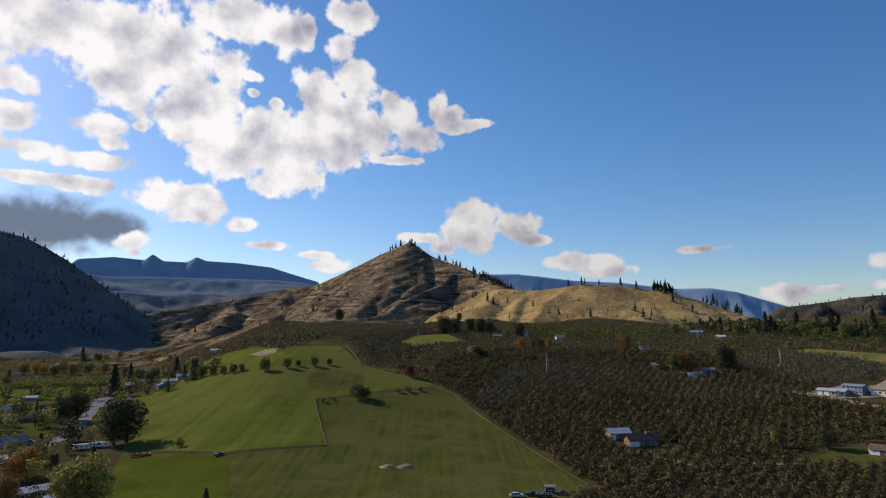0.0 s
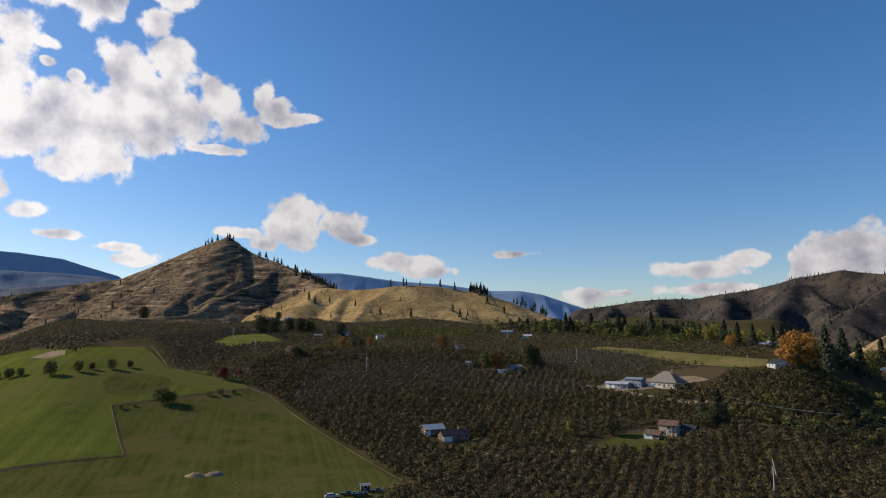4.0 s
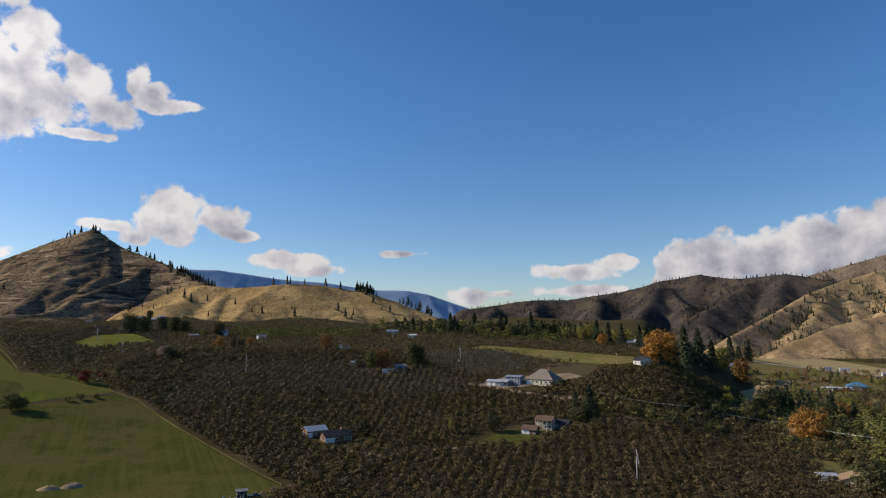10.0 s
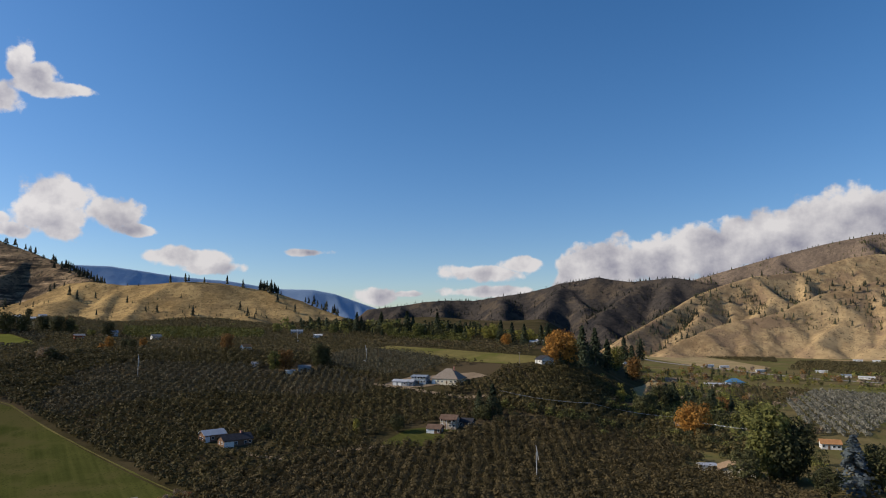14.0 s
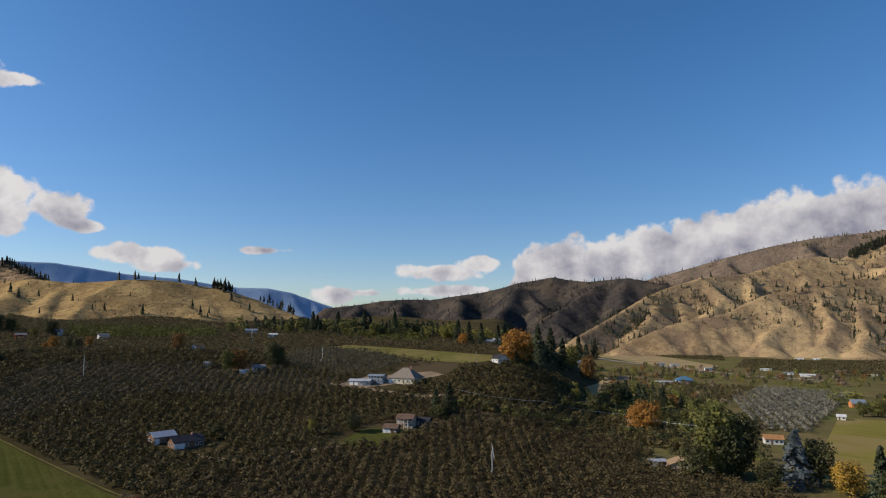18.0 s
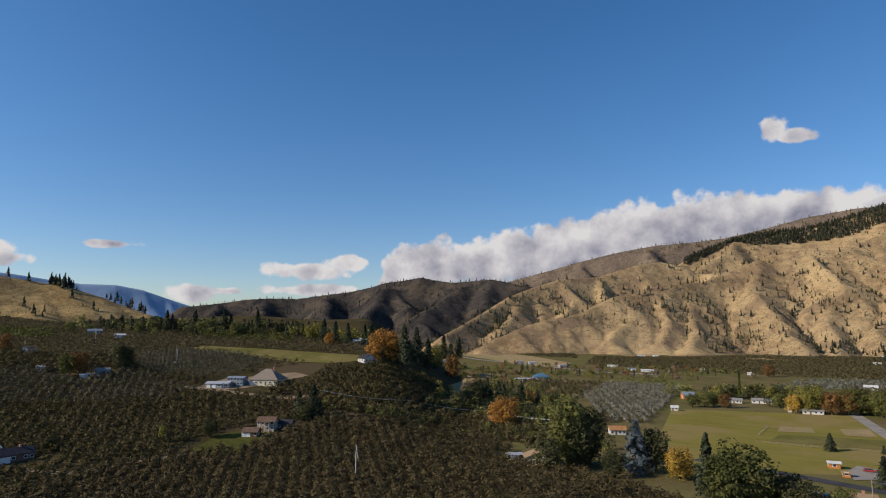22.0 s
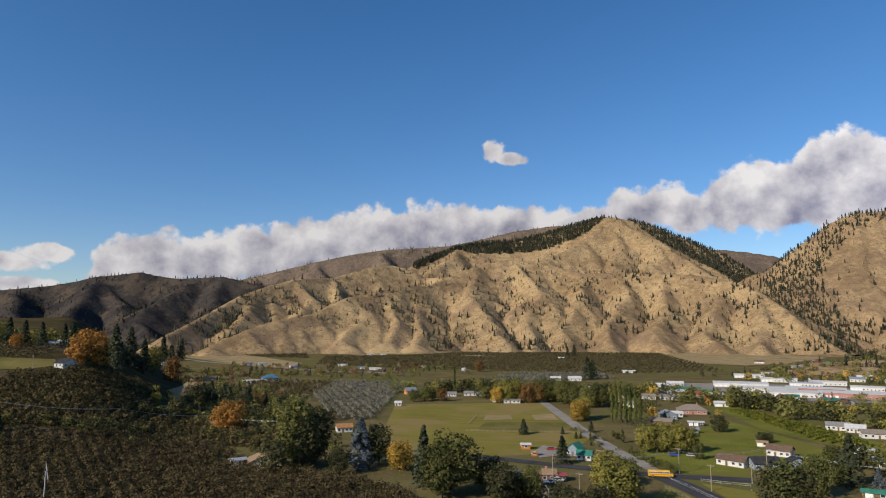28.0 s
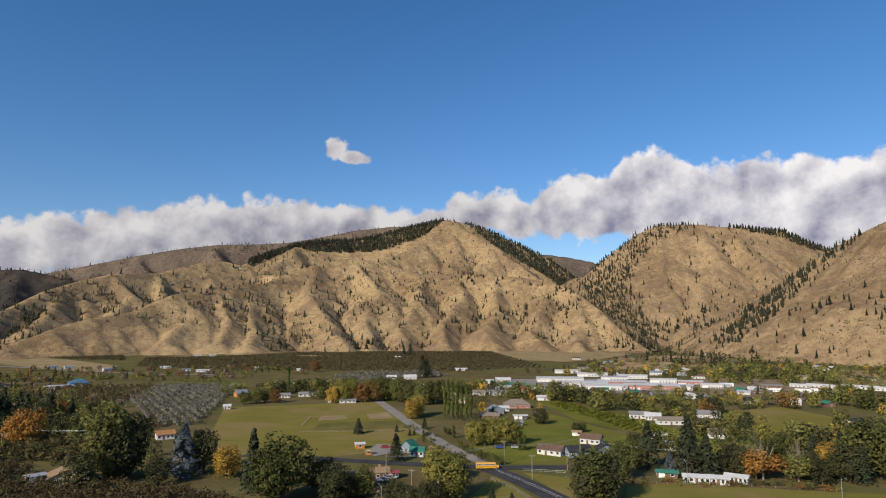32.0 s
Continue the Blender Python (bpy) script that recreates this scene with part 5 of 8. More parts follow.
sheet("long_field", "long green field beside young orchard rows", [(522.8, -58.5), (539.8, -76.7), (385.8, -125.2), (344.8, -149.4), (321.7, -131), (359.9, -104.4), (421.6, -72.3)], M["garden"], lift=0.15)
sheet("front_field", "green mown field behind a hedge", [(193.2, -43.7), (251.2, -61.6), (257.5, -82.7), (246.8, -120.3), (240.5, -164.6), (191.8, -130.2)], M["pasture"], lift=0.15)
sheet("corner_lawn", "dry green verge inside the street corner", [(191.8, 0.3), (234.9, -2.1), (265, -12.2), (253.3, -18.1), (232.6, -24.5), (192.6, -26.6)], M["pasture"], lift=0.16)
sheet("verge", "green verge beside the main road", [(264.8, -40.4), (272.4, -24.2), (253.8, -30), (228.9, -36.7), (229.3, -51.2), (254.6, -58.2)], M["pasture"], lift=0.17)
lane("side_street", "pale worn side street lined with hedges", [(541.6, 74.3), (451.6, 47.6), (375.9, 24.8), (322.4, 5.9), (293.8, -7.3), (282.3, -14.2)], 7.5, M["gravel"], lift=0.22)
lane("cross_street", "grey street through the valley houses", [(304.7, 103.8), (298.1, 67.5), (288.8, 30.2), (284.2, 5.2), (281.4, -11.8), (282.8, -44.4)], 7.5, M["asphalt"], lift=0.24)
lane("main_road", "dark asphalt main road with painted lines", [(283.6, -7.5), (267.8, -16.9), (250.1, -25.3), (232.7, -32.4), (206.5, -41.6)], 9.5, M["asphalt"], lift=0.28)
lane("road_line", "white painted road edge line", [(281.5, -10.8), (267.2, -19.1), (249.9, -27.4), (232.9, -34.6)], 0.16, M["paint"], lift=0.34, category="road marking")
lane("centre_line", "pale painted centre line", [(275.2, -13.4), (260.4, -20.9), (245.2, -27.9), (234.2, -32.6)], 0.16, M["paint"], lift=0.34, category="road marking")
lane("highway", "pale highway across the valley floor", [(1082.4, 872.4), (976.4, 725.6), (898.3, 574.5), (836.9, 456.1), (809.4, 387.9), (806.8, 313)], 11.0, M["gravel"], lift=0.3)
sheet("highway_bank", "dry tan bank above the highway", [(1132.3, 901.3), (1359.5, 1010.6), (1174.7, 736.9), (985.6, 537), (851, 483.2), (950.5, 656)], M["straw"], lift=0.2)
sheet("tan_field", "ploughed tan field at the mountain's foot", [(1587.8, -57.6), (1796.6, -93.5), (1604.7, -307.3), (1413.6, -368.3), (1172.3, -244.4), (1095.6, -171.3), (1163.8, -85.8)], M["straw"], lift=0.6)
sheet("orchard_plain", "dark brown orchard floor on the valley plain", [(1267.9, 637.7), (1683.3, 372.3), (1662.7, -64.6), (940.8, -125.7), (815.1, 18.5), (862.2, 322.4), (955, 495.3)], M["valley"], lift=0.15)
sheet("works_yard", "bare tan industrial yard", [(630.2, -195.4), (768.9, -278.4), (727.4, -386.7), (637.5, -359.8), (532.1, -272.8), (513.9, -193.9)], M["dirt"], lift=0.66)
sheet("town_ground", "pale paved ground between warehouses", [(622, -10.4), (742.3, -51.3), (748.5, -181.2), (633.2, -261.1), (581.1, -234.4), (586.5, -131.5), (625.1, -75.6)], M["gravel"], lift=0.5)
sheet("canyon_field", "dry tan field under the rocky spur", [(759.2, -416.5), (928.6, -526.1), (876.2, -584.5), (641.3, -447.8), (674, -392)], M["straw"], lift=0.25)

# ---- houses on the orchard slope ----
house("pale metal-roofed house beside a dark-roofed wing among orchard trees", 86.2, 322.5, 10, 13, 9, 3.4, 2.2, "brown", "metal", windows=2, garage=1)
house("dark-roofed house wing with pale garage doors", 93.5, 309.7, 5.2, 17, 10, 3.2, 2.6, "brown", "dark", windows=3, garage=2, chimney=True)
house("two-storey brown-roofed house with pale gables among orchard trees", 195.4, 278.5, -55.1, 11, 8, 5.6, 2.2, "tan", "brown", windows=3, floors=2, porch=2.0)
house("low brown-roofed garage beside a two-storey house", 184.2, 275.5, -53.8, 9, 7, 2.8, 2.0, "brown", "brown", windows=1, garage=2, name="garage", category="garage")
house("dark roof extension behind a brown house", 203.5, 274.6, -56.5, 9, 7, 3.0, 1.8, "dark", "dark", windows=2)
house("large house with a steep taupe hip roof on the farm", 242.8, 347.1, -60, 23, 18, 3.4, 8.0, "cream", "taupe", hip=True, windows=4, garage=1, chimney=True)
house("two-storey blue-grey farm building with a pale roof", 228.2, 358.6, -57.5, 13, 9, 5.4, 1.0, "blue_grey", "steel_blue", windows=4, floors=2)
shed("low grey farm shed with a pale metal roof", 216.7, 363.8, -55.8, 13, 8, 3.0, 1.2, "grey", "metal")
shed("small pale shed in the farmyard", 220.4, 358.6, -56.6, 7, 6, 3.2, 1.2, "grey", "metal", doors=1)
house("white gabled cottage on the knoll", 318.7, 337.1, -3.4, 14, 9, 3.2, 3.0, "white", "dark", windows=2, along=False)
for w, args in ((10, (394.1, 431.5, -42.4)), (8, (407.4, 436.2, -33))):
    house("small white house under tall conifers", *args, w, 7, 2.8, 1.8, "white", "white", windows=2)
house("small grey-roofed house among orchard trees", 178.3, 434.9, -12.3, 10, 8, 3.0, 2.0, "grey", "grey", windows=2)
shed("low white shed beside an orchard house", 167.1, 431.8, -11.2, 8, 4, 2.2, 0.6, "cream", "white", doors=1)
shed("small blue-grey shed by the orchard", 150.9, 461.2, -8.1, 5, 4, 3.0, 1.0, "blue_grey", "metal", doors=1)
house("white house with an orange roof in the orchard", 164.4, 526.1, 12.6, 9, 8, 3.6, 2.4, "white", "orange", windows=2)
house("pale blue-roofed house in the orchard", 257.8, 651.9, -21.6, 15, 8, 3.4, 2.0, "blue_grey", "steel_blue", windows=3)
shed("white-roofed shed in the orchard", 262.6, 607.6, -23.4, 11, 7, 2.6, 1.4, "grey", "white")
house("red-walled house below the golden hill", 55.7, 656.6, 5.1, 10, 7, 3.4, 1.6, "red", "grey", windows=2)
house("white gabled house below the golden hill", 84.5, 678.2, 12.9, 11, 8, 4.0, 2.6, "white", "steel_blue", windows=2)
house("white house with a grey roof among orchard trees", 116, 638, 9.7, 10, 7, 3.2, 2.0, "white", "grey", windows=2)

# ---- houses of the western valley ----
house("long low brown-roofed house in the valley", -276.4, 434.5, 40.5, 24, 9, 2.8, 2.0, "brown", "brown", windows=5)
house("grey-roofed barn beside the lane", -228.2, 346.2, 58.4, 16, 9, 3.4, 2.4, "grey", "grey", windows=2, garage=1, name="barn", category="barn")
house("dark brown cottage behind hedges", -300.9, 492.2, 36.4, 10, 8, 3.0, 2.2, "brown", "brown", windows=2)
house("low house with a pale metal roof among trees", -149.6, 240.4, 46.9, 13, 9, 3.0, 1.6, "brown", "metal", windows=3)
house("small pale-roofed annex beside a house", -136.6, 231.6, 45.5, 7, 5, 2.6, 0.8, "grey", "metal", windows=1)
house("white-roofed house with a dark wing at the pasture", -263.2, 620.2, 38, 15, 9, 3.4, 2.0, "white", "white", windows=3)
house("dark-roofed wing beside a white house", -257.7, 595.6, 38.4, 13, 8, 3.0, 2.6, "blue_grey", "steel_blue", windows=2, along=False)
house("white house beside a tall conifer", -327.5, 677.7, -4.2, 10, 8, 4.2, 2.4, "white", "metal", windows=2)
house("grey-blue roofed house among trees", -397.8, 862.6, 24.8, 16, 9, 3.2, 2.0, "grey", "steel_blue", windows=3)
house("small grey house in the valley trees", -573.3, 869.3, 33.4, 14, 9, 3.2, 2.0, "grey", "grey", windows=3)
shed("white warehouse shed on the valley plain", -271.7, 777, 19.3, 22, 12, 4.0, 1.4, "white", "white", doors=3)
house("pale-roofed farmhouse on the valley plain", -884.9, 1520.2, 30.2, 18, 10, 3.2, 2.0, "grey", "metal", windows=3)
house("blue-grey roofed house at the valley edge", -327.2, 481.8, 44.2, 14, 9, 3.0, 2.0, "grey", "steel_blue", windows=3)
trailer("white camping trailer parked under trees", -184.6, 333.6, 34, 7.5)
trailer("pale trailer parked under dark trees", -178.4, 339.9, 27.7, 8.0)
car("white pickup parked in a yard", -203.4, 307.5, 43.5, "white", "pickup")
car("dark car parked in a yard", -196.3, 295.1, 43.6, "dark")
car("blue car parked by a barn", -223.5, 352.9, 32.4, "blue")
trailer("rusty red flatbed farm trailer at the fence", -144.2, 312.2, 24.8, 9.0, 1.3, "red")
car("old dark truck by the meadow fence", -102.3, 298.9, 38.9, "dark", "pickup")
mound("low dirt pile in the meadow", -23.3, 279.1, 5.0, 3.0, 1.5, M["straw"])
mound("low brown dirt pile in the meadow", -15.7, 279.1, 5.0, 3.0, 1.7, M["dirt"])
fence("weathered fence along the pasture", [(-78.7, 397.1), (-55.5, 311.4), (-99.4, 301), (-101.2, 298.8)], 4.0, 1.3)
fence("weathered fence along the meadow's top", [(-78.4, 395.6), (-51.2, 409.4), (-30.5, 418.1), (-5.8, 426.3)], 4.0, 1.3)
fence("weathered fence below the valley trees", [(-161.8, 324.5), (-131.2, 314.8), (-103.4, 301.3)], 4.0, 1.2)

# ---- houses of the eastern valley ----
house("cream low house with a tan roof under a tall tree", 252, 154.5, -58, 17, 15, 3.6, 3.4, "cream", "tan", windows=2, along=False)
shed("small dark lean-to shed with a pale roof", 252.3, 168.1, -36.3, 8, 5, 2.6, 0.7, "dark", "metal", doors=1)
car("white car parked beside a cream house", 253.3, 161.9, -37.4, "white")
house("white-walled house with a rusty roof behind conifers", 348, 161.9, -55.1, 11, 8, 3.2, 2.0, "white", "orange", windows=3)
house("blue-grey house behind an orange tree", 340.2, 239.8, -44.8, 14, 8, 3.2, 1.8, "tan", "grey", windows=4)
house("small brown-roofed house below the knoll", 349.2, 292.3, -40.1, 11, 7, 2.8, 1.8, "brown", "orange", windows=2)
house("small tan cottage below the knoll", 329, 288.1, -48.8, 9, 7, 2.8, 1.6, "tan", "tan", windows=2)
house("low house with a faded blue hip roof", 655, 398, -49.3, 22, 16, 3.4, 5.0, "grey", "blue", hip=True, windows=4)
shed("long pale farm shed beside a blue-roofed house", 622, 402, -49.3, 22, 8, 2.6, 1.2, "white", "white")
shed("long pale-roofed shed beside a blue roof", 624, 395.2, -47.7, 22, 9, 3.0, 1.0, "grey", "metal")
house("tan roofed building below the dry bank", 638.5, 463.9, -54, 20, 12, 3.2, 1.6, "tan", "tan", windows=3)
house("orange cottage with a pale blue roof at the orchard", 554.8, 193.2, -50.8, 12, 9, 4.0, 3.0, "orange", "steel_blue", windows=2)
house("small white cottage at the orchard corner", 472.3, 174.4, -69.7, 6, 5, 2.6, 1.4, "white", "white", windows=1)
for args, n in (((549.3, 153.6, -74.4), 12), ((559.9, 136.7, -76.3), 18), ((513.2, 92.8, -74.8), 16), ((516.9, 105.5, -78.5), 9)):
    house("low white house at the edge of the pasture", *args, n, 7, 2.8, 1.6, "white", "grey", windows=3)
house("white house with a pale roof behind trees", 743.9, 83.6, -83.6, 14, 10, 3.2, 2.0, "white", "white", windows=4)
house("white gabled house behind trees", 743, 62.2, -75.2, 17, 10, 3.6, 2.4, "white", "white", windows=2)
shed("orange wooden shed with a white roof edge in the pasture", 323.9, 52, -75.9, 5.5, 4, 2.6, 0.6, "orange", "white", doors=0)
shed("small orange hut beside a gravel yard", 308.5, 45.4, -76.6, 3.4, 3, 1.8, 0.5, "orange", "tan", doors=0)
house("white house with a green metal roof by the street", 305.9, 22, -95.9, 8, 6, 3.0, 1.8, "white", "green", windows=2)
house("blue-grey house with a steep green roof", 315.2, 26.8, -115.1, 8, 7, 3.6, 3.2, "blue_grey", "green", windows=2, along=False)
house("long house with a rusty tan roof by the street", 262.2, 36.5, -77.1, 15, 9, 3.0, 1.6, "brown", "tan", windows=3, chimney=True)
house("low red-roofed carport beside a tan roof", 262.7, 29, -78.7, 6, 6, 2.6, 0.6, "dark", "red", windows=1, garage=1)
shed("blue tarpaulin-covered shed under trees", 258, 46.6, -79.8, 6, 6, 2.6, 1.0, "blue_grey", "blue", doors=0)
car("silver car parked under a carport", 259.5, 29.3, -73.6, "silver")
car("white pickup parked in front of a house", 255.6, 32, -72.9, "white", "pickup")
car("red old car in the pasture's corner", 323.6, 39.3, -73.1, "red")
house("white-walled house with a brown roof on a lawn", 311.6, -41.4, -122.6, 15, 9, 3.0, 2.2, "white", "brown", windows=3)
house("blue-grey house with a dark roof behind trees", 307.8, -52.9, -74.8, 14, 9, 3.2, 2.6, "blue_grey", "dark", windows=3)
house("blue-grey gabled wing with a dark roof", 310.9, -66.2, -92, 10, 9, 3.4, 2.8, "blue_grey", "dark", windows=1, along=False)
house("white house with a brown roof on the lawns", 340.1, -65.6, -115.9, 13, 8, 3.4, 2.4, "white", "brown", windows=3)
house("large house with a taupe hip roof and chimney", 486.2, -39.2, -84.6, 23, 14, 3.2, 4.5, "pink", "taupe", hip=True, windows=4, chimney=True)
house("small white garage on the lawns", 535.3, -64.6, -86.9, 12, 8, 3.2, 1.4, "white", "white", windows=1, garage=2)
shed("open carport with a white flat roof", 427.8, -36.6, -89.9, 11, 6, 2.6, 0.4, "dark", "white", doors=2, name="carport", category="carport")
house("blue playhouse shed on a lawn", 399.1, -33.4, -89.8, 5, 4, 2.4, 1.2, "blue_grey", "steel_blue", windows=1)
house("grey-blue gabled house behind yellow trees", 454.5, -21.7, -77.7, 13, 10, 3.6, 3.0, "blue_grey", "steel_blue", windows=2, along=False)
house("white annex behind yellow trees", 466.8, -27.9, -78.4, 9, 7, 2.8, 1.4, "white", "white", windows=2)
shed("small white garden shed", 363.9, -62.2, -99.7, 6, 4, 2.4, 0.7, "cream", "tan", doors=1)
for args, n, r in (((433.5, -115.2, -99.9), 15, "grey"), ((426.3, -122.3, -106), 12, "white"), ((407.4, -127.2, -92.3), 20, "taupe")):
    house("white house beyond the green field", *args, n, 9, 3.2, 2.0, "white", r, windows=4)
house("white house with a steel roof behind conifers", 344.8, -101.7, -116.4, 10, 8, 3.6, 1.8, "white", "metal", windows=2)
house("white house with a pale roof behind a spruce", 323.4, -99.1, -117, 12, 8, 3.0, 1.8, "white", "white", windows=3)
shed("teal-roofed shed by the hedge", 266.5, -81.2, -106.9, 10, 5, 2.4, 0.8, "brown", "green", doors=1)
for args, n in (((257.8, -89.7, -106.2), 12), ((256.1, -97.3, -107.8), 10), ((258.4, -105.5, -124.2), 10)):
    house("long white mobile home behind the field", *args, n, 5, 2.8, 0.8, "white", "white", windows=4, name="mobile_home", category="mobile home")
car("blue car parked by a hedge", 324.5, -17.6, -73.1, "blue")
car("silver car parked by a hedge", 325, -25.4, -84.5, "silver")
car("dark pickup on the side street", 362.5, 21.1, -26.7, "dark", "pickup")
school_bus(278.4, -9, -83.9)

# ---- far buildings of the valley floor ----
for args, n, r in (((1420.7, 677.2, -64.5), 30, "white"), ((1297.6, 544.5, -67.2), 26, "white"), ((1305.9, 517.5, -68.4), 22, "white"), ((925.2, 434.7, -64.8), 26, "white"), ((870.3, 380, -66.4), 20, "steel_blue"), ((853.6, 350, -67.7), 30, "white"),
                   ((1246.9, 128.7, -84.1), 20, "white"), ((1522, 143.8, -84.6), 16, "white"), ((890, 4.1, -89.7), 30, "white"), ((879.2, 227.1, -75.5), 9, "white"), ((910.3, 295.8, -72), 10, "white")):
    shed("white farm shed on the valley plain", *args, n * 0.7, 8, 2.8, 1.2, "white", r, doors=2)
for args, n, w in (((714.8, -105.1, -93.4), 62, "white"), ((662, -120.1, -95.3), 60, "white"), ((627.8, -135.5, -97.2), 50, "white"), ((670.1, -162, -103.6), 60, "pink"), ((629.8, -179.1, -105.9), 60, "pink"), ((630.4, -198.2, -115.5), 55, "white")):
    house("long flat-roofed packing warehouse with white walls", *args, n, 28, 5.2, 0.7, w, "white", windows=8, garage=4, door=False, name="warehouse", category="warehouse")
for args, n, r in (((601.5, -25.7, -92.4), 18, "grey"), ((571.7, -12, -91.2), 16, "taupe"), ((572.6, -29.4, -82.9), 18, "grey"), ((647, -47.4, -94.2), 34, "green"), ((624.6, -62, -95.7), 20, "green"), ((683.8, -28.1, -92.4), 26, "white"), ((712.2, -42.9, -93.5), 20, "white"), ((603.5, -70.3, -96.6), 10, "white")):
    house("pale town house among trees", *args, n, 10, 3.2, 2.0, "white", r, windows=4)
for args, n in (((582.4, -264.6, -114.4), 30), ((565.3, -285.3, -116.8), 16), ((635, -296.8, -115.1), 40)):
    house("low industrial shed in the bare yard", *args, n * 0.6, 10, 4.0, 1.0, "brown", "grey", windows=4, name="warehouse", category="warehouse")
for k, args in enumerate(((647.7, -330.2, -117), (648.1, -346.8, -118.2), (637.3, -357, -119.3), (638.2, -373.6, -120.3), (627.8, -383.3, -121.4), (617.3, -390.7, -122.3))):
    house("white trailer home in a row", *args, 22, 6, 3.4, 1.0, "white", "white", windows=4, name="mobile_home", category="mobile home")
for args, r in (((810.6, -238.2, -106.4), "steel_blue"), ((839.9, -254.1, -106.8), "white"), ((752.5, -269.2, -109.7), "brown"), ((1316, -489.8, -100.4), "white"), ((1143.1, -407.5, -109.6), "metal"), ((1169.9, -203.3, -99.9), "brown"), ((1034.3, -228.8, -102.5), "grey"), ((1136.8, -290.9, -104.4), "brown")):
    house("small house at the canyon's mouth", *args, 18, 10, 4.0, 2.4, "white", r, windows=3)
for args in ((879.5, 727.6, -30.4), (916.4, 572.1, -38), (921.9, 600.7, -26.9), (865, 485.9, -30.7)):
    trailer("white truck trailer on the highway", *args, 14, 4.0)

for args, n, w, r in (((842.9, -134.2, -93), 40, "white", "white"), ((788.8, -155.4, -97), 44, "white", "white"), ((733.8, -169.0, -99), 36, "white", "metal"), ((758.2, -193.7, -103), 46, "white", "white"), ((701.2, -213.7, -106), 34, "white", "white"), ((677.2, -234.1, -108), 30, "pink", "white"), ((642.6, -242.9, -112), 26, "white", "white")):
    house("white flat-roofed packing shed in the works yard", *args, n, 16, 4.6, 0.8, w, r, windows=6, garage=3, door=False, name="warehouse", category="warehouse")
for args in ((595.9, -306.3, -110), (597.1, -321.1, -120), (588.3, -330.9, -118), (642.8, -255.8, -60), (617.7, -272.3, -70), (600, -283, -110), (655, -262, -100)):
    trailer("white truck trailer parked in the works yard", *args, 13, 3.8)
# ---- poles, lamps, wires ----
for args, turn in (((174.6, 190.3, 10.8), 20), ((72.8, 453.6, 12.0), 75), ((229.9, 438.8, 9.5), 120), ((227.2, 573, 9.0), 40), ((-25.4, 651.4, 9.0), 10), ((-4.3, 551.7, 7.5), 60)):
    wind_machine(*args, turn)
for args in ((1209.7, -25.2, 8), (303.3, 346.3, 8.4)):
    utility_pole(*args[:2], max(args[2], 7.0), RNG.uniform(0, 90))
for args in ((287.3, -17.4, 10.5), (302.6, -53.1, 8.1), (277.3, -43.1, 7.8), (260.8, -26.7, 9.7), (258.8, 31, 10.8), (232.6, 18.8, 10), (289, 14.8, 5.9)):
    utility_pole(*args[:2], max(args[2], 8.0), RNG.uniform(0, 90))
for args, turn in (((221.3, 8.8, 8.4), 180), ((219.7, 27.8, 6.9), 30), ((254, -85, 8.4), 0), ((235.8, -132.3, 6.7), 180), ((228.7, -38, 8.3), 90)):
    street_lamp(*args[:2], max(args[2], 7.0), turn)
wires("sagging power lines over the orchard lane", [(237.2, 289.1, 9.0), (273.2, 252.6, 9.0), (327.5, 235, 9.0), (323.2, 178.3, 9.0)])
wires("power lines along the street", [(258.8, 31, 9.0), (287.3, -17.4, 9.0), (302.6, -53.1, 9.0), (272.9, -99.3, 9.0)])
fence("wooden rail fence round the dry plot", [(368.1, 93.5), (371.4, 69.2), (376, 45.5), (377.8, 32.9)], 3.0, 1.3)
fence("wooden rail fence across the pasture", [(393.4, 98.8), (431.9, 102.9)], 3.0, 1.3)
fence("chain fence along the main road", [(260, -10.4), (243, -18.4), (231.3, -22.4)], 3.0, 1.4, STEEL)
fence("chain fence along the verge", [(274.4, -24.4), (270.9, -41.4)], 3.0, 1.4, STEEL)
fence("pale fence behind the street houses", [(242.4, 46.2), (239.9, 29.1), (234.1, 12.3)], 3.0, 1.5, STEEL)
fence("low brown fence behind the field", [(255.4, -57.3), (254.3, -77.4), (249.6, -88.4), (251.3, -107.9), (245.1, -135.6)], 4.0, 1.0, COAT["brown"], 2)

# ---- trees of the western valley ----
for a in [(-174.5, 346.4, 23.5), (-170.6, 351.8, 24.5), (-251.6, 429.6, 18.3), (-247.8, 440.5, 19.5), (-174.9, 295.4, 5.4), (-326.4, 502.3, 9.4)]:
    tree("round", "dark", *a, 1.05)
for a in [(-204.3, 360.3, 9.1), (-203.5, 545.4, 11.3), (-188.4, 528.2, 8.7), (-173.6, 509.1, 7), (-161.2, 495.4, 7.7), (-152.9, 489.7, 6.3), (-129.2, 467.6, 10.5), (-96, 478.8, 7.5), (-85.6, 484.3, 5.4), (-113.7, 470.7, 7.7)]:
    tree("round", "green", *a, 1.1)
for a in [(-303.9, 597.5, 29.8), (-264.1, 639, 21), (-216.8, 558.9, 12.5), (-244, 608.4, 12.1), (-223.3, 581.8, 16.6), (-685.9, 1224.1, 29.8), (-403.9, 834, 18), (-570.2, 847.9, 11)]:
    tree("conifer", "needle", *a, 1.3)
for a in [(-107.3, 476.9, 4.9), (-23.1, 451.7, 8.6)]:
    tree("round", "red", *a, 1.1)
tree("round", "gold_green", -119.4, 221.3, 18.9, 1.15)
tree("round", "gold_green", -125.3, 221, 16.5, 1.1)
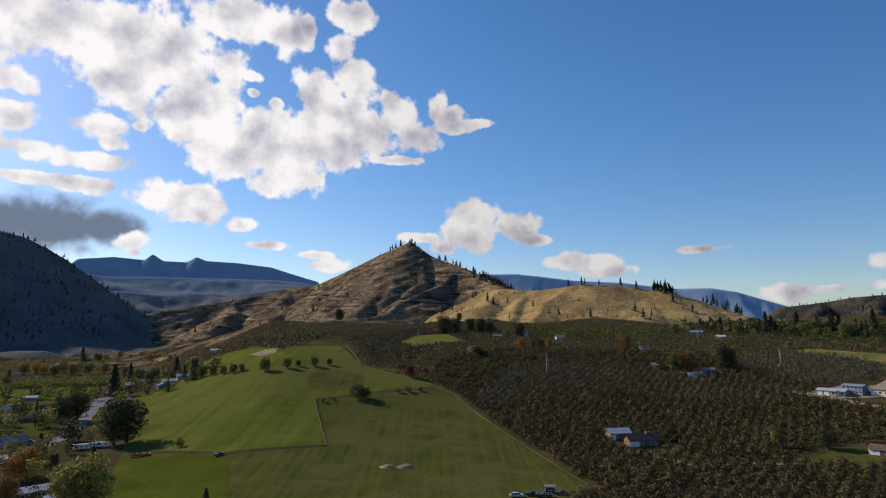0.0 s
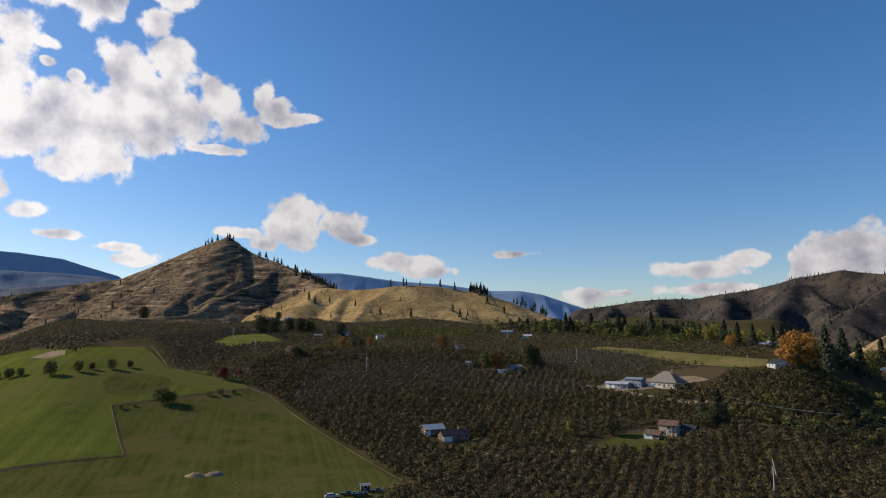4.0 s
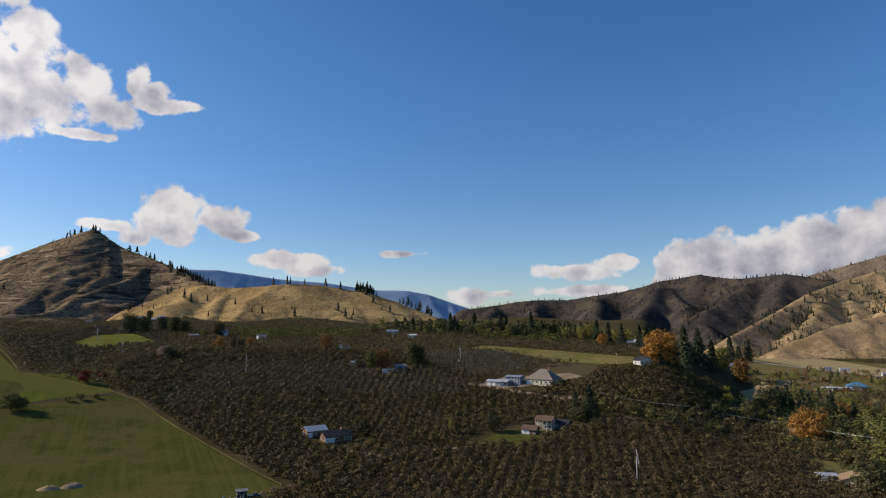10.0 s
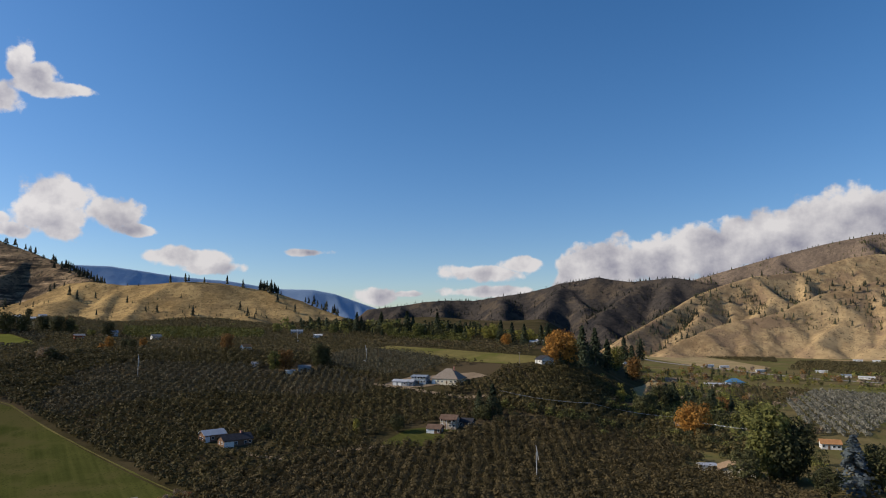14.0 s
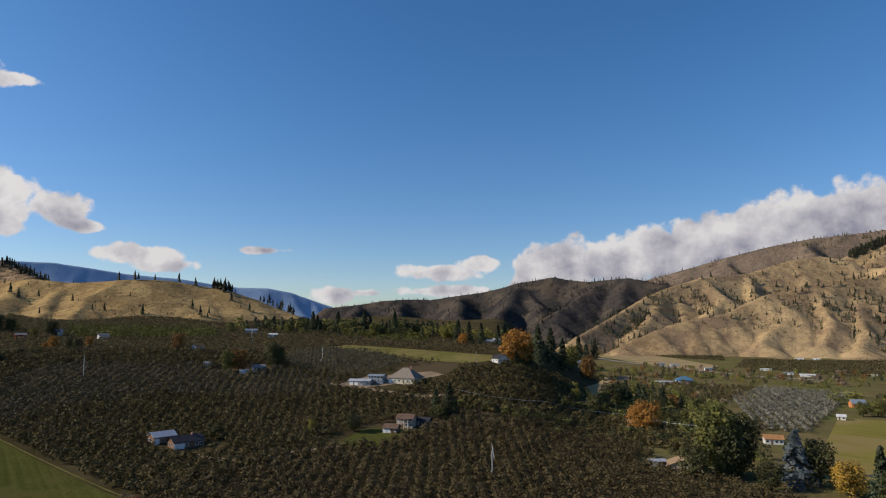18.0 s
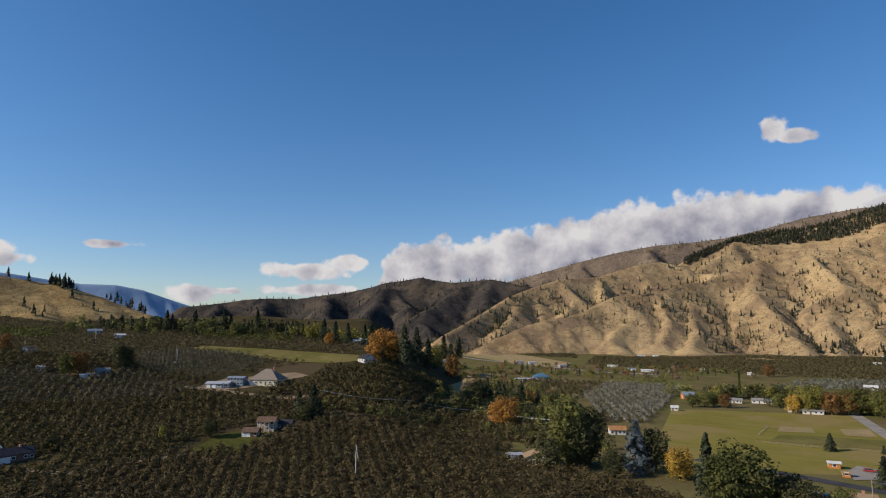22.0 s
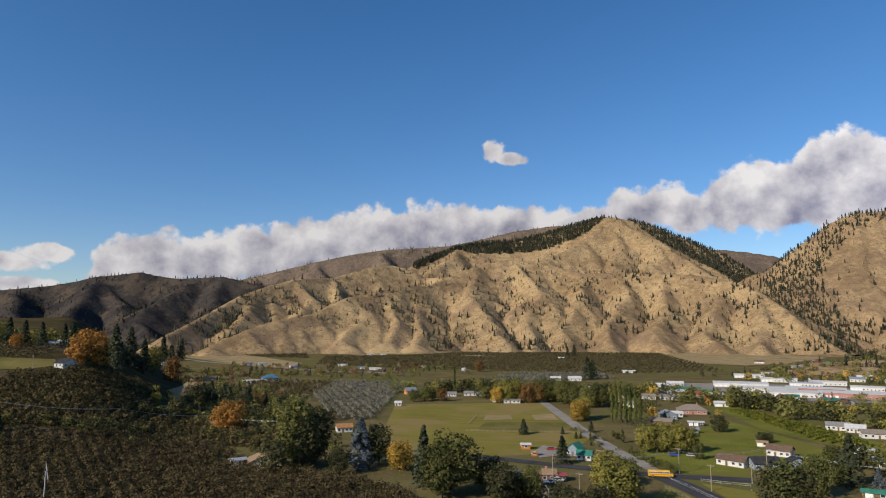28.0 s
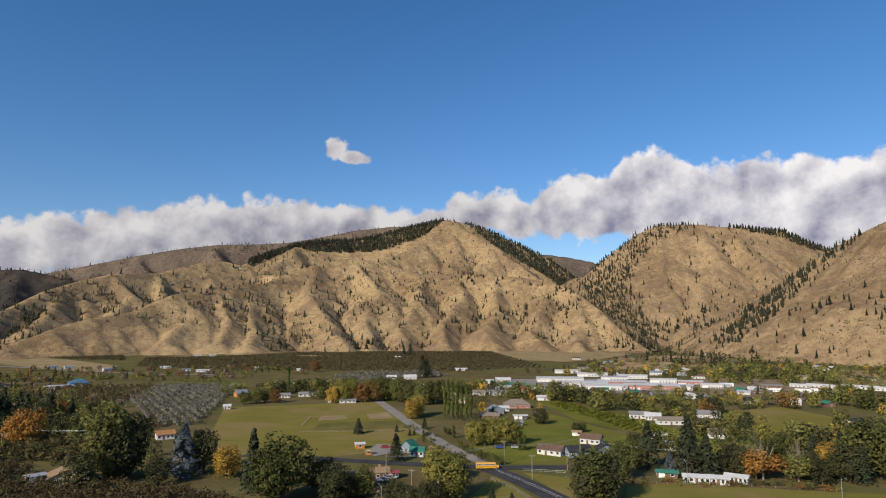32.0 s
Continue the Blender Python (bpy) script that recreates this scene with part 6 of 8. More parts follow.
for a in [(-172.8, 272.8, 12.8), (-173.2, 264.7, 10), (-511.6, 1117.8, 17.4), (-420.5, 990.5, 10.3), (-653.2, 1393.5, 12.1), (-1228.7, 2791.1, 31.7), (-1160.5, 2700.9, 28.3)]:
    tree("round", "orange", *a, 1.1)
tree("round", "rust", -153.2, 231.5, 10, 1.2)
for a in [(-570.8, 903.6, 17.2), (-558.3, 903.8, 15.6), (-547.8, 928.8, 17.7), (-666.4, 1270.6, 15.4), (-717.3, 1428.9, 17.4), (-544.3, 968.4, 15.9)]:
    tree("round", "yellow", *a, 1.1)
for a in [(-572.9, 880.3, 16.7), (-518, 859.7, 16.3), (-506.3, 882.3, 16.8), (-498.4, 905.7, 15.7), (-487.8, 930.7, 14.5), (-657.4, 1225, 19.1), (-1343.2, 2427.5, 33.9), (-1324.4, 2432.1, 31.8), (-416.2, 844.1, 14.6), (-352.7, 749.1, 14.2), (-314.8, 690.6, 12.5), (-484.5, 717.1, 11.1), (-327.7, 732.3, 12.6)]:
    tree("round", "olive", *a, 1.2)
for a in [(-130.6, 325.1, 5.5)]:
    tree("bush", "rust", *a, 0.75)
for a in [(-52.8, 399.9, 9.6), (-48.4, 401.4, 7.2)]:
    tree("round", "green", *a, 1.3)
for a in [(-28.3, 413.6, 4.2), (-22.3, 415, 5), (-15.1, 417.4, 3.9), (-72.7, 391, 3.3), (-66.6, 395.2, 2.4)]:
    tree("bush", "olive", *a, 0.9)
tree("conifer", "needle", -82.6, 229.9, 5.7, 1.6)
for a in [(-12.9, 464.8, 3.2), (-19, 475.3, 2.5), (-31.1, 482.2, 2.1)]:
    tree("bush", "red", *a, 1.2)

# ---- trees on the orchard slope ----
for a in [(190.4, 438.1, 18.6), (193.8, 437.1, 16.7), (-219.3, 1349.7, 32.1)]:
    tree("tall", "dark", *a, 1.0)
tree("round", "olive", 158.9, 440.2, 15.2, 1.0)
tree("round", "rust", 165.7, 438.8, 15.9, 1.1)
tree("round", "rust", 151, 532.8, 13.9, 1.0)
for a in [(69.8, 573.6, 10), (94.4, 569.5, 8.9), (62.8, 556.7, 6.8)]:
    tree("round", "orange", *a, 1.0)
for a in [(27.7, 513.3, 10.3), (44.9, 530.7, 6), (81.2, 572.1, 8), (84.8, 562.4, 8.8)]:
    tree("round", "dark", *a, 1.2)
tree("tall", "gold_green", 150.3, 297, 7.8, 0.8)
for a in [(221.7, 275.6, 18.6), (218.5, 283.4, 14.6), (228.3, 278.3, 9.1)]:
    tree("conifer", "needle", *a, 1.25)
for a in [(168.9, 287.5, 9.3), (216.8, 276.2, 8.9), (109.1, 313.9, 7), (229.2, 265.4, 4.4), (217.5, 263, 4.9)]:
    tree("round", "dark", *a, 1.2)
for a in [(339.6, 333.8, 22.6), (387.9, 365.8, 33.3), (461.3, 418.8, 35.5), (480.3, 421, 31.9), (396.1, 422.7, 18.4), (375, 453.3, 22.5), (379.2, 442.6, 20.7), (379.8, 426.8, 19.7), (393.1, 411.1, 21), (327.7, 330.2, 13.8), (347.3, 335.8, 20.4), (603.5, 492.3, 40.3), (1000.4, 794.7, 42), (973.2, 811.4, 46.2)]:
    tree("conifer", "needle", *a, 1.15)
for a in [(335.5, 335.2, 26.6), (327.8, 335.2, 21.1), (363.1, 431.3, 11.7)]:
    tree("round", "orange", *a, 1.1)
for a in [(709.9, 610.2, 37.2), (386.5, 486.6, 15.1), (392.2, 482.6, 17.3)]:
    tree("round", "gold_green", *a, 1.0)
tree("tall", "rust", 600.7, 487.7, 27.9, 1.1)
for a in [(309.6, 664.4, 16.1), (322.3, 639.3, 23.2), (326.8, 637.1, 18.8), (338.2, 612.3, 24.5), (361.2, 596.1, 25.5), (366.6, 592.2, 19.4), (380.4, 565.4, 24.7)]:
    tree("conifer", "needle", *a, 1.2)
for a in [(242.4, 670, 11.2), (257, 664.5, 9.4), (337.4, 597.2, 14.4), (351.2, 557.6, 14.8), (292.5, 636.5, 11)]:
    tree("round", "olive", *a, 1.3)

# ---- trees of the eastern valley ----
tree("tall", "olive", 258.2, 140.5, 30.4, 0.8)
tree("tall", "green", 254.3, 142.3, 26, 1.0)
tree("tall", "dark", 261.5, 135.4, 25.2, 0.9)
tree("tall", "dark", 254.9, 137, 21.6, 1.1)
tree("conifer", "blue_needle", 262.1, 113.9, 21.3, 1.6)
tree("round", "dark", 270.3, 108.7, 18.3, 1.0)
tree("willow", "yellow", 263.1, 96.2, 12.3, 1.3)
tree("conifer", "needle", 238.1, 77.5, 23.1, 1.0)
tree("round", "green", 229.4, 63.7, 22.7, 1.15)
tree("round", "green", 224.3, 66.3, 19.8, 1.0)
tree("round", "dark", 240.3, 51.8, 12.6, 1.4)
tree("round", "olive", 246, 37.7, 8.9, 1.1)
tree("willow", "gold_green", 256.9, 10.4, 13.3, 1.35)
tree("willow", "gold_green", 230.8, 5.2, 16.3, 1.2)
tree("conifer", "needle", 293.3, 30.8, 12.4, 1.6)
tree("round", "orange", 326.8, 222.7, 19.1, 1.1)
tree("round", "orange", 323.7, 227.2, 16.4, 1.0)
for a in [(240, 143.4, 14.5), (247.4, 116.6, 11.3), (352.6, 280.9, 14.5), (409.7, 309.6, 19.3), (387.5, 257.3, 15.9), (290.2, 166.7, 12.7), (350.1, 173.9, 11.5), (384.7, 298.5, 13.2)]:
    tree("round", "dark", *a, 1.15)
for a in [(427.3, 310.3, 19.9), (411.7, 267.3, 17.6), (437.4, 324.6, 16.7), (424.1, 260.9, 12.7)]:
    tree("conifer", "needle", *a, 1.3)
tree("round", "gold_green", 356.7, 301.8, 9.5, 1.1)
for a in [(435.8, 269.7, 9.6), (445.7, 282.3, 9.9)]:
    tree("round", "rust", *a, 1.2)
for a in [(426.1, 13, 22.5), (423.6, 10.3, 25.7), (421.2, 7.3, 25.1), (418.7, 4.4, 24.6), (416.2, 1.5, 25.2), (414.2, -1.4, 24.3), (414.1, -4.3, 23.6), (551.1, 150.8, 28.1)]:
    tree("poplar", "poplar", *a, 0.68)
for a in [(331.6, -5.4, 13.4), (331.9, -10.5, 14.5), (331.8, -15.7, 15.1), (332, -21.1, 14.8), (335.2, -25.1, 13)]:
    tree("round", "gold_green", *a, 1.05)
for a in [(509.5, 104, 13.7), (435.8, 31.5, 14.1), (424.9, 34.4, 13)]:
    tree("round", "yellow", *a, 1.05)
for a in [(517.3, 92.7, 20.8), (515.2, 95.9, 18.3), (436.7, 32.3, 15.1)]:
    tree("round", "gold_green", *a, 1.1)
for a in [(516.1, 81.9, 16.4), (509.6, 149.7, 10.9), (858, 199.7, 15.8), (521.9, 73.6, 17.2)]:
    tree("round", "rust", *a, 1.1)
for a in [(522.7, 71.7, 18.9), (526.5, 66.1, 19.7), (520.4, 52.9, 20), (507.5, 45.3, 17.4), (534.7, 65.6, 17.5), (504.4, 24, 18.7)]:
    tree("round", "green", *a, 1.1)
for a in [(504.8, 163.5, 12.3), (499.7, 170.9, 10.5), (515.9, 160.1, 10.7), (534.3, 118.3, 11.4), (499.4, 32.1, 15), (518.3, 28, 15.1)]:
    tree("round", "olive", *a, 1.2)
for a in [(766.6, 48.9, 25.6), (769.9, 43.9, 23.2), (1350.5, 112.8, 25.4), (1346.3, 126.2, 20.8)]:
    tree("conifer", "needle", *a, 1.4)
for a in [(366.8, 59.9, 8.7), (372.7, 38.8, 4.5), (360.3, 30.2, 3.8), (362, 27.9, 3.2), (366.4, 59.6, 8.7), (384.6, 23.6, 6.7)]:
    tree("conifer", "needle", *a, 1.6)
tree("tall", "olive", 229.1, -44.4, 18.9, 1.3)
tree("tall", "dark", 227.6, -41.3, 16.3, 1.2)
tree("tall", "dark", 227.8, -48.4, 17.3, 1.15)
tree("willow", "olive", 262.2, -61.7, 15.6, 0.95)
tree("conifer", "needle", 282.7, -78.4, 19.8, 1.25)
tree("conifer", "needle", 272.7, -92.1, 24.5, 1.2)
tree("conifer", "needle", 270.9, -98.7, 15.7, 1.7)
tree("conifer", "blue_needle", 274.5, -84.9, 8.6, 1.7)
tree("bare", "orange", 262.3, -117.2, 17.3, 1.5)
tree("bare", "orange", 264.2, -115.4, 13.1, 1.4)
tree("bare", "olive", 260.7, -130.1, 17, 1.2)
tree("tall", "yellow", 279.2, -151.9, 12.4, 1.1)
for a in [(285, -135, 15.3), (279.1, -128.4, 13.8), (319.8, -81.7, 9.3), (282.4, -73.8, 9.4), (265.6, -159.4, 24.1), (265.7, -165, 23), (265.1, -147.1, 10.9), (323.9, -191.4, 12.1), (339.2, -209.1, 11.8)]:
    tree("round", "green", *a, 1.1)
for a in [(273.3, -109.7, 12.4), (268.9, -113.5, 12.2), (264.7, -135.9, 10.9), (260.5, -149.9, 15), (253.9, -135.5, 10.8)]:
    tree("round", "dark", *a, 1.2)
for a in [(291.1, -152.3, 13.2), (285.7, -161.2, 15.3), (256.5, -152.7, 14.7), (371.1, -154.8, 9.9), (367.5, -157.9, 9.2)]:
    tree("conifer", "needle", *a, 1.5)
for a in [(404.4, -47.1, 10.2), (371.4, -63.2, 6.2), (375.3, -67.4, 5.7)]:
    tree("round", "dark", *a, 1.3)
for a in [(320.6, -29.4, 7.5), (320.3, -26.7, 7), (353.9, 5.8, 7.2), (341.6, 21.4, 6.2)]:
    tree("poplar", "green", *a, 2.2)
for a in [(301, -6.2, 5), (298.4, -7.9, 5), (294.8, -9.8, 4.9), (291.6, -11.7, 4.9), (288, -13.5, 5), (286.9, -15.5, 4.8), (316.9, -0.2, 4.8), (311.3, -2.4, 4.7), (328, 2.6, 4.4), (365, 9.8, 5.5)]:
    tree("bush", "green", *a, 0.8)
for a in [(223.4, -9.2, 6.2), (221, -15.7, 5.1)]:
    tree("conifer", "needle", *a, 1.7)
for a in [(222.9, 23.2, 8.3), (219.7, 19.1, 7.6), (233, 40.4, 8.7), (225.9, 44.9, 13.2), (220, 14.4, 6.9), (220.2, 11.6, 9.1)]:
    tree("round", "dark", *a, 1.3)
tree("round", "olive", 233.3, 35.6, 10.1, 1.1)


WOODS = {}


def belt(shape_colours, line, count, low, high, spread, wide=1.2):
    """Trees set unevenly along a line, gathered by colour into woods."""
    pts = np.array(dense_line(line, 2.0))
    for k in range(count):
        x, y = pts[RNG.integers(len(pts))] + RNG.normal(0, spread, 2)
        shape, colour = shape_colours[RNG.integers(len(shape_colours))]
        h = RNG.uniform(low, high) * (0.65 if math.hypot(x, y) > 650 else 1.0)
        WOODS.setdefault((shape, colour), []).append((x, y, float(ground_z(x, y)), h, wide, RNG.uniform(0, 6.3)))


def woods():
    """One mesh of all belt trees of one kind."""
    for (shape, colour), rows in WOODS.items():
        proto = next((PROTO[k] for k in PROTO if k[:2] == (shape, colour)), None)
        if proto is None:
            proto = build_tree(shape, colour)
            x, y, z, h, wide, turn = rows.pop()
            proto.matrix_basis = pose(x, y, z, 0, 0, math.degrees(turn)) @ Matrix.Diagonal((h / 10 * wide, h / 10 * wide, h / 10, 1))
        if not rows:
            continue
        crown = next(o.data for o in proto.children if o.data.materials[0] == LEAF[colour])
        vc = np.empty(len(crown.vertices) * 3, np.float32)
        crown.vertices.foreach_get("co", vc)
        vc = vc.reshape(-1, 4, 3)
        stem = np.array([(-0.25, 0, 0), (0.25, 0, 0), (0.12, 0, 4), (-0.12, 0, 4), (0, -0.25, 0), (0, 0.25, 0), (0, 0.12, 4), (0, -0.12, 4)])
        out = []
        for x, y, z, h, wide, turn in rows:
            q = vc[RNG.permutation(len(vc))[: 60 if math.hypot(x, y) > 700 else 180 if h * wide > 9 else 96]]
            mid = q.mean(1, keepdims=True)
            v = np.concatenate([(mid + (q - mid) * (2.4 if len(vc) > 2000 else 1.9) * (1.5 if len(q) == 60 else 1.0)).reshape(-1, 3), stem])
            c, s = math.cos(turn), math.sin(turn)
            k = h / 10
            out.append(np.stack([(v[:, 0] * c - v[:, 1] * s) * k * wide + x, (v[:, 0] * s + v[:, 1] * c) * k * wide + y, v[:, 2] * k + z], 1))
        v = np.concatenate(out)
        tagged(raw("woodland", v, np.arange(len(v)).reshape(-1, 4), LEAF[colour]), f"belt of {WORDS[colour]} trees across the valley", "trees", kind="stuff")


MIX = [("round", "green"), ("round", "olive"), ("round", "gold_green"), ("round", "dark")]
belt(MIX, [(548.2, -78), (509.3, -92.1), (482.5, -107.8), (458.5, -123.1)], 34, 9, 15, 6)
belt(MIX + [("round", "rust")], [(458.5, -123.1), (442.8, -144.1), (473.6, -194.5), (494.9, -245.1)], 34, 7, 13, 7)
belt(MIX, [(560.7, 202), (577.2, 176.3), (599.4, 142.2), (602, 104.7)], 30, 9, 14, 6)
belt(MIX + [("round", "yellow")], [(779.7, -148.5), (818.2, -198.2), (821.3, -269.5), (754.4, -311.7), (791.6, -407.8)], 46, 9, 18, 16)
belt(MIX + [("conifer", "needle")], [(830.9, -57.4), (853.1, -103.5), (854.9, -140.8), (978.2, -254.3), (1140.3, -355.6)], 30, 9, 16, 14)
belt([("round", "olive"), ("round", "green"), ("poplar", "poplar")], [(532.9, -300.1), (496.9, -296.1), (478, -303.8), (457.8, -310.6)], 20, 10, 16, 8)
belt(MIX, [(725.3, 579), (649.2, 447.9), (703.8, 432.9), (710.2, 355.6), (715.6, 284.8)], 36, 6, 11, 7)
belt(MIX + [("conifer", "needle")], [(505.1, 381.8), (483, 320.9), (456.9, 264.9), (382.1, 212.8)], 20, 6, 11, 6)
belt([("conifer", "needle"), ("round", "dark")], [(1140.3, -355.6), (919.5, -333.5), (865, -357.8)], 26, 9, 16, 18)
belt([("conifer", "needle"), ("round", "gold_green")], [(982.3, 805.9), (1291.5, 992.7), (1621.9, 1168.7)], 14, 10, 16, 9)
belt([("round", "olive"), ("round", "rust"), ("round", "yellow")], [(-697.1, 1069.4), (-712.1, 1223), (-733.9, 1431.8), (-544.7, 1281.3)], 26, 6, 10, 9)
belt([("round", "olive"), ("round", "dark")], [(-548.5, 780.7), (-489.9, 819.3), (-440.1, 861.8)], 22, 6, 11, 6)
belt(MIX, [(360.8, -116.9), (353, -144.1), (322.3, -147.5), (284.1, -115.4)], 16, 6, 10, 6)
belt([("conifer", "needle"), ("round", "dark"), ("conifer", "needle"), ("round", "olive")], [(281.6, 674.6), (316.1, 642.4), (339.8, 595.3), (381.9, 542.5)], 70, 7, 15, 9)
belt([("conifer", "needle"), ("round", "dark"), ("round", "gold_green")], [(385.9, 519.8), (399.5, 485.7), (402.9, 444.4), (453, 441.7)], 34, 8, 15, 8)
belt([("round", "dark"), ("bush", "olive"), ("conifer", "needle")], [(-49.9, 836), (26.7, 967.1), (94.8, 830.6), (191.7, 852.2), (279.3, 783.2)], 34, 5, 9, 14)
belt(MIX + [("round", "orange"), ("conifer", "needle")], [(520.5, -4.1), (546.4, -37.5), (574.2, -69.3), (623.3, -32.1)], 40, 5, 10, 10)
belt(MIX + [("conifer", "needle")], [(319.9, -87.2), (304.7, -100.9), (284, -112.9), (276.3, -125.9)], 26, 6, 12, 7)
belt(MIX, [(322.7, -158.5), (338.7, -189.1), (339.3, -212), (325, -219)], 26, 8, 14, 10)
belt(MIX + [("round", "orange")], [(539.3, 123.4), (567.3, 89.9), (550.7, 58.2), (519.3, 27.6)], 26, 6, 11, 6)
belt([("bush", "olive"), ("round", "dark"), ("bush", "brown")], [(248.8, 56.1), (242.8, 37.9), (234.1, 20.3), (231.3, 4.2)], 24, 2.5, 6, 5)
belt([("round", "dark"), ("round", "olive"), ("bush", "green")], [(310.6, 198.6), (307, 171), (286.8, 144.1), (259.6, 117)], 26, 4, 8, 7)
belt([("bush", "green"), ("bush", "olive")], [(416.9, 43.9), (343.3, 18.2), (291.4, -2.2)], 16, 2, 3.5, 5)

belt([("bush", "dark"), ("bush", "olive"), ("bush", "rust")], [(257.3, -57.7), (256.2, -78), (252.5, -89.5), (254.1, -109.2), (247.3, -136.9)], 60, 1.5, 3, 1.5)
belt([("round", "dark"), ("round", "olive"), ("bush", "green"), ("conifer", "needle")], [(306.4, 271), (348.6, 277.7), (350.8, 250.9), (354.5, 218.1)], 34, 4, 8, 6)
belt([("round", "dark"), ("round", "olive"), ("round", "gold_green")], [(323.4, 291.2), (417.4, 344.8), (463.4, 350.3), (520.4, 358.9)], 26, 4, 9, 6)
belt([("round", "olive"), ("round", "gold_green"), ("bush", "olive")], [(776.6, 620), (713.6, 492.3), (733.2, 424.9), (721.4, 338.2), (703.9, 273.3)], 50, 4, 8, 8)
belt([("round", "dark"), ("round", "olive")], [(212, 279.9), (230.1, 273.4), (242.7, 260.3), (262.6, 246.9)], 18, 4, 7, 4)
belt(MIX + [("conifer", "needle")], [(369.8, -113.6), (359.5, -128.6), (391, -156.7), (402.7, -178.4)], 20, 5, 10, 6)
belt([("bush", "olive"), ("bush", "brown"), ("round", "rust"), ("round", "olive")], [(1134.1, -236.3), (1262.9, -372.4), (984.1, -365.6), (846.6, -393.4)], 50, 5, 10, 22)
belt([("bush", "dark"), ("round", "dark"), ("bush", "olive")], [(263.6, 232.8), (289.5, 222.4), (278.4, 184.8)], 26, 3, 6, 5)
belt([("bush", "red"), ("bush", "rust")], [(-32.8, 482.1), (-20.4, 478.7), (-11.1, 458.3)], 12, 1.5, 2.6, 1.2)
belt([("bush", "rust"), ("bush", "red"), ("bush", "brown")], [(49.6, 244), (56.9, 247.2), (60, 241.6)], 10, 1.8, 3, 1.5)


def free_spot(x, y, room=0.0):
    return all((x - bx) ** 2 + (y - by) ** 2 > (r + room) ** 2 for bx, by, r in BLOCKED)


def spots(outline, count, room, patch=0.0):
    """Places spread at random inside an outline, clear of roads and houses, gathered into patches."""
    xs, ys = [p[0] for p in outline], [p[1] for p in outline]
    out = []
    for _ in range(count * 12):
        x, y = RNG.uniform(min(xs), max(xs)), RNG.uniform(min(ys), max(ys))
        if within(x, y, outline) and float(fbm(np.array(x / 40.0), np.array(y / 40.0), 2, 6)) > patch and free_spot(x, y, room):
            out.append((x, y))
            if len(out) == count:
                break
    return out


def within(x, y, poly):
    odd = False
    for (x0, y0), (x1, y1) in zip(poly, poly[1:] + poly[:1]):
        if (y0 > y) != (y1 > y) and x < (x1 - x0) * (y - y0) / (y1 - y0) + x0:
            odd = not odd
    return odd


def thicket(shape_colours, outline, count, low, high, patch=0.42, wide=1.25):
    for x, y in spots(outline, count, 1.0, patch):
        shape, colour = shape_colours[RNG.integers(len(shape_colours))]
        WOODS.setdefault((shape, colour), []).append((x, y, float(ground_z(x, y)), RNG.uniform(low, high), wide, RNG.uniform(0, 6.3)))


def hamlet(outline, count, small=9.0, large=16.0):
    """Small houses of the valley town, each with its own walls and roof."""
    walls, roofs = ("white", "cream", "tan", "grey", "white", "blue_grey", "brown"), ("grey", "dark", "brown", "metal", "white", "green", "taupe", "red")
    for x, y in spots(outline, count, 7.0):
        wall, roof = walls[RNG.integers(len(walls))], roofs[RNG.integers(len(roofs))]
        w = RNG.uniform(small, large)
        house(f"small {wall.replace('_', ' ')} house with a {roof} roof among trees", x, y, RNG.choice([32, 122, 80, 10]) + RNG.normal(0, 6), w, w * RNG.uniform(0.55, 0.75), 3.2, RNG.uniform(1.6, 2.6), wall, roof, windows=2)


TOWN = MIX + MIX + [("round", "olive"), ("round", "olive"), ("round", "green"), ("conifer", "needle"), ("round", "yellow"), ("bush", "olive")]
FAR_TOWN = [(813.3, -98.6), (973.5, -160.5), (1215.2, -295.4), (1266.3, -438.7), (990.3, -494.4), (970.3, -621.8), (798.9, -559.2), (587.2, -374.4), (699.2, -371.5), (785.9, -284.6), (748, -168.2)]
MID_TOWN = [(619.2, 65.5), (656.2, 11.9), (646.7, -44.6), (565.8, -82.9), (467.8, -56.3), (427.3, -29.2), (393.8, -9.9), (459.6, -3.6), (543.4, 28.9)]
EAST_TOWN = [(450, -119.7), (492.2, -181.4), (408.5, -160.4), (371.6, -161.3), (338.1, -171.9), (377.2, -217.4), (436.4, -244.9), (497.8, -316.6), (444.1, -308.5), (281.6, -193.7), (275.1, -157.3), (278.2, -131.5), (305.2, -121.6), (335.6, -117.1)]
WEST_TOWN = [(-437.2, 594.7), (-396.3, 628), (-360.5, 652.1), (-376.4, 791.7), (-285.4, 717.8), (-195.6, 581.3), (-199.5, 504), (-273.9, 578.3), (-214.7, 451.6), (-169.6, 339.8), (-140.1, 275.1), (-123.1, 224.5), (-158.7, 220.8)]
WEST_FAR = [(-1094.9, 1477.6), (-774.9, 1220.5), (-758.2, 1430.3), (-577.9, 1359), (-244.4, 689.4), (-285.4, 717.8), (-376.4, 791.7), (-455, 861.4), (-557.7, 880.5), (-602.5, 816.5)]
hamlet(FAR_TOWN, 34)
hamlet(MID_TOWN, 7, 11, 17)
hamlet(EAST_TOWN, 6, 12, 18)
hamlet(WEST_TOWN, 4, 11, 17)
thicket(TOWN, FAR_TOWN, 560, 4, 8.5, 0.34)
thicket(TOWN, MID_TOWN, 90, 5, 11)
thicket(TOWN, EAST_TOWN, 64, 5, 11, 0.42, 1.0)
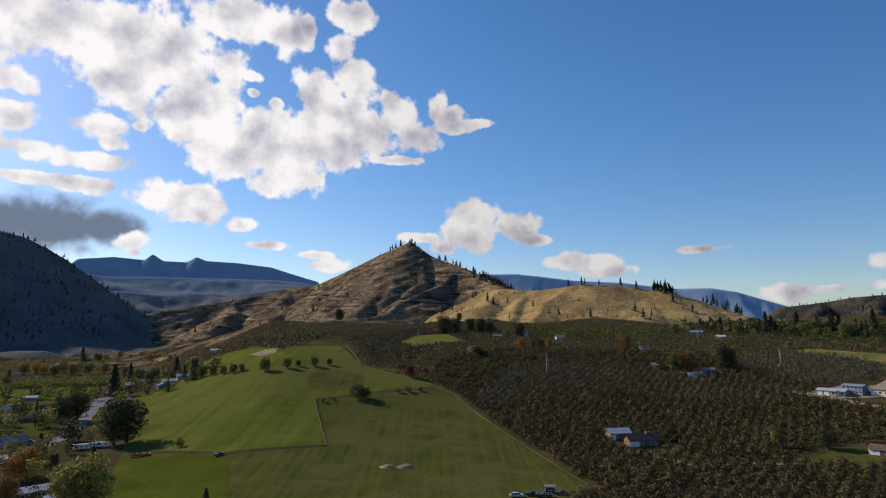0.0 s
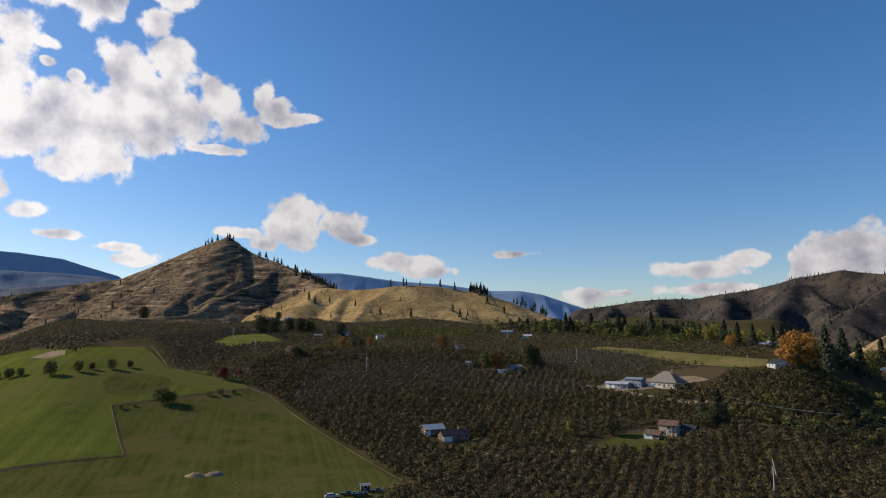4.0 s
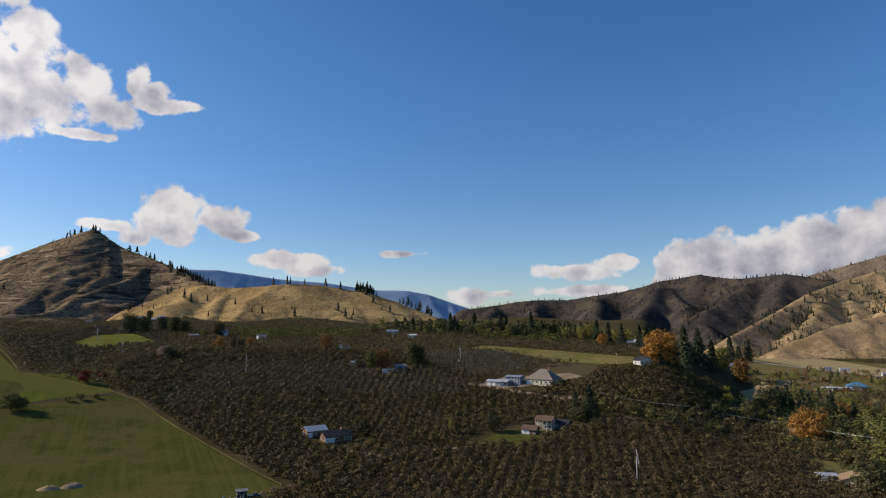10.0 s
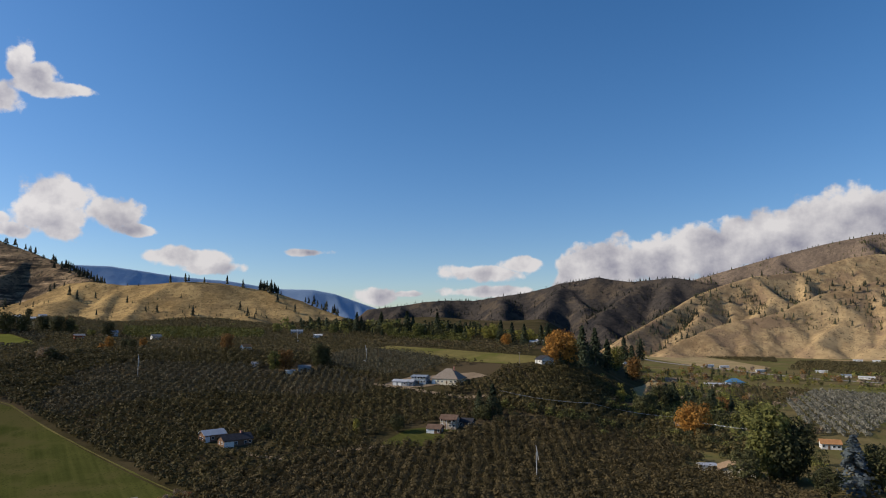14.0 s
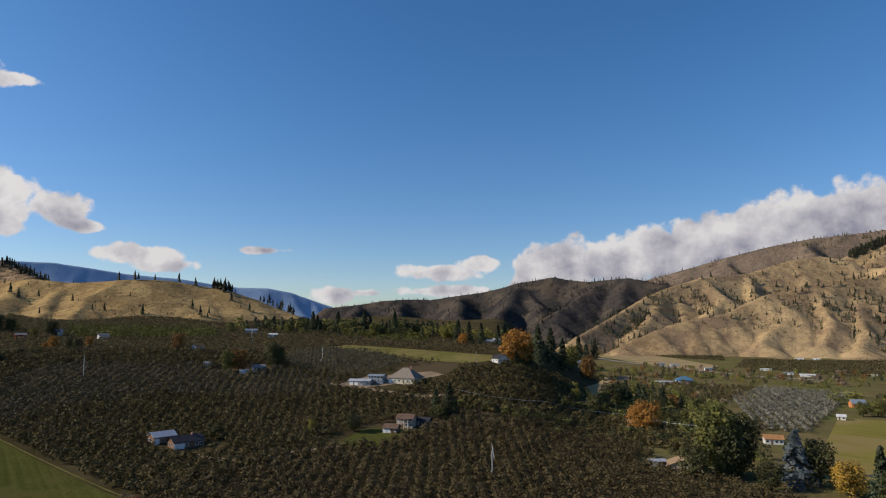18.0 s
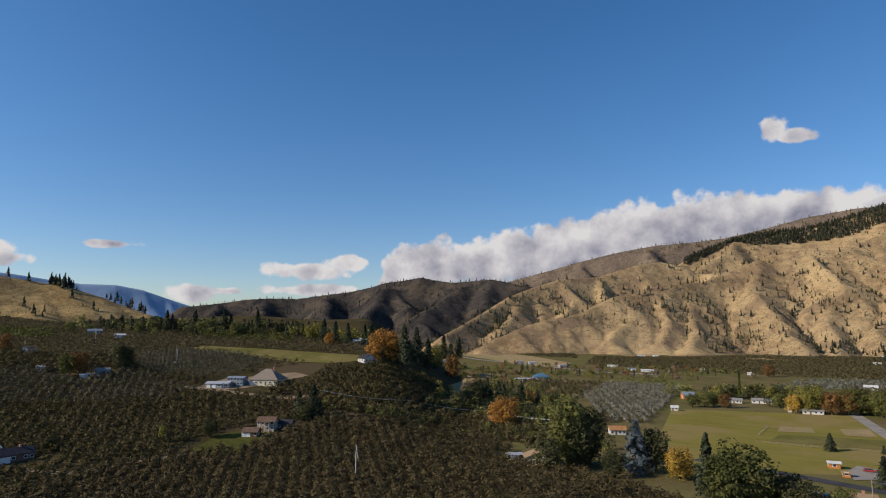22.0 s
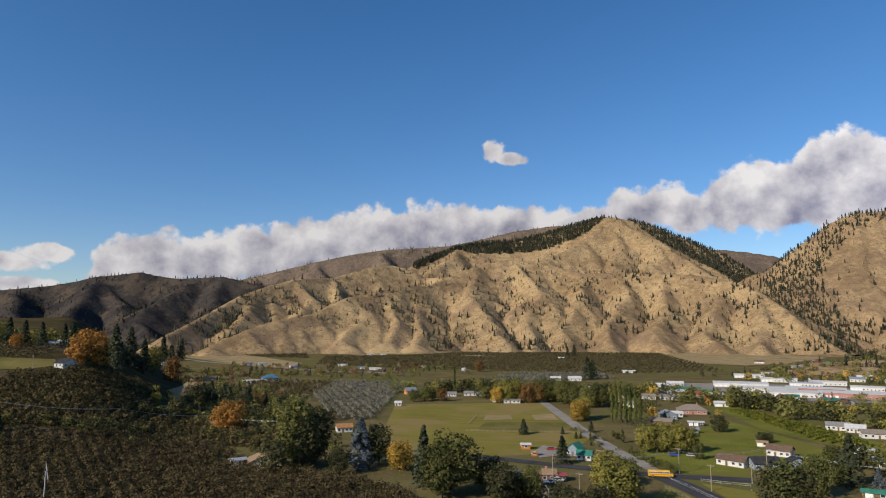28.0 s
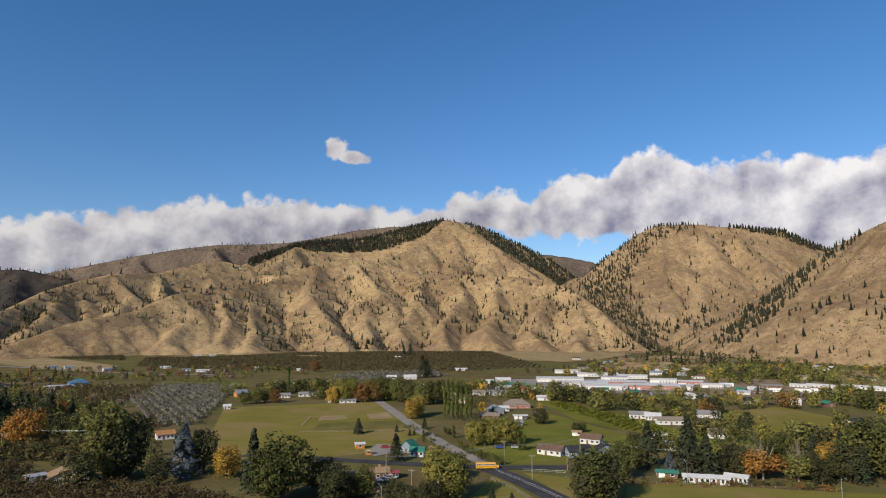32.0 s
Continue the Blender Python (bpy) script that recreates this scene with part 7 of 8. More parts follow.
thicket([("round", "dark"), ("round", "olive"), ("round", "green"), ("round", "dark"), ("conifer", "needle"), ("round", "gold_green")], WEST_TOWN, 150, 6, 13, 0.3)
thicket([("round", "dark"), ("round", "olive"), ("round", "gold_green"), ("round", "rust")], WEST_FAR, 150, 5, 11, 0.36)
MILL_TOWN = [(571.7, -14.5), (623.6, -42.9), (661.4, -102.9), (628.6, -151.9), (611.3, -246.8), (583.8, -299.7), (638.1, -370.9), (564, -359.4), (496.2, -279.1), (499.8, -196.9), (510.5, -122.9), (557.1, -86.5), (537.9, -36.9)]
hamlet(MILL_TOWN, 16, 10, 18)
thicket(TOWN, MILL_TOWN, 190, 4, 8.5, 0.36)
thicket([("bush", "olive"), ("round", "rust"), ("round", "olive"), ("bush", "brown"), ("conifer", "needle")], [(766.9, 634.3), (901.9, 599.3), (892.2, 446.6), (961.7, 292.5), (817.4, 193), (734, 257), (743.8, 372.5), (687.8, 457)], 200, 4, 9, 0.36)
thicket([("conifer", "needle"), ("round", "dark"), ("round", "olive")], [(1101.3, -286.5), (1616, -491.1), (2108.5, -768.5), (1795.2, -746.2), (1232.7, -616.3), (964.9, -514.2), (828.4, -412.9), (865, -357.8), (982.1, -322.8)], 220, 8, 15, 0.3)
GROVE = [("round", "dark"), ("round", "olive"), ("round", "green"), ("conifer", "needle"), ("round", "dark"), ("bush", "olive")]
belt([("round", "dark"), ("round", "dark"), ("round", "olive")], [(234.2, 286.5), (250.9, 253.2), (271.7, 243.0), (300.1, 242.0), (309.0, 224.6), (307.1, 208.1), (291.6, 177.8)], 60, 4.5, 6.5, 1.6)
thicket(GROVE, [(412.4, 337.7), (508.8, 381.6), (534.7, 335.9), (395.1, 215.3), (327.8, 189.2), (346.4, 242.8), (349.7, 276.9)], 130, 5, 11, 0.3)
belt([("conifer", "needle")], [(416.4, 307.3), (439.4, 317.4), (435.9, 305.0), (418.4, 272.9)], 14, 11, 17, 5)
thicket([("bush", "olive"), ("round", "rust"), ("round", "dark"), ("bush", "brown"), ("round", "olive"), ("conifer", "needle")], [(627.4, 504.4), (761.2, 570.1), (616.5, 298.6), (502.4, 243.9), (459.1, 299.2), (502.7, 390.5)], 190, 3, 7, 0.3)
belt([("conifer", "needle"), ("conifer", "needle"), ("round", "rust")], [(1101.5, 982.4), (1093.0, 908.9), (1344.1, 1050.7), (1500, 1130)], 70, 16, 26, 16)
thicket([("round", "dark"), ("bush", "olive"), ("round", "olive"), ("bush", "brown")], [(501.7, 398.2), (401.0, 278.1), (361.3, 212.1), (306.1, 159.1), (346.6, 154.7), (461.6, 228.4), (575.5, 356.6)], 110, 4, 7, 0.3)
thicket([("round", "green"), ("round", "olive"), ("poplar", "poplar"), ("round", "dark"), ("round", "gold_green")], [(794.8, -249.2), (932.1, -353.9), (882.2, -441.6), (808.0, -460.5), (651.2, -370.1), (671.2, -300.5), (700, -250)], 150, 8, 14, 0.3)
belt([("conifer", "needle"), ("conifer", "needle"), ("round", "dark"), ("round", "olive")], [(284.5, 713.4), (326.0, 659.9), (369.4, 608.1), (404.3, 563.5), (418.1, 517.1)], 150, 13, 25, 9)
belt([("round", "olive"), ("round", "rust"), ("bush", "dark"), ("conifer", "needle")], [at(3, 1020), at(9, 1000), at(15, 985), at(21, 950)], 80, 5, 9, 9)
belt([("bush", "brown"), ("bush", "olive"), ("bush", "dark")], [at(112, 1050), at(117, 1080), at(122, 1100)], 120, 4, 8, 70)
woods()
# ---- junk and parked things along the meadow's near edge ----
for k, args in enumerate(((26.2, 238.2, 1.7), (32, 240.1, -3.6), (43, 241, -0.1))):
    car("old dusty vehicle parked along the meadow's edge", *args, ("silver", "dark", "dark")[k], ("sedan", "pickup", "pickup")[k])
trailer("old dark flatbed trailer at the meadow's edge", 36.2, 237.9, -3.7, 6.0, 1.2, "dark")
shed("small dark box shed at the meadow's edge", 39.4, 244.8, -4.1, 4.0, 3.0, 2.4, 0.5, "dark", "grey", doors=0)
house("small white house below the pointed hill", -52, 1034.2, 12.9, 11, 8, 3.4, 2.0, "white", "grey", windows=2)
for args, r, n in (((13.7, 1105.3, -0.7), "white", 13), ((18.8, 1012.3, 8.9), "grey", 14), ((43.8, 1079, 17.7), "metal", 12), ((31, 1050, -1.7), "white", 10), ((-6.1, 744, 0.5), "brown", 12)):
    house("pale house in the trees at the foot of the hill", *args, n, 8, 3.4, 2.0, "white", r, windows=2)
for a in [(0.2, 721, 21), (14.2, 718.3, 18.6), (31.5, 735.3, 16.6), (41.7, 714.8, 17.4), (52.1, 713.6, 13.7), (78.9, 659.2, 15.1), (-48.3, 1629.1, 27.9), (27.6, 1096, 13.3)]:
    tree("tall", "dark", *a, 1.3)
for a in [(-108.5, 862.7, 5.8), (-95.9, 862.2, 4.3), (66.8, 672.2, 7), (56.6, 731.8, 8.3)]:
    tree("round", "gold_green", *a, 1.6)
tree("round", "brown", 24.9, 519, 9.8, 1.6)
utility_pole(-28.1, 691.4, 9.0, 20)



# ---- orchards ----
TURF = {
    "autumn": leafy("autumn_orchard_leaves", (0.045, 0.036, 0.016), (0.15, 0.113, 0.052), per_object=0.3, gain=1.0, varied=0.2),
    # Dark leaf tones here include cloud shade over the slope.
    "deep": leafy("deep_orchard_leaves", (0.037, 0.032, 0.013), (0.135, 0.107, 0.042), per_object=0.3, gain=1.0, varied=0.2),
    "grey": leafy("grey_orchard_leaves", (0.1, 0.098, 0.075), (0.25, 0.235, 0.185), per_object=0.3, gain=1.0, varied=0.3),
    "plain": leafy("brown_orchard_leaves", (0.05, 0.044, 0.02), (0.135, 0.108, 0.05), per_object=0.3, gain=1.0, varied=0.14),
    "moss": leafy("mossy_green_orchard_leaves", (0.046, 0.05, 0.014), (0.135, 0.132, 0.034), per_object=0.3, gain=1.0, varied=0.14),
    "sage": leafy("grey_green_orchard_leaves", (0.06, 0.058, 0.038), (0.15, 0.135, 0.085), per_object=0.3, gain=1.0, varied=0.3),
    "dusk": leafy("grey_brown_orchard_leaves", (0.042, 0.038, 0.022), (0.118, 0.1, 0.058), per_object=0.3, gain=1.0, varied=0.14),
    "vine": leafy("yellow_green_row_leaves", (0.07, 0.085, 0.012), (0.2, 0.2, 0.03), per_object=0.3, gain=1.0, varied=0.3),
}


def fruit_crown(quads, size, wide=1.0):
    """A fruit tree's crown one metre high: leaf clumps in a rough open vase."""
    d = RNG.normal(size=(quads, 3))
    d /= np.linalg.norm(d, axis=1)[:, None]
    c = d * RNG.uniform(0.5, 1.0, (quads, 1)) * (0.46 * wide, 0.46 * wide, 0.4) + (0, 0, 0.58)
    lobes = RNG.uniform(-0.16, 0.16, (5, 3))
    c = c + lobes[RNG.integers(0, 5, quads)]
    return leaf_quads(c, size, d * 0.75 + (0, 0, 0.5), 0.24)


def inside(x, y, poly):
    hit = np.zeros(x.shape, bool)
    for (x0, y0), (x1, y1) in zip(poly, poly[1:] + poly[:1]):
        cross = (y0 > y) != (y1 > y)
        hit ^= cross & (x < (x1 - x0) * (y - y0) / ((y1 - y0) or 1e-9) + x0)
    return hit


CLEAR = [(85.1, 318.6, 9), (91.8, 306, 13), (101, 303.1, 9), (195.4, 278.5, 9), (181.9, 272.1, 9), (203.5, 274.6, 9), (170.1, 278.3, 15), (233.4, 357.1, 24), (247.5, 353.8, 22), (263.7, 347.7, 16), (214.8, 360.8, 11),
         (323.2, 341.8, 11), (180.9, 441, 10), (167.1, 431.8, 8), (160.1, 443.6, 10), (167.6, 536.2, 10), (257.8, 651.9, 15), (262.6, 607.6, 10), (55.7, 656.6, 10), (83, 666.3, 14), (113.3, 638.5, 12), (257.6, 154.8, 15), (256.1, 166.8, 12),
         (177.3, 281.8, 12), (159.3, 276.4, 11), (270.6, 153.9, 14)]
GAPS = [[(-43, 604.9), (-29.3, 697.4), (3.9, 711.5), (23.3, 624), (-24.3, 568.3)], [(262.2, 488.9), (285.8, 501), (308.2, 446.2), (332.4, 361.5), (316.5, 341.2), (298.3, 351.9), (284.2, 383.6), (280.2, 437)], [(474.5, 387.5), (654.4, 504.6), (576.9, 430), (459.4, 346.4), (411, 328.2)], [(152.2, 275), (174.3, 287.9), (186.4, 285.2), (194.1, 270.6), (168.9, 258.4), (154.7, 265.8)]]
LANES = [[(202.1, 377.3), (214.4, 354.5), (230.3, 315.1), (250.4, 302.3)], [(91.2, 294.2), (103.2, 275.9), (124.6, 275.6), (151.1, 270.3)], [(330.3, 545.2), (367.9, 532.2), (348.7, 465.8)], [(-87.7, 580.2), (-60.9, 483.5), (-33.5, 457.7), (-5.8, 428.9), (5.9, 411.5), (28.9, 345.5), (46.1, 286.8), (58, 244.8), (61.8, 221.9)]]


def orchard(label, outline, heading, row_gap, tree_gap, height, colour, quads, leaf, drop=0.04, jitter=0.35, wide=1.0, singles=0, without=()):
    """Rows of fruit trees filling an outline, clear of houses and lanes."""
    row_gap, tree_gap, height = row_gap * 1.04, tree_gap * 1.04, height * 1.12
    ox, oy = np.array([p[0] for p in outline]), np.array([p[1] for p in outline])
    c, s = math.cos(radians(heading)), math.sin(radians(heading))
    u, v = ox * s + oy * c, ox * c - oy * s
    gu, gv = np.meshgrid(np.arange(u.min(), u.max(), tree_gap), np.arange(v.min(), v.max(), row_gap))
    gu, gv = gu.ravel() + RNG.normal(0, jitter, gu.size), gv.ravel() + RNG.normal(0, jitter, gv.size)
    x, y = gu * s + gv * c, gu * c - gv * s
    keep = inside(x, y, outline) & (RNG.random(x.size) > drop)
    for cx, cy, r in CLEAR:
        keep &= np.hypot(x - cx, y - cy) > r
    for gap in [*GAPS, *without]:
        keep &= ~inside(x, y, gap)
    for line in LANES:
        for px, py in dense_line(line, 4.0):
            keep &= np.hypot(x - px, y - py) > 2.6
    x, y = x[keep], y[keep]
    order = np.argsort(np.hypot(x - 132, y - 192))
    x, y = x[order], y[order]
    h = height * RNG.uniform(0.75, 1.2, x.size)
    turn = RNG.uniform(0, 2 * math.pi, x.size)
    z = ground_z(x, y)
    kinds = [fruit_crown(quads, leaf, wide) for _ in range(6)]
    if singles:
        trunk_me = shared("fruit_trunk", lambda bm: [limb(bm, (0, 0, -0.1), (0, 0, 0.35), 0.035, 0.028, 5), limb(bm, (0, 0, 0.3), (0.2, 0.1, 0.7), 0.02, 0.008, 4), limb(bm, (0, 0, 0.3), (-0.2, -0.08, 0.7), 0.02, 0.008, 4)])
        if not trunk_me.materials:
            trunk_me.materials.append(BARK)
        crowns = []
        for k, (cv, cf) in enumerate(kinds):
            ob = raw("crown", cv, cf, TURF[colour])
            crowns.append(ob.data)
            bpy.data.objects.remove(ob)
        for k in range(min(singles, x.size)):
            root = new("fruit_tree")
            root.matrix_basis = pose(x[k], y[k], z[k], 0, 0, math.degrees(turn[k])) @ Matrix.Diagonal((h[k], h[k], h[k], 1))
            new("trunk", trunk_me).parent = root
            new("crown", crowns[k % 6]).parent = root
            tagged(root, "low bushy fruit tree turning brown in an orchard row", "fruit tree", group="fruit trees of the near orchard")
        x, y, z, h, turn = x[singles:], y[singles:], z[singles:], h[singles:], turn[singles:]
    verts = []
    pick = np.arange(x.size) % 6
    for k, (cv, cf) in enumerate(kinds):
        m = pick == k
        ct, st = np.cos(turn[m])[:, None], np.sin(turn[m])[:, None]
        px = (cv[None, :, 0] * ct - cv[None, :, 1] * st) * h[m][:, None] + x[m][:, None]
        py = (cv[None, :, 0] * st + cv[None, :, 1] * ct) * h[m][:, None] + y[m][:, None]
        pz = cv[None, :, 2] * h[m][:, None] + z[m][:, None]
        verts.append(np.stack([px, py, pz], -1).reshape(-1, 3))
    verts = np.concatenate(verts)
    ob = raw("orchard", verts, np.arange(len(verts)).reshape(-1, 4), TURF[colour])
    return tagged(ob, label, "orchard", kind="stuff")


NEAR_EDGE = ([(40, 227.3), (53.4, 241.6), (70.8, 255.4), (117.5, 271.9), (149.6, 267.6), (168.9, 258.4), (194, 265.6), (220.7, 269.1), (237.7, 255), (262.1, 238.7)]
             + [(295.2, 228.4), (275.8, 190.4), (242.5, 156), (245.1, 133.6), (234.7, 101.2), (222.6, 78.4), (196.4, 61.8)] + [(166.1, 141), (114.6, 175.4), (53.9, 211.6)])
LOWER = [(252.3, 307.3), (277, 290.4), (340, 298), (369.1, 286.4), (343.5, 226), (322.6, 173), (298.9, 153.8), (282.1, 169.4), (288.3, 199.2), (278.8, 243.2), (246.6, 257.2), (235.8, 286.2)]
MAIN = [(-2.7, 428.4), (15.6, 378.9), (37.3, 307.9), (51.9, 264.1), (60.5, 234.5), (68.4, 225.4), (91.4, 254.3), (140.3, 273.7), (171, 268.1), (190.2, 277), (220.4, 279.3), (253.9, 265.3), (321.5, 277.1), (398.2, 332.8), (425, 364.8), (341.7, 329.2), (304.7, 326.6), (271, 353.7), (233.3, 409.3), (241, 459.1), (137.5, 524.5), (59.4, 553.6), (7.7, 524), (-8.3, 481.6)]
GREEN_TOP = [(111.9, 802.7), (191.7, 805.0), (240.2, 710.5), (208.9, 610.2), (142.1, 624.5), (91.3, 652.6)]
GREEN_DOME = [(338.8, 602.8), (412.5, 674.9), (460.2, 663.6), (445.3, 592.3), (355.5, 473.4), (339.3, 512.9), (322.2, 568.5)]
YOUNG = [(217.0, 478.0), (255.7, 483.6), (278.5, 440.3), (277.7, 395.2), (248.8, 376.8), (221.5, 384.8), (207.5, 403.2), (199.7, 437.6)]
GREY_TOP = [(16.5, 404.7), (40, 470), (76.9, 495.2), (189.2, 441.7), (208.0, 372.9), (182.0, 354.5), (105.1, 399.4), (51.5, 394.7), (25.9, 378.1)]
WEST_TOP = [(-99.0, 659.6), (-54.5, 732.0), (-21.6, 900), (34.4, 655.1), (-23.3, 513.5), (-54.9, 497.5)]
orchard("rows of low brownish fruit trees on the near slope", NEAR_EDGE, 38, 4.4, 3.4, 4.0, "autumn", 84, 0.095, singles=280, wide=1.15, jitter=0.55, drop=0.03)
orchard("dense dark green fruit trees covering the slope", MAIN, 30, 4.6, 3.6, 4.1, "deep", 44, 0.125, wide=1.2, jitter=0.5, drop=0.03, without=[GREY_TOP, YOUNG])
orchard("grey-brown fruit trees high on the slope", GREY_TOP, 30, 4.6, 3.4, 3.9, "dusk", 34, 0.13, wide=1.1, jitter=0.3, drop=0.03)
orchard("grey-green young trees in even rows", YOUNG, 118, 4.8, 2.6, 3.2, "sage", 24, 0.13, jitter=0.15, drop=0.03)
orchard("mossy green fruit trees below the golden hill", GREEN_TOP, 75, 5.2, 3.2, 3.6, "moss", 12, 0.22, wide=1.2, jitter=0.25)
orchard("mossy green fruit trees on a rounded rise", GREEN_DOME, 75, 5.0, 3.2, 3.8, "moss", 16, 0.19, wide=1.2, jitter=0.25)
orchard("dull green rows above the pasture", WEST_TOP, 78, 6.0, 3.0, 3.4, "dusk", 12, 0.22, jitter=0.2)
UPPER = [(-5.1, 431.9), (-32.9, 461.3), (-58.4, 483.8), (-83.7, 580.8), (-97.5, 622.8)] + [at(a, r) for a, r in ((-9.3, 654), (-17, 672), (-24, 840), (-24, 1100), (-4, 1130), (4, 1060), (16, 1032), (26, 984), (33, 840), (40, 672), (43, 564), (42, 504),
                                (38, 466), (30, 462), (24, 480), (20, 510), (10, 504), (2, 498))]
orchard("orchard rows on the upper slope below the hills", UPPER, 76, 6.0, 3.4, 3.3, "plain", 11, 0.2, jitter=0.18, wide=1.15, without=[GREEN_TOP, GREEN_DOME, YOUNG, WEST_TOP])
orchard("orchard rows below the golden hill in dark green", [at(a, r) for a, r in ((4, 1086), (14, 1038), (26, 990), (28, 1080), (16, 1116), (4, 1176))], 80, 7, 4, 4.0, "deep", 12, 0.22)
orchard("grey-leaved young fruit trees in straight rows", [(513.8, 273.3), (652.8, 309.6), (654.8, 231.3), (395.2, 163.7), (389, 182.8), (439.1, 224.9)], 58, 6.0, 3.4, 3.6, "grey", 36, 0.15, jitter=0.2)
orchard("brown orchard rows beyond the street", [(618.7, 403.3), (651.5, 312.4), (504.4, 270.5), (434.8, 244.6), (484.5, 300.9)], 58, 5.5, 3.6, 3.6, "plain", 20, 0.16)
orchard("dark brown orchard blocks on the valley plain", [(1218.7, 612.9), (1288.4, 482.1), (1531.8, 338.8), (1552.7, -60.2), (962.5, -121.4), (853.7, 19.3), (897.9, 335.8), (955, 495.3)], 100, 8, 4.2, 3.0, "plain", 6, 0.3, jitter=0.2)
orchard("bare grey orchard trees beside the plain", [(673.8, 161.6), (832.7, 154.2), (868, 41), (780, 17.8), (727.2, 83.7)], 100, 7, 4.5, 3.6, "grey", 9, 0.24)
orchard("yellow-green young rows across the long field", [(508.4, -64.8), (516.4, -80), (411.1, -112.7), (373.7, -118), (380.4, -94.4)], 128, 5.0, 1.8, 2.0, "vine", 22, 0.2, jitter=0.15)
orchard("orchard rows on the western valley floor", [(-1739.9, 2400.1), (-1693.5, 2941.8), (-572.8, 1434.5), (-187.7, 679), (-113.6, 700.8), (-134.6, 539.7), (-374.2, 960), (-857.6, 1671.9), (-880.8, 1218.9)], 5, 10, 4.5, 3.6, "dusk", 4, 0.34, jitter=0.2)
orchard("hedge-like orchard rows beside the valley lawn", [(-526.2, 731.4), (-473.2, 748.4), (-436.7, 841), (-370, 719.7), (-435.7, 689.7), (-476.1, 662.5)], 60, 5, 2.5, 3.5, "vine", 16, 0.2)
orchard("orchard rows between the knoll and the street", LOWER, 58, 5.2, 3.6, 4.4, "deep", 34, 0.15, wide=1.25, jitter=0.6)
orchard("orchard rows below the highway bank", [(1331.7, 980.9), (1615, 879.6), (1138.2, 607.3), (1174.7, 736.9)], 80, 7, 4, 3.6, "plain", 9, 0.25)


# ---- pines scattered over the hills ----
def pine_quads():
    """A small pine one metre high: ragged skirts of needles round a stem."""
    verts = []
    for k in range(3):
        z, r = 0.12 + 0.27 * k, 0.22 * (1 - k / 3.7)
        a0 = RNG.uniform(0, 6.3)
        for b in range(3):
            a, w = a0 + b * 2.09 + RNG.normal(0, 0.2), 0.95
            out, up = r * RNG.uniform(0.8, 1.25), RNG.uniform(-0.03, 0.03)
            for rad, da, dz in ((out, -w, up), (out, w, up), (out * 0.2, w * 0.8, 0.34), (out * 0.2, -w * 0.8, 0.34)):
                verts.append((rad * math.cos(a + da), rad * math.sin(a + da), z + dz))
    verts = np.array(verts)
    return verts, np.arange(len(verts)).reshape(-1, 4)


def scatter(label, which, count, low, high, seed, where, name="hillside_pines", colour="hill_pine"):
    """Small pines over one hill's surface, where its shape lets them grow."""
    x, y, z, u, n1 = HILLS[which]
    rng = np.random.default_rng(seed)
    w = where(x, y, z, u, n1) * (u < 2.6) * (z > ground_z(x, y) + 2)
    w = w.ravel() / w.sum()
    pick = rng.choice(x.size, count, p=w)
    px, py, pz = x.ravel()[pick] + rng.normal(0, 3, count), y.ravel()[pick] + rng.normal(0, 3, count), z.ravel()[pick]
    h = rng.uniform(low, high, count) * rng.choice([0.6, 1.0, 1.0, 1.25], count)
    kinds = [pine_quads() for _ in range(5)]
    verts = []
    for k in range(5):
        m = np.arange(count) % 5 == k
        v = kinds[k][0]
        verts.append(np.stack([v[None, :, 0] * h[m][:, None] + px[m][:, None], v[None, :, 1] * h[m][:, None] + py[m][:, None], v[None, :, 2] * h[m][:, None] + pz[m][:, None] - 0.5], -1).reshape(-1, 3))
    verts = np.concatenate(verts)
    return tagged(raw(name, verts, np.arange(len(verts)).reshape(-1, 4), LEAF[colour]), label, "trees", kind="stuff")


def clustered(seed, size=170.0, sharp=0.56, gully=1.5, crest=0.0):
    """Trees gather in patches, in the gullies and along the crest."""
    def weight(x, y, z, u, wet):
        n = fbm(x / size, y / size, 3, seed)
        return np.clip((n - sharp) * 5, 0.12, 1) * (1 + gully * wet) + 0.25 * gully * wet * wet + crest * np.clip(1 - u * 9, 0, 1)
    return weight


def in_view_outline(poly, over=60.0):
    """Weight one inside an outline of bearings and rises fitted to the view from the camera."""
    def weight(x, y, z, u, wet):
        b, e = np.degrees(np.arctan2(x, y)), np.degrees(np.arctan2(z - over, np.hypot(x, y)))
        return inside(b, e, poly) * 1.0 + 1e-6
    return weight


def gullies(x, y, z, u, wet):
    return wet ** 1.5 * np.clip(fbm(x / 150, y / 150, 2, 21) - 0.36, 0.02, 1) + 0.01


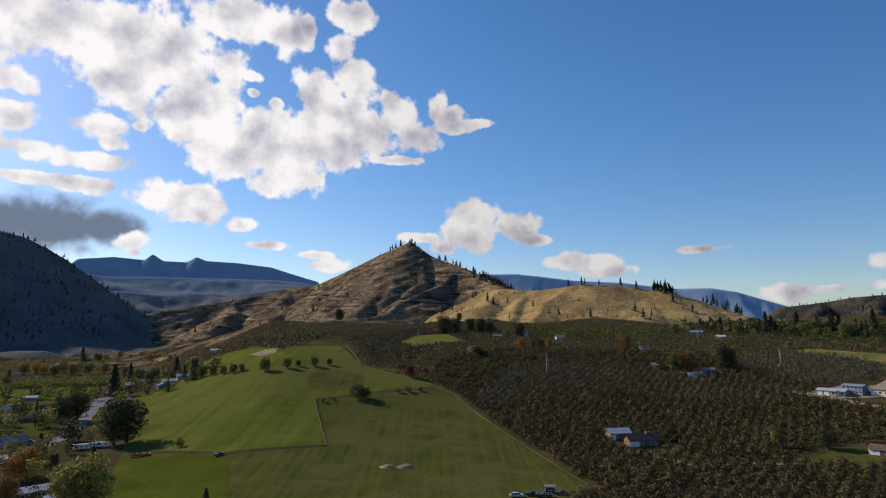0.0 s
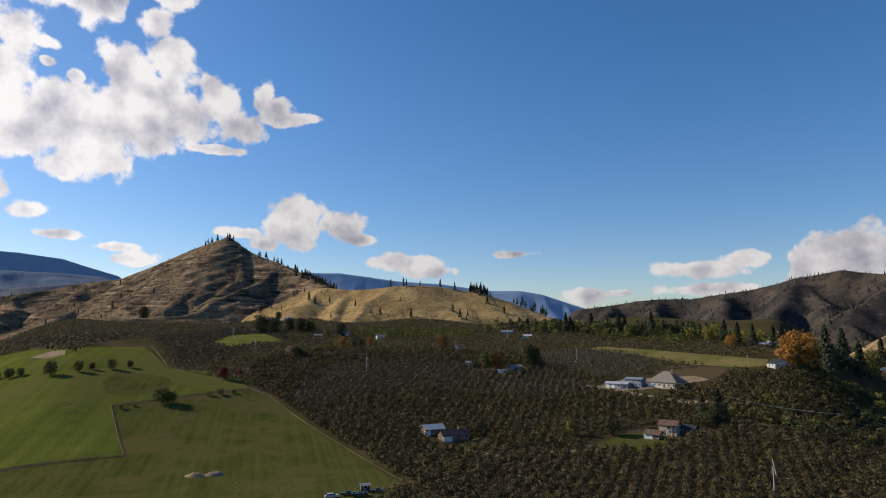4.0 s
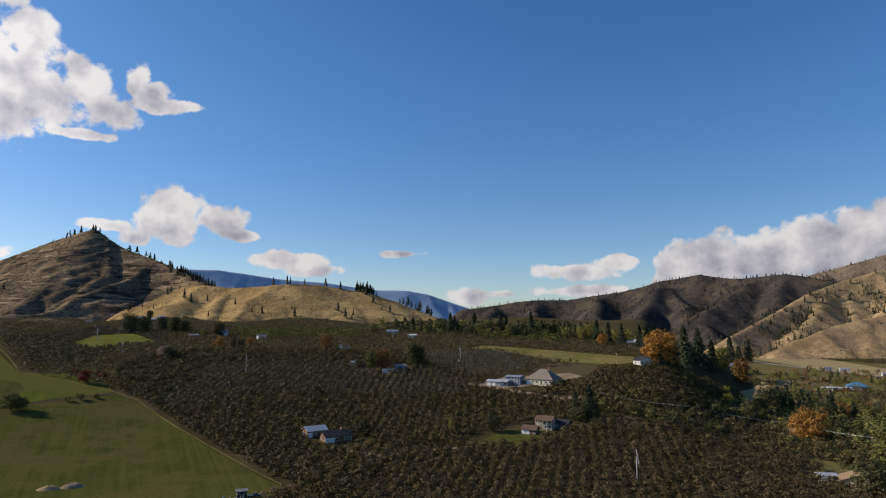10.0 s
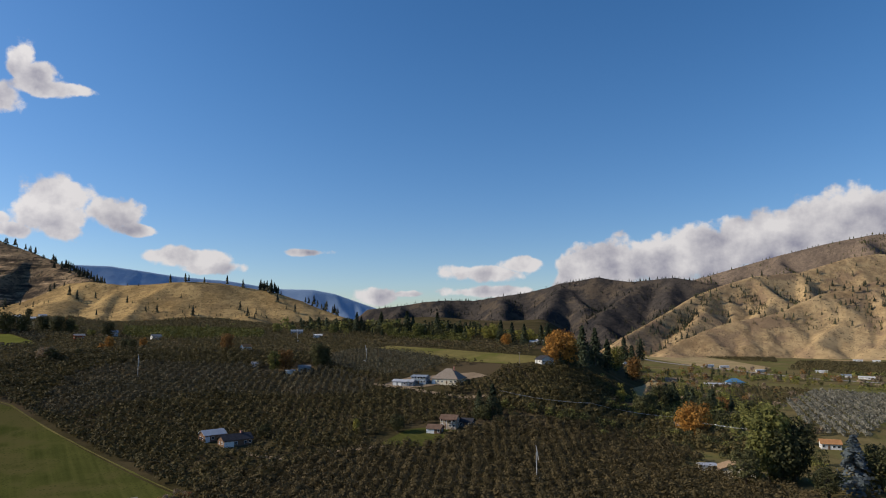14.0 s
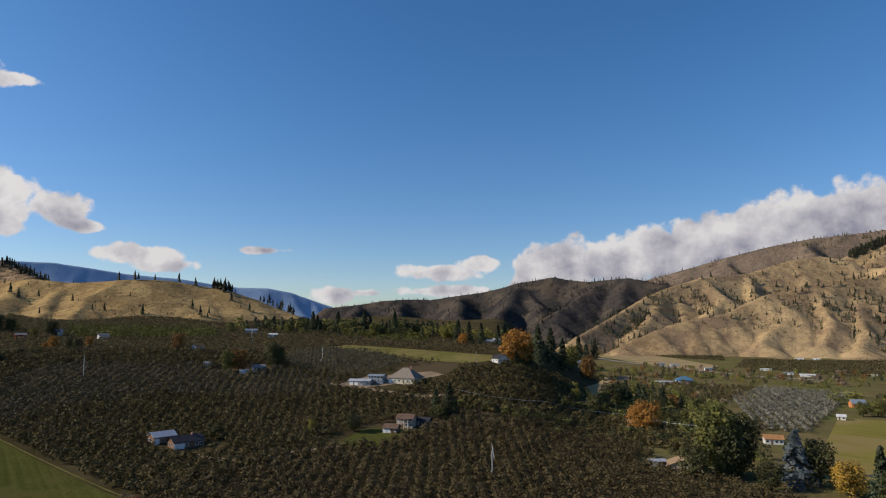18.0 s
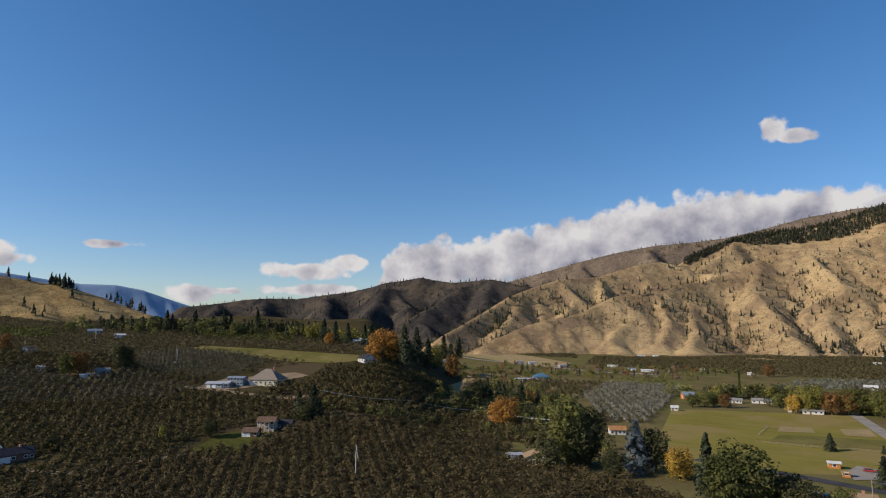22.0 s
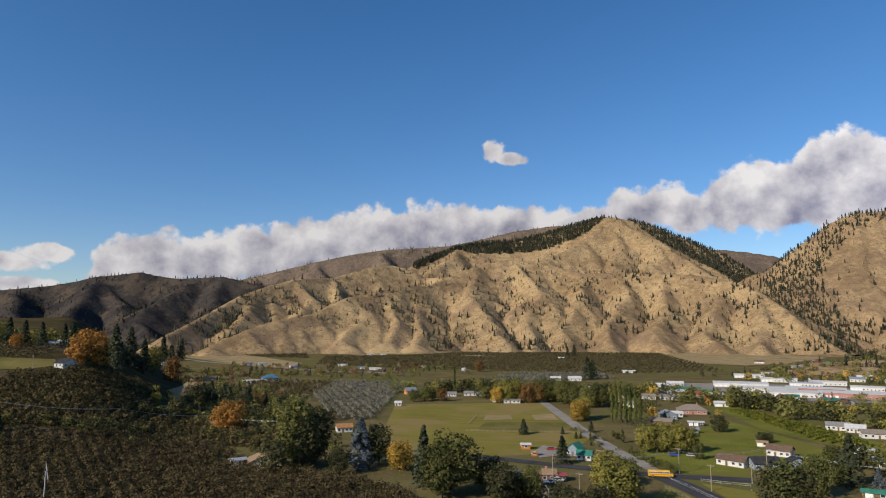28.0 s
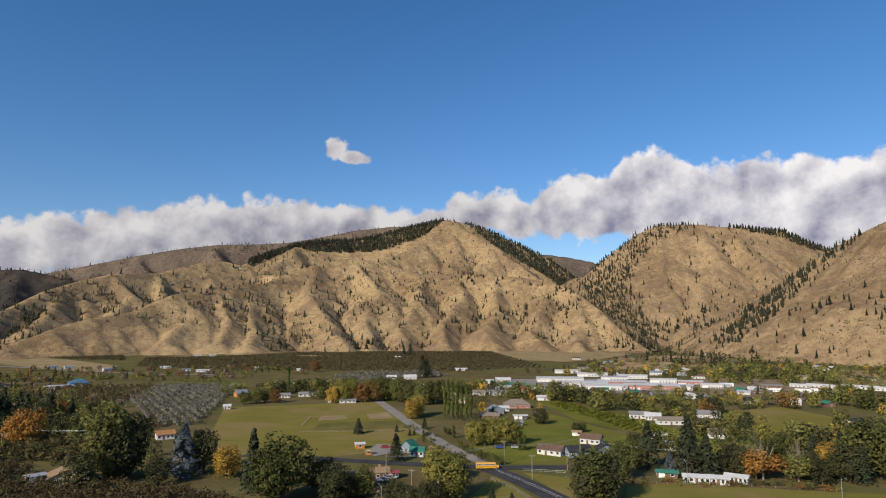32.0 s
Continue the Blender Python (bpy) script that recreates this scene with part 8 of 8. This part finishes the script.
# Brushy gullies of the foothills: outlines of bearings and rises as seen from the camera.
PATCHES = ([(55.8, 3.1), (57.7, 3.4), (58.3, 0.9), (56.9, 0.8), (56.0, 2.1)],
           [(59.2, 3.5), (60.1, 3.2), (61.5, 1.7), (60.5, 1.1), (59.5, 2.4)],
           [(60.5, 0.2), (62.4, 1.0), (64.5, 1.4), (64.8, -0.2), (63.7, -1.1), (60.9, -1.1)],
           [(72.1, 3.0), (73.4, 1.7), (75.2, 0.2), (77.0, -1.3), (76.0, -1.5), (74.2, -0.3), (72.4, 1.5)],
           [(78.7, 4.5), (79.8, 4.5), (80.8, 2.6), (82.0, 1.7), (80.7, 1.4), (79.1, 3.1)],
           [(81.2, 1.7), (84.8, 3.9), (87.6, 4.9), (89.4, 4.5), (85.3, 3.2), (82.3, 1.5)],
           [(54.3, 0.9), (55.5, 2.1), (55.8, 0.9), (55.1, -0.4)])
scatter("scattered dark pines over dry foothills", foot, 3400, 9, 17, 1, clustered(3, 110, 0.5, 2.5))
scatter("low dark brush along the foothill gullies", foot, 5200, 3, 7, 21, gullies, "hillside_brush", "dark")
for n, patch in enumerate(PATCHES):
    scatter("dark brush filling a foothill gully", foot, 230, 4, 9, 40 + n, in_view_outline(patch), "hillside_brush", "dark")
scatter("scattered dark pines over the peak's face", peak, 1900, 9, 16, 2, clustered(5, 150, 0.5, 2.0, 0.5))
scatter("dense dark pine belt below the peak's crest", peak, 4600, 11, 18, 12, in_view_outline([(71.0, 5.6), (74.2, 7.2), (77.6, 7.9), (82.2, 8.5), (85.4, 9.4), (88.2, 10.1), (88.9, 10.0), (86.3, 8.1), (84.1, 7.2), (82.0, 6.7), (79.0, 6.55), (76.6, 6.6), (74.9, 7.0), (72.5, 5.7), (71.2, 5.1)]))
scatter("dense dark pines on the peak's far shoulder", peak, 3000, 11, 17, 13, in_view_outline([(89.2, 10.0), (92.0, 9.0), (94.9, 7.6), (97.3, 6.4), (99.1, 5.1), (100.2, 4.1), (100.4, 3.0), (98.8, 3.4), (97.2, 4.5), (95.2, 5.7), (92.4, 7.5), (90.2, 9.2)]))
scatter("grey-brown woods over the long ridge", ridge, 5200, 8, 14, 15, clustered(8, 160, 0.42, 1.0, 0.6), colour="dark")
scatter("scattered pines over the canyon mountain", right_hill, 1700, 10, 17, 3, clustered(7, 170, 0.5, 2.5, 0.8))
scatter("dense dark pines along the canyon mountain's edge", right_hill, 1700, 11, 17, 16, in_view_outline([(100.0, 3.30), (102.0, 5.46), (104.0, 6.98), (105.5, 8.2), (107.0, 8.8), (110.4, 8.6), (109.6, 7.9), (107.4, 7.6), (106.2, 6.4), (104.8, 4.9), (104.6, 3.0), (105.4, 1.2), (106.8, -0.4), (103.6, -0.6), (101.6, 1.6)]))
scatter("dark pines along the canyon mountain's foot", right_hill, 320, 11, 17, 19, in_view_outline([(105, -0.9), (107, 0.6), (110, 0.9), (112, 0.2), (115, 2.2), (118, 3.2), (116, 0.4), (112, -1.2)]))
scatter("dark pines over the canyon mountain's far crest", right_hill, 700, 11, 17, 17, in_view_outline([(112.2, 8.25), (116.9, 7.70), (118.5, 6.65), (120.4, 5.38), (118.6, 5.88), (116.3, 7.0)]))
scatter("line of dark pines along the rocky spur", right_spur, 600, 10, 16, 18, in_view_outline([(110.7, -1.52), (112.7, 0.32), (114.8, 1.99), (117.3, 3.95), (120.1, 6.01), (122.0, 7.07), (120.4, 5.34), (118.1, 3.26), (115.6, 0.86), (113.0, -1.40)]))
scatter("low dark brush over the rocky spur", right_spur, 2600, 2.5, 6, 24, clustered(12, 90, 0.42, 1.5), "hillside_brush", "dark")
scatter("scattered pines over the rocky spur", right_spur, 750, 9, 15, 4, clustered(9, 160, 0.48, 2.0, 1.0))
scatter("dark pines along the golden hill's crest", golden, 120, 8, 19, 5, lambda x, y, z, u, wet: np.clip(1 - u * 4, 0, 1) * (x > 215) * np.clip(fbm(x / 38, y / 38, 2, 4) - 0.52, 0.004, 1) + 0.0012)
scatter("dark pines behind the golden hill's saddle", pyramid, 60, 10, 17, 25, in_view_outline([(2.5, 5.4), (6.6, 4.2), (6.6, 3.2), (2.5, 4.8)]))
scatter("low dark brush on the golden hill", golden, 300, 2, 5, 22, gullies, "hillside_brush", "dark")
scatter("dark pines along the pointed hill's crest", pyramid, 95, 8, 18, 6, lambda x, y, z, u, wet: np.clip(1 - u * 14, 0, 1) * (x > -150) * np.clip(fbm(x / 30, y / 30, 2, 8) - 0.4, 0.02, 1) + 0.0004)
scatter("dark sage brush over the pointed hill", pyramid, 2600, 2, 5, 23, lambda x, y, z, u, wet: np.clip(fbm(x / 120, y / 120, 3, 17) - 0.44, 0.01, 1) + 0.3 * wet, "hillside_brush", "dark")
scatter("dark trees over the shaded hills", dark_hill, 2400, 6, 12, 7, clustered(11, 120, 0.45, 1.5, 1.0))
scatter("dark forest along the shaded mountain", dark_left, 4200, 9, 15, 8, clustered(13, 300, 0.35, 1.0, 3.0))
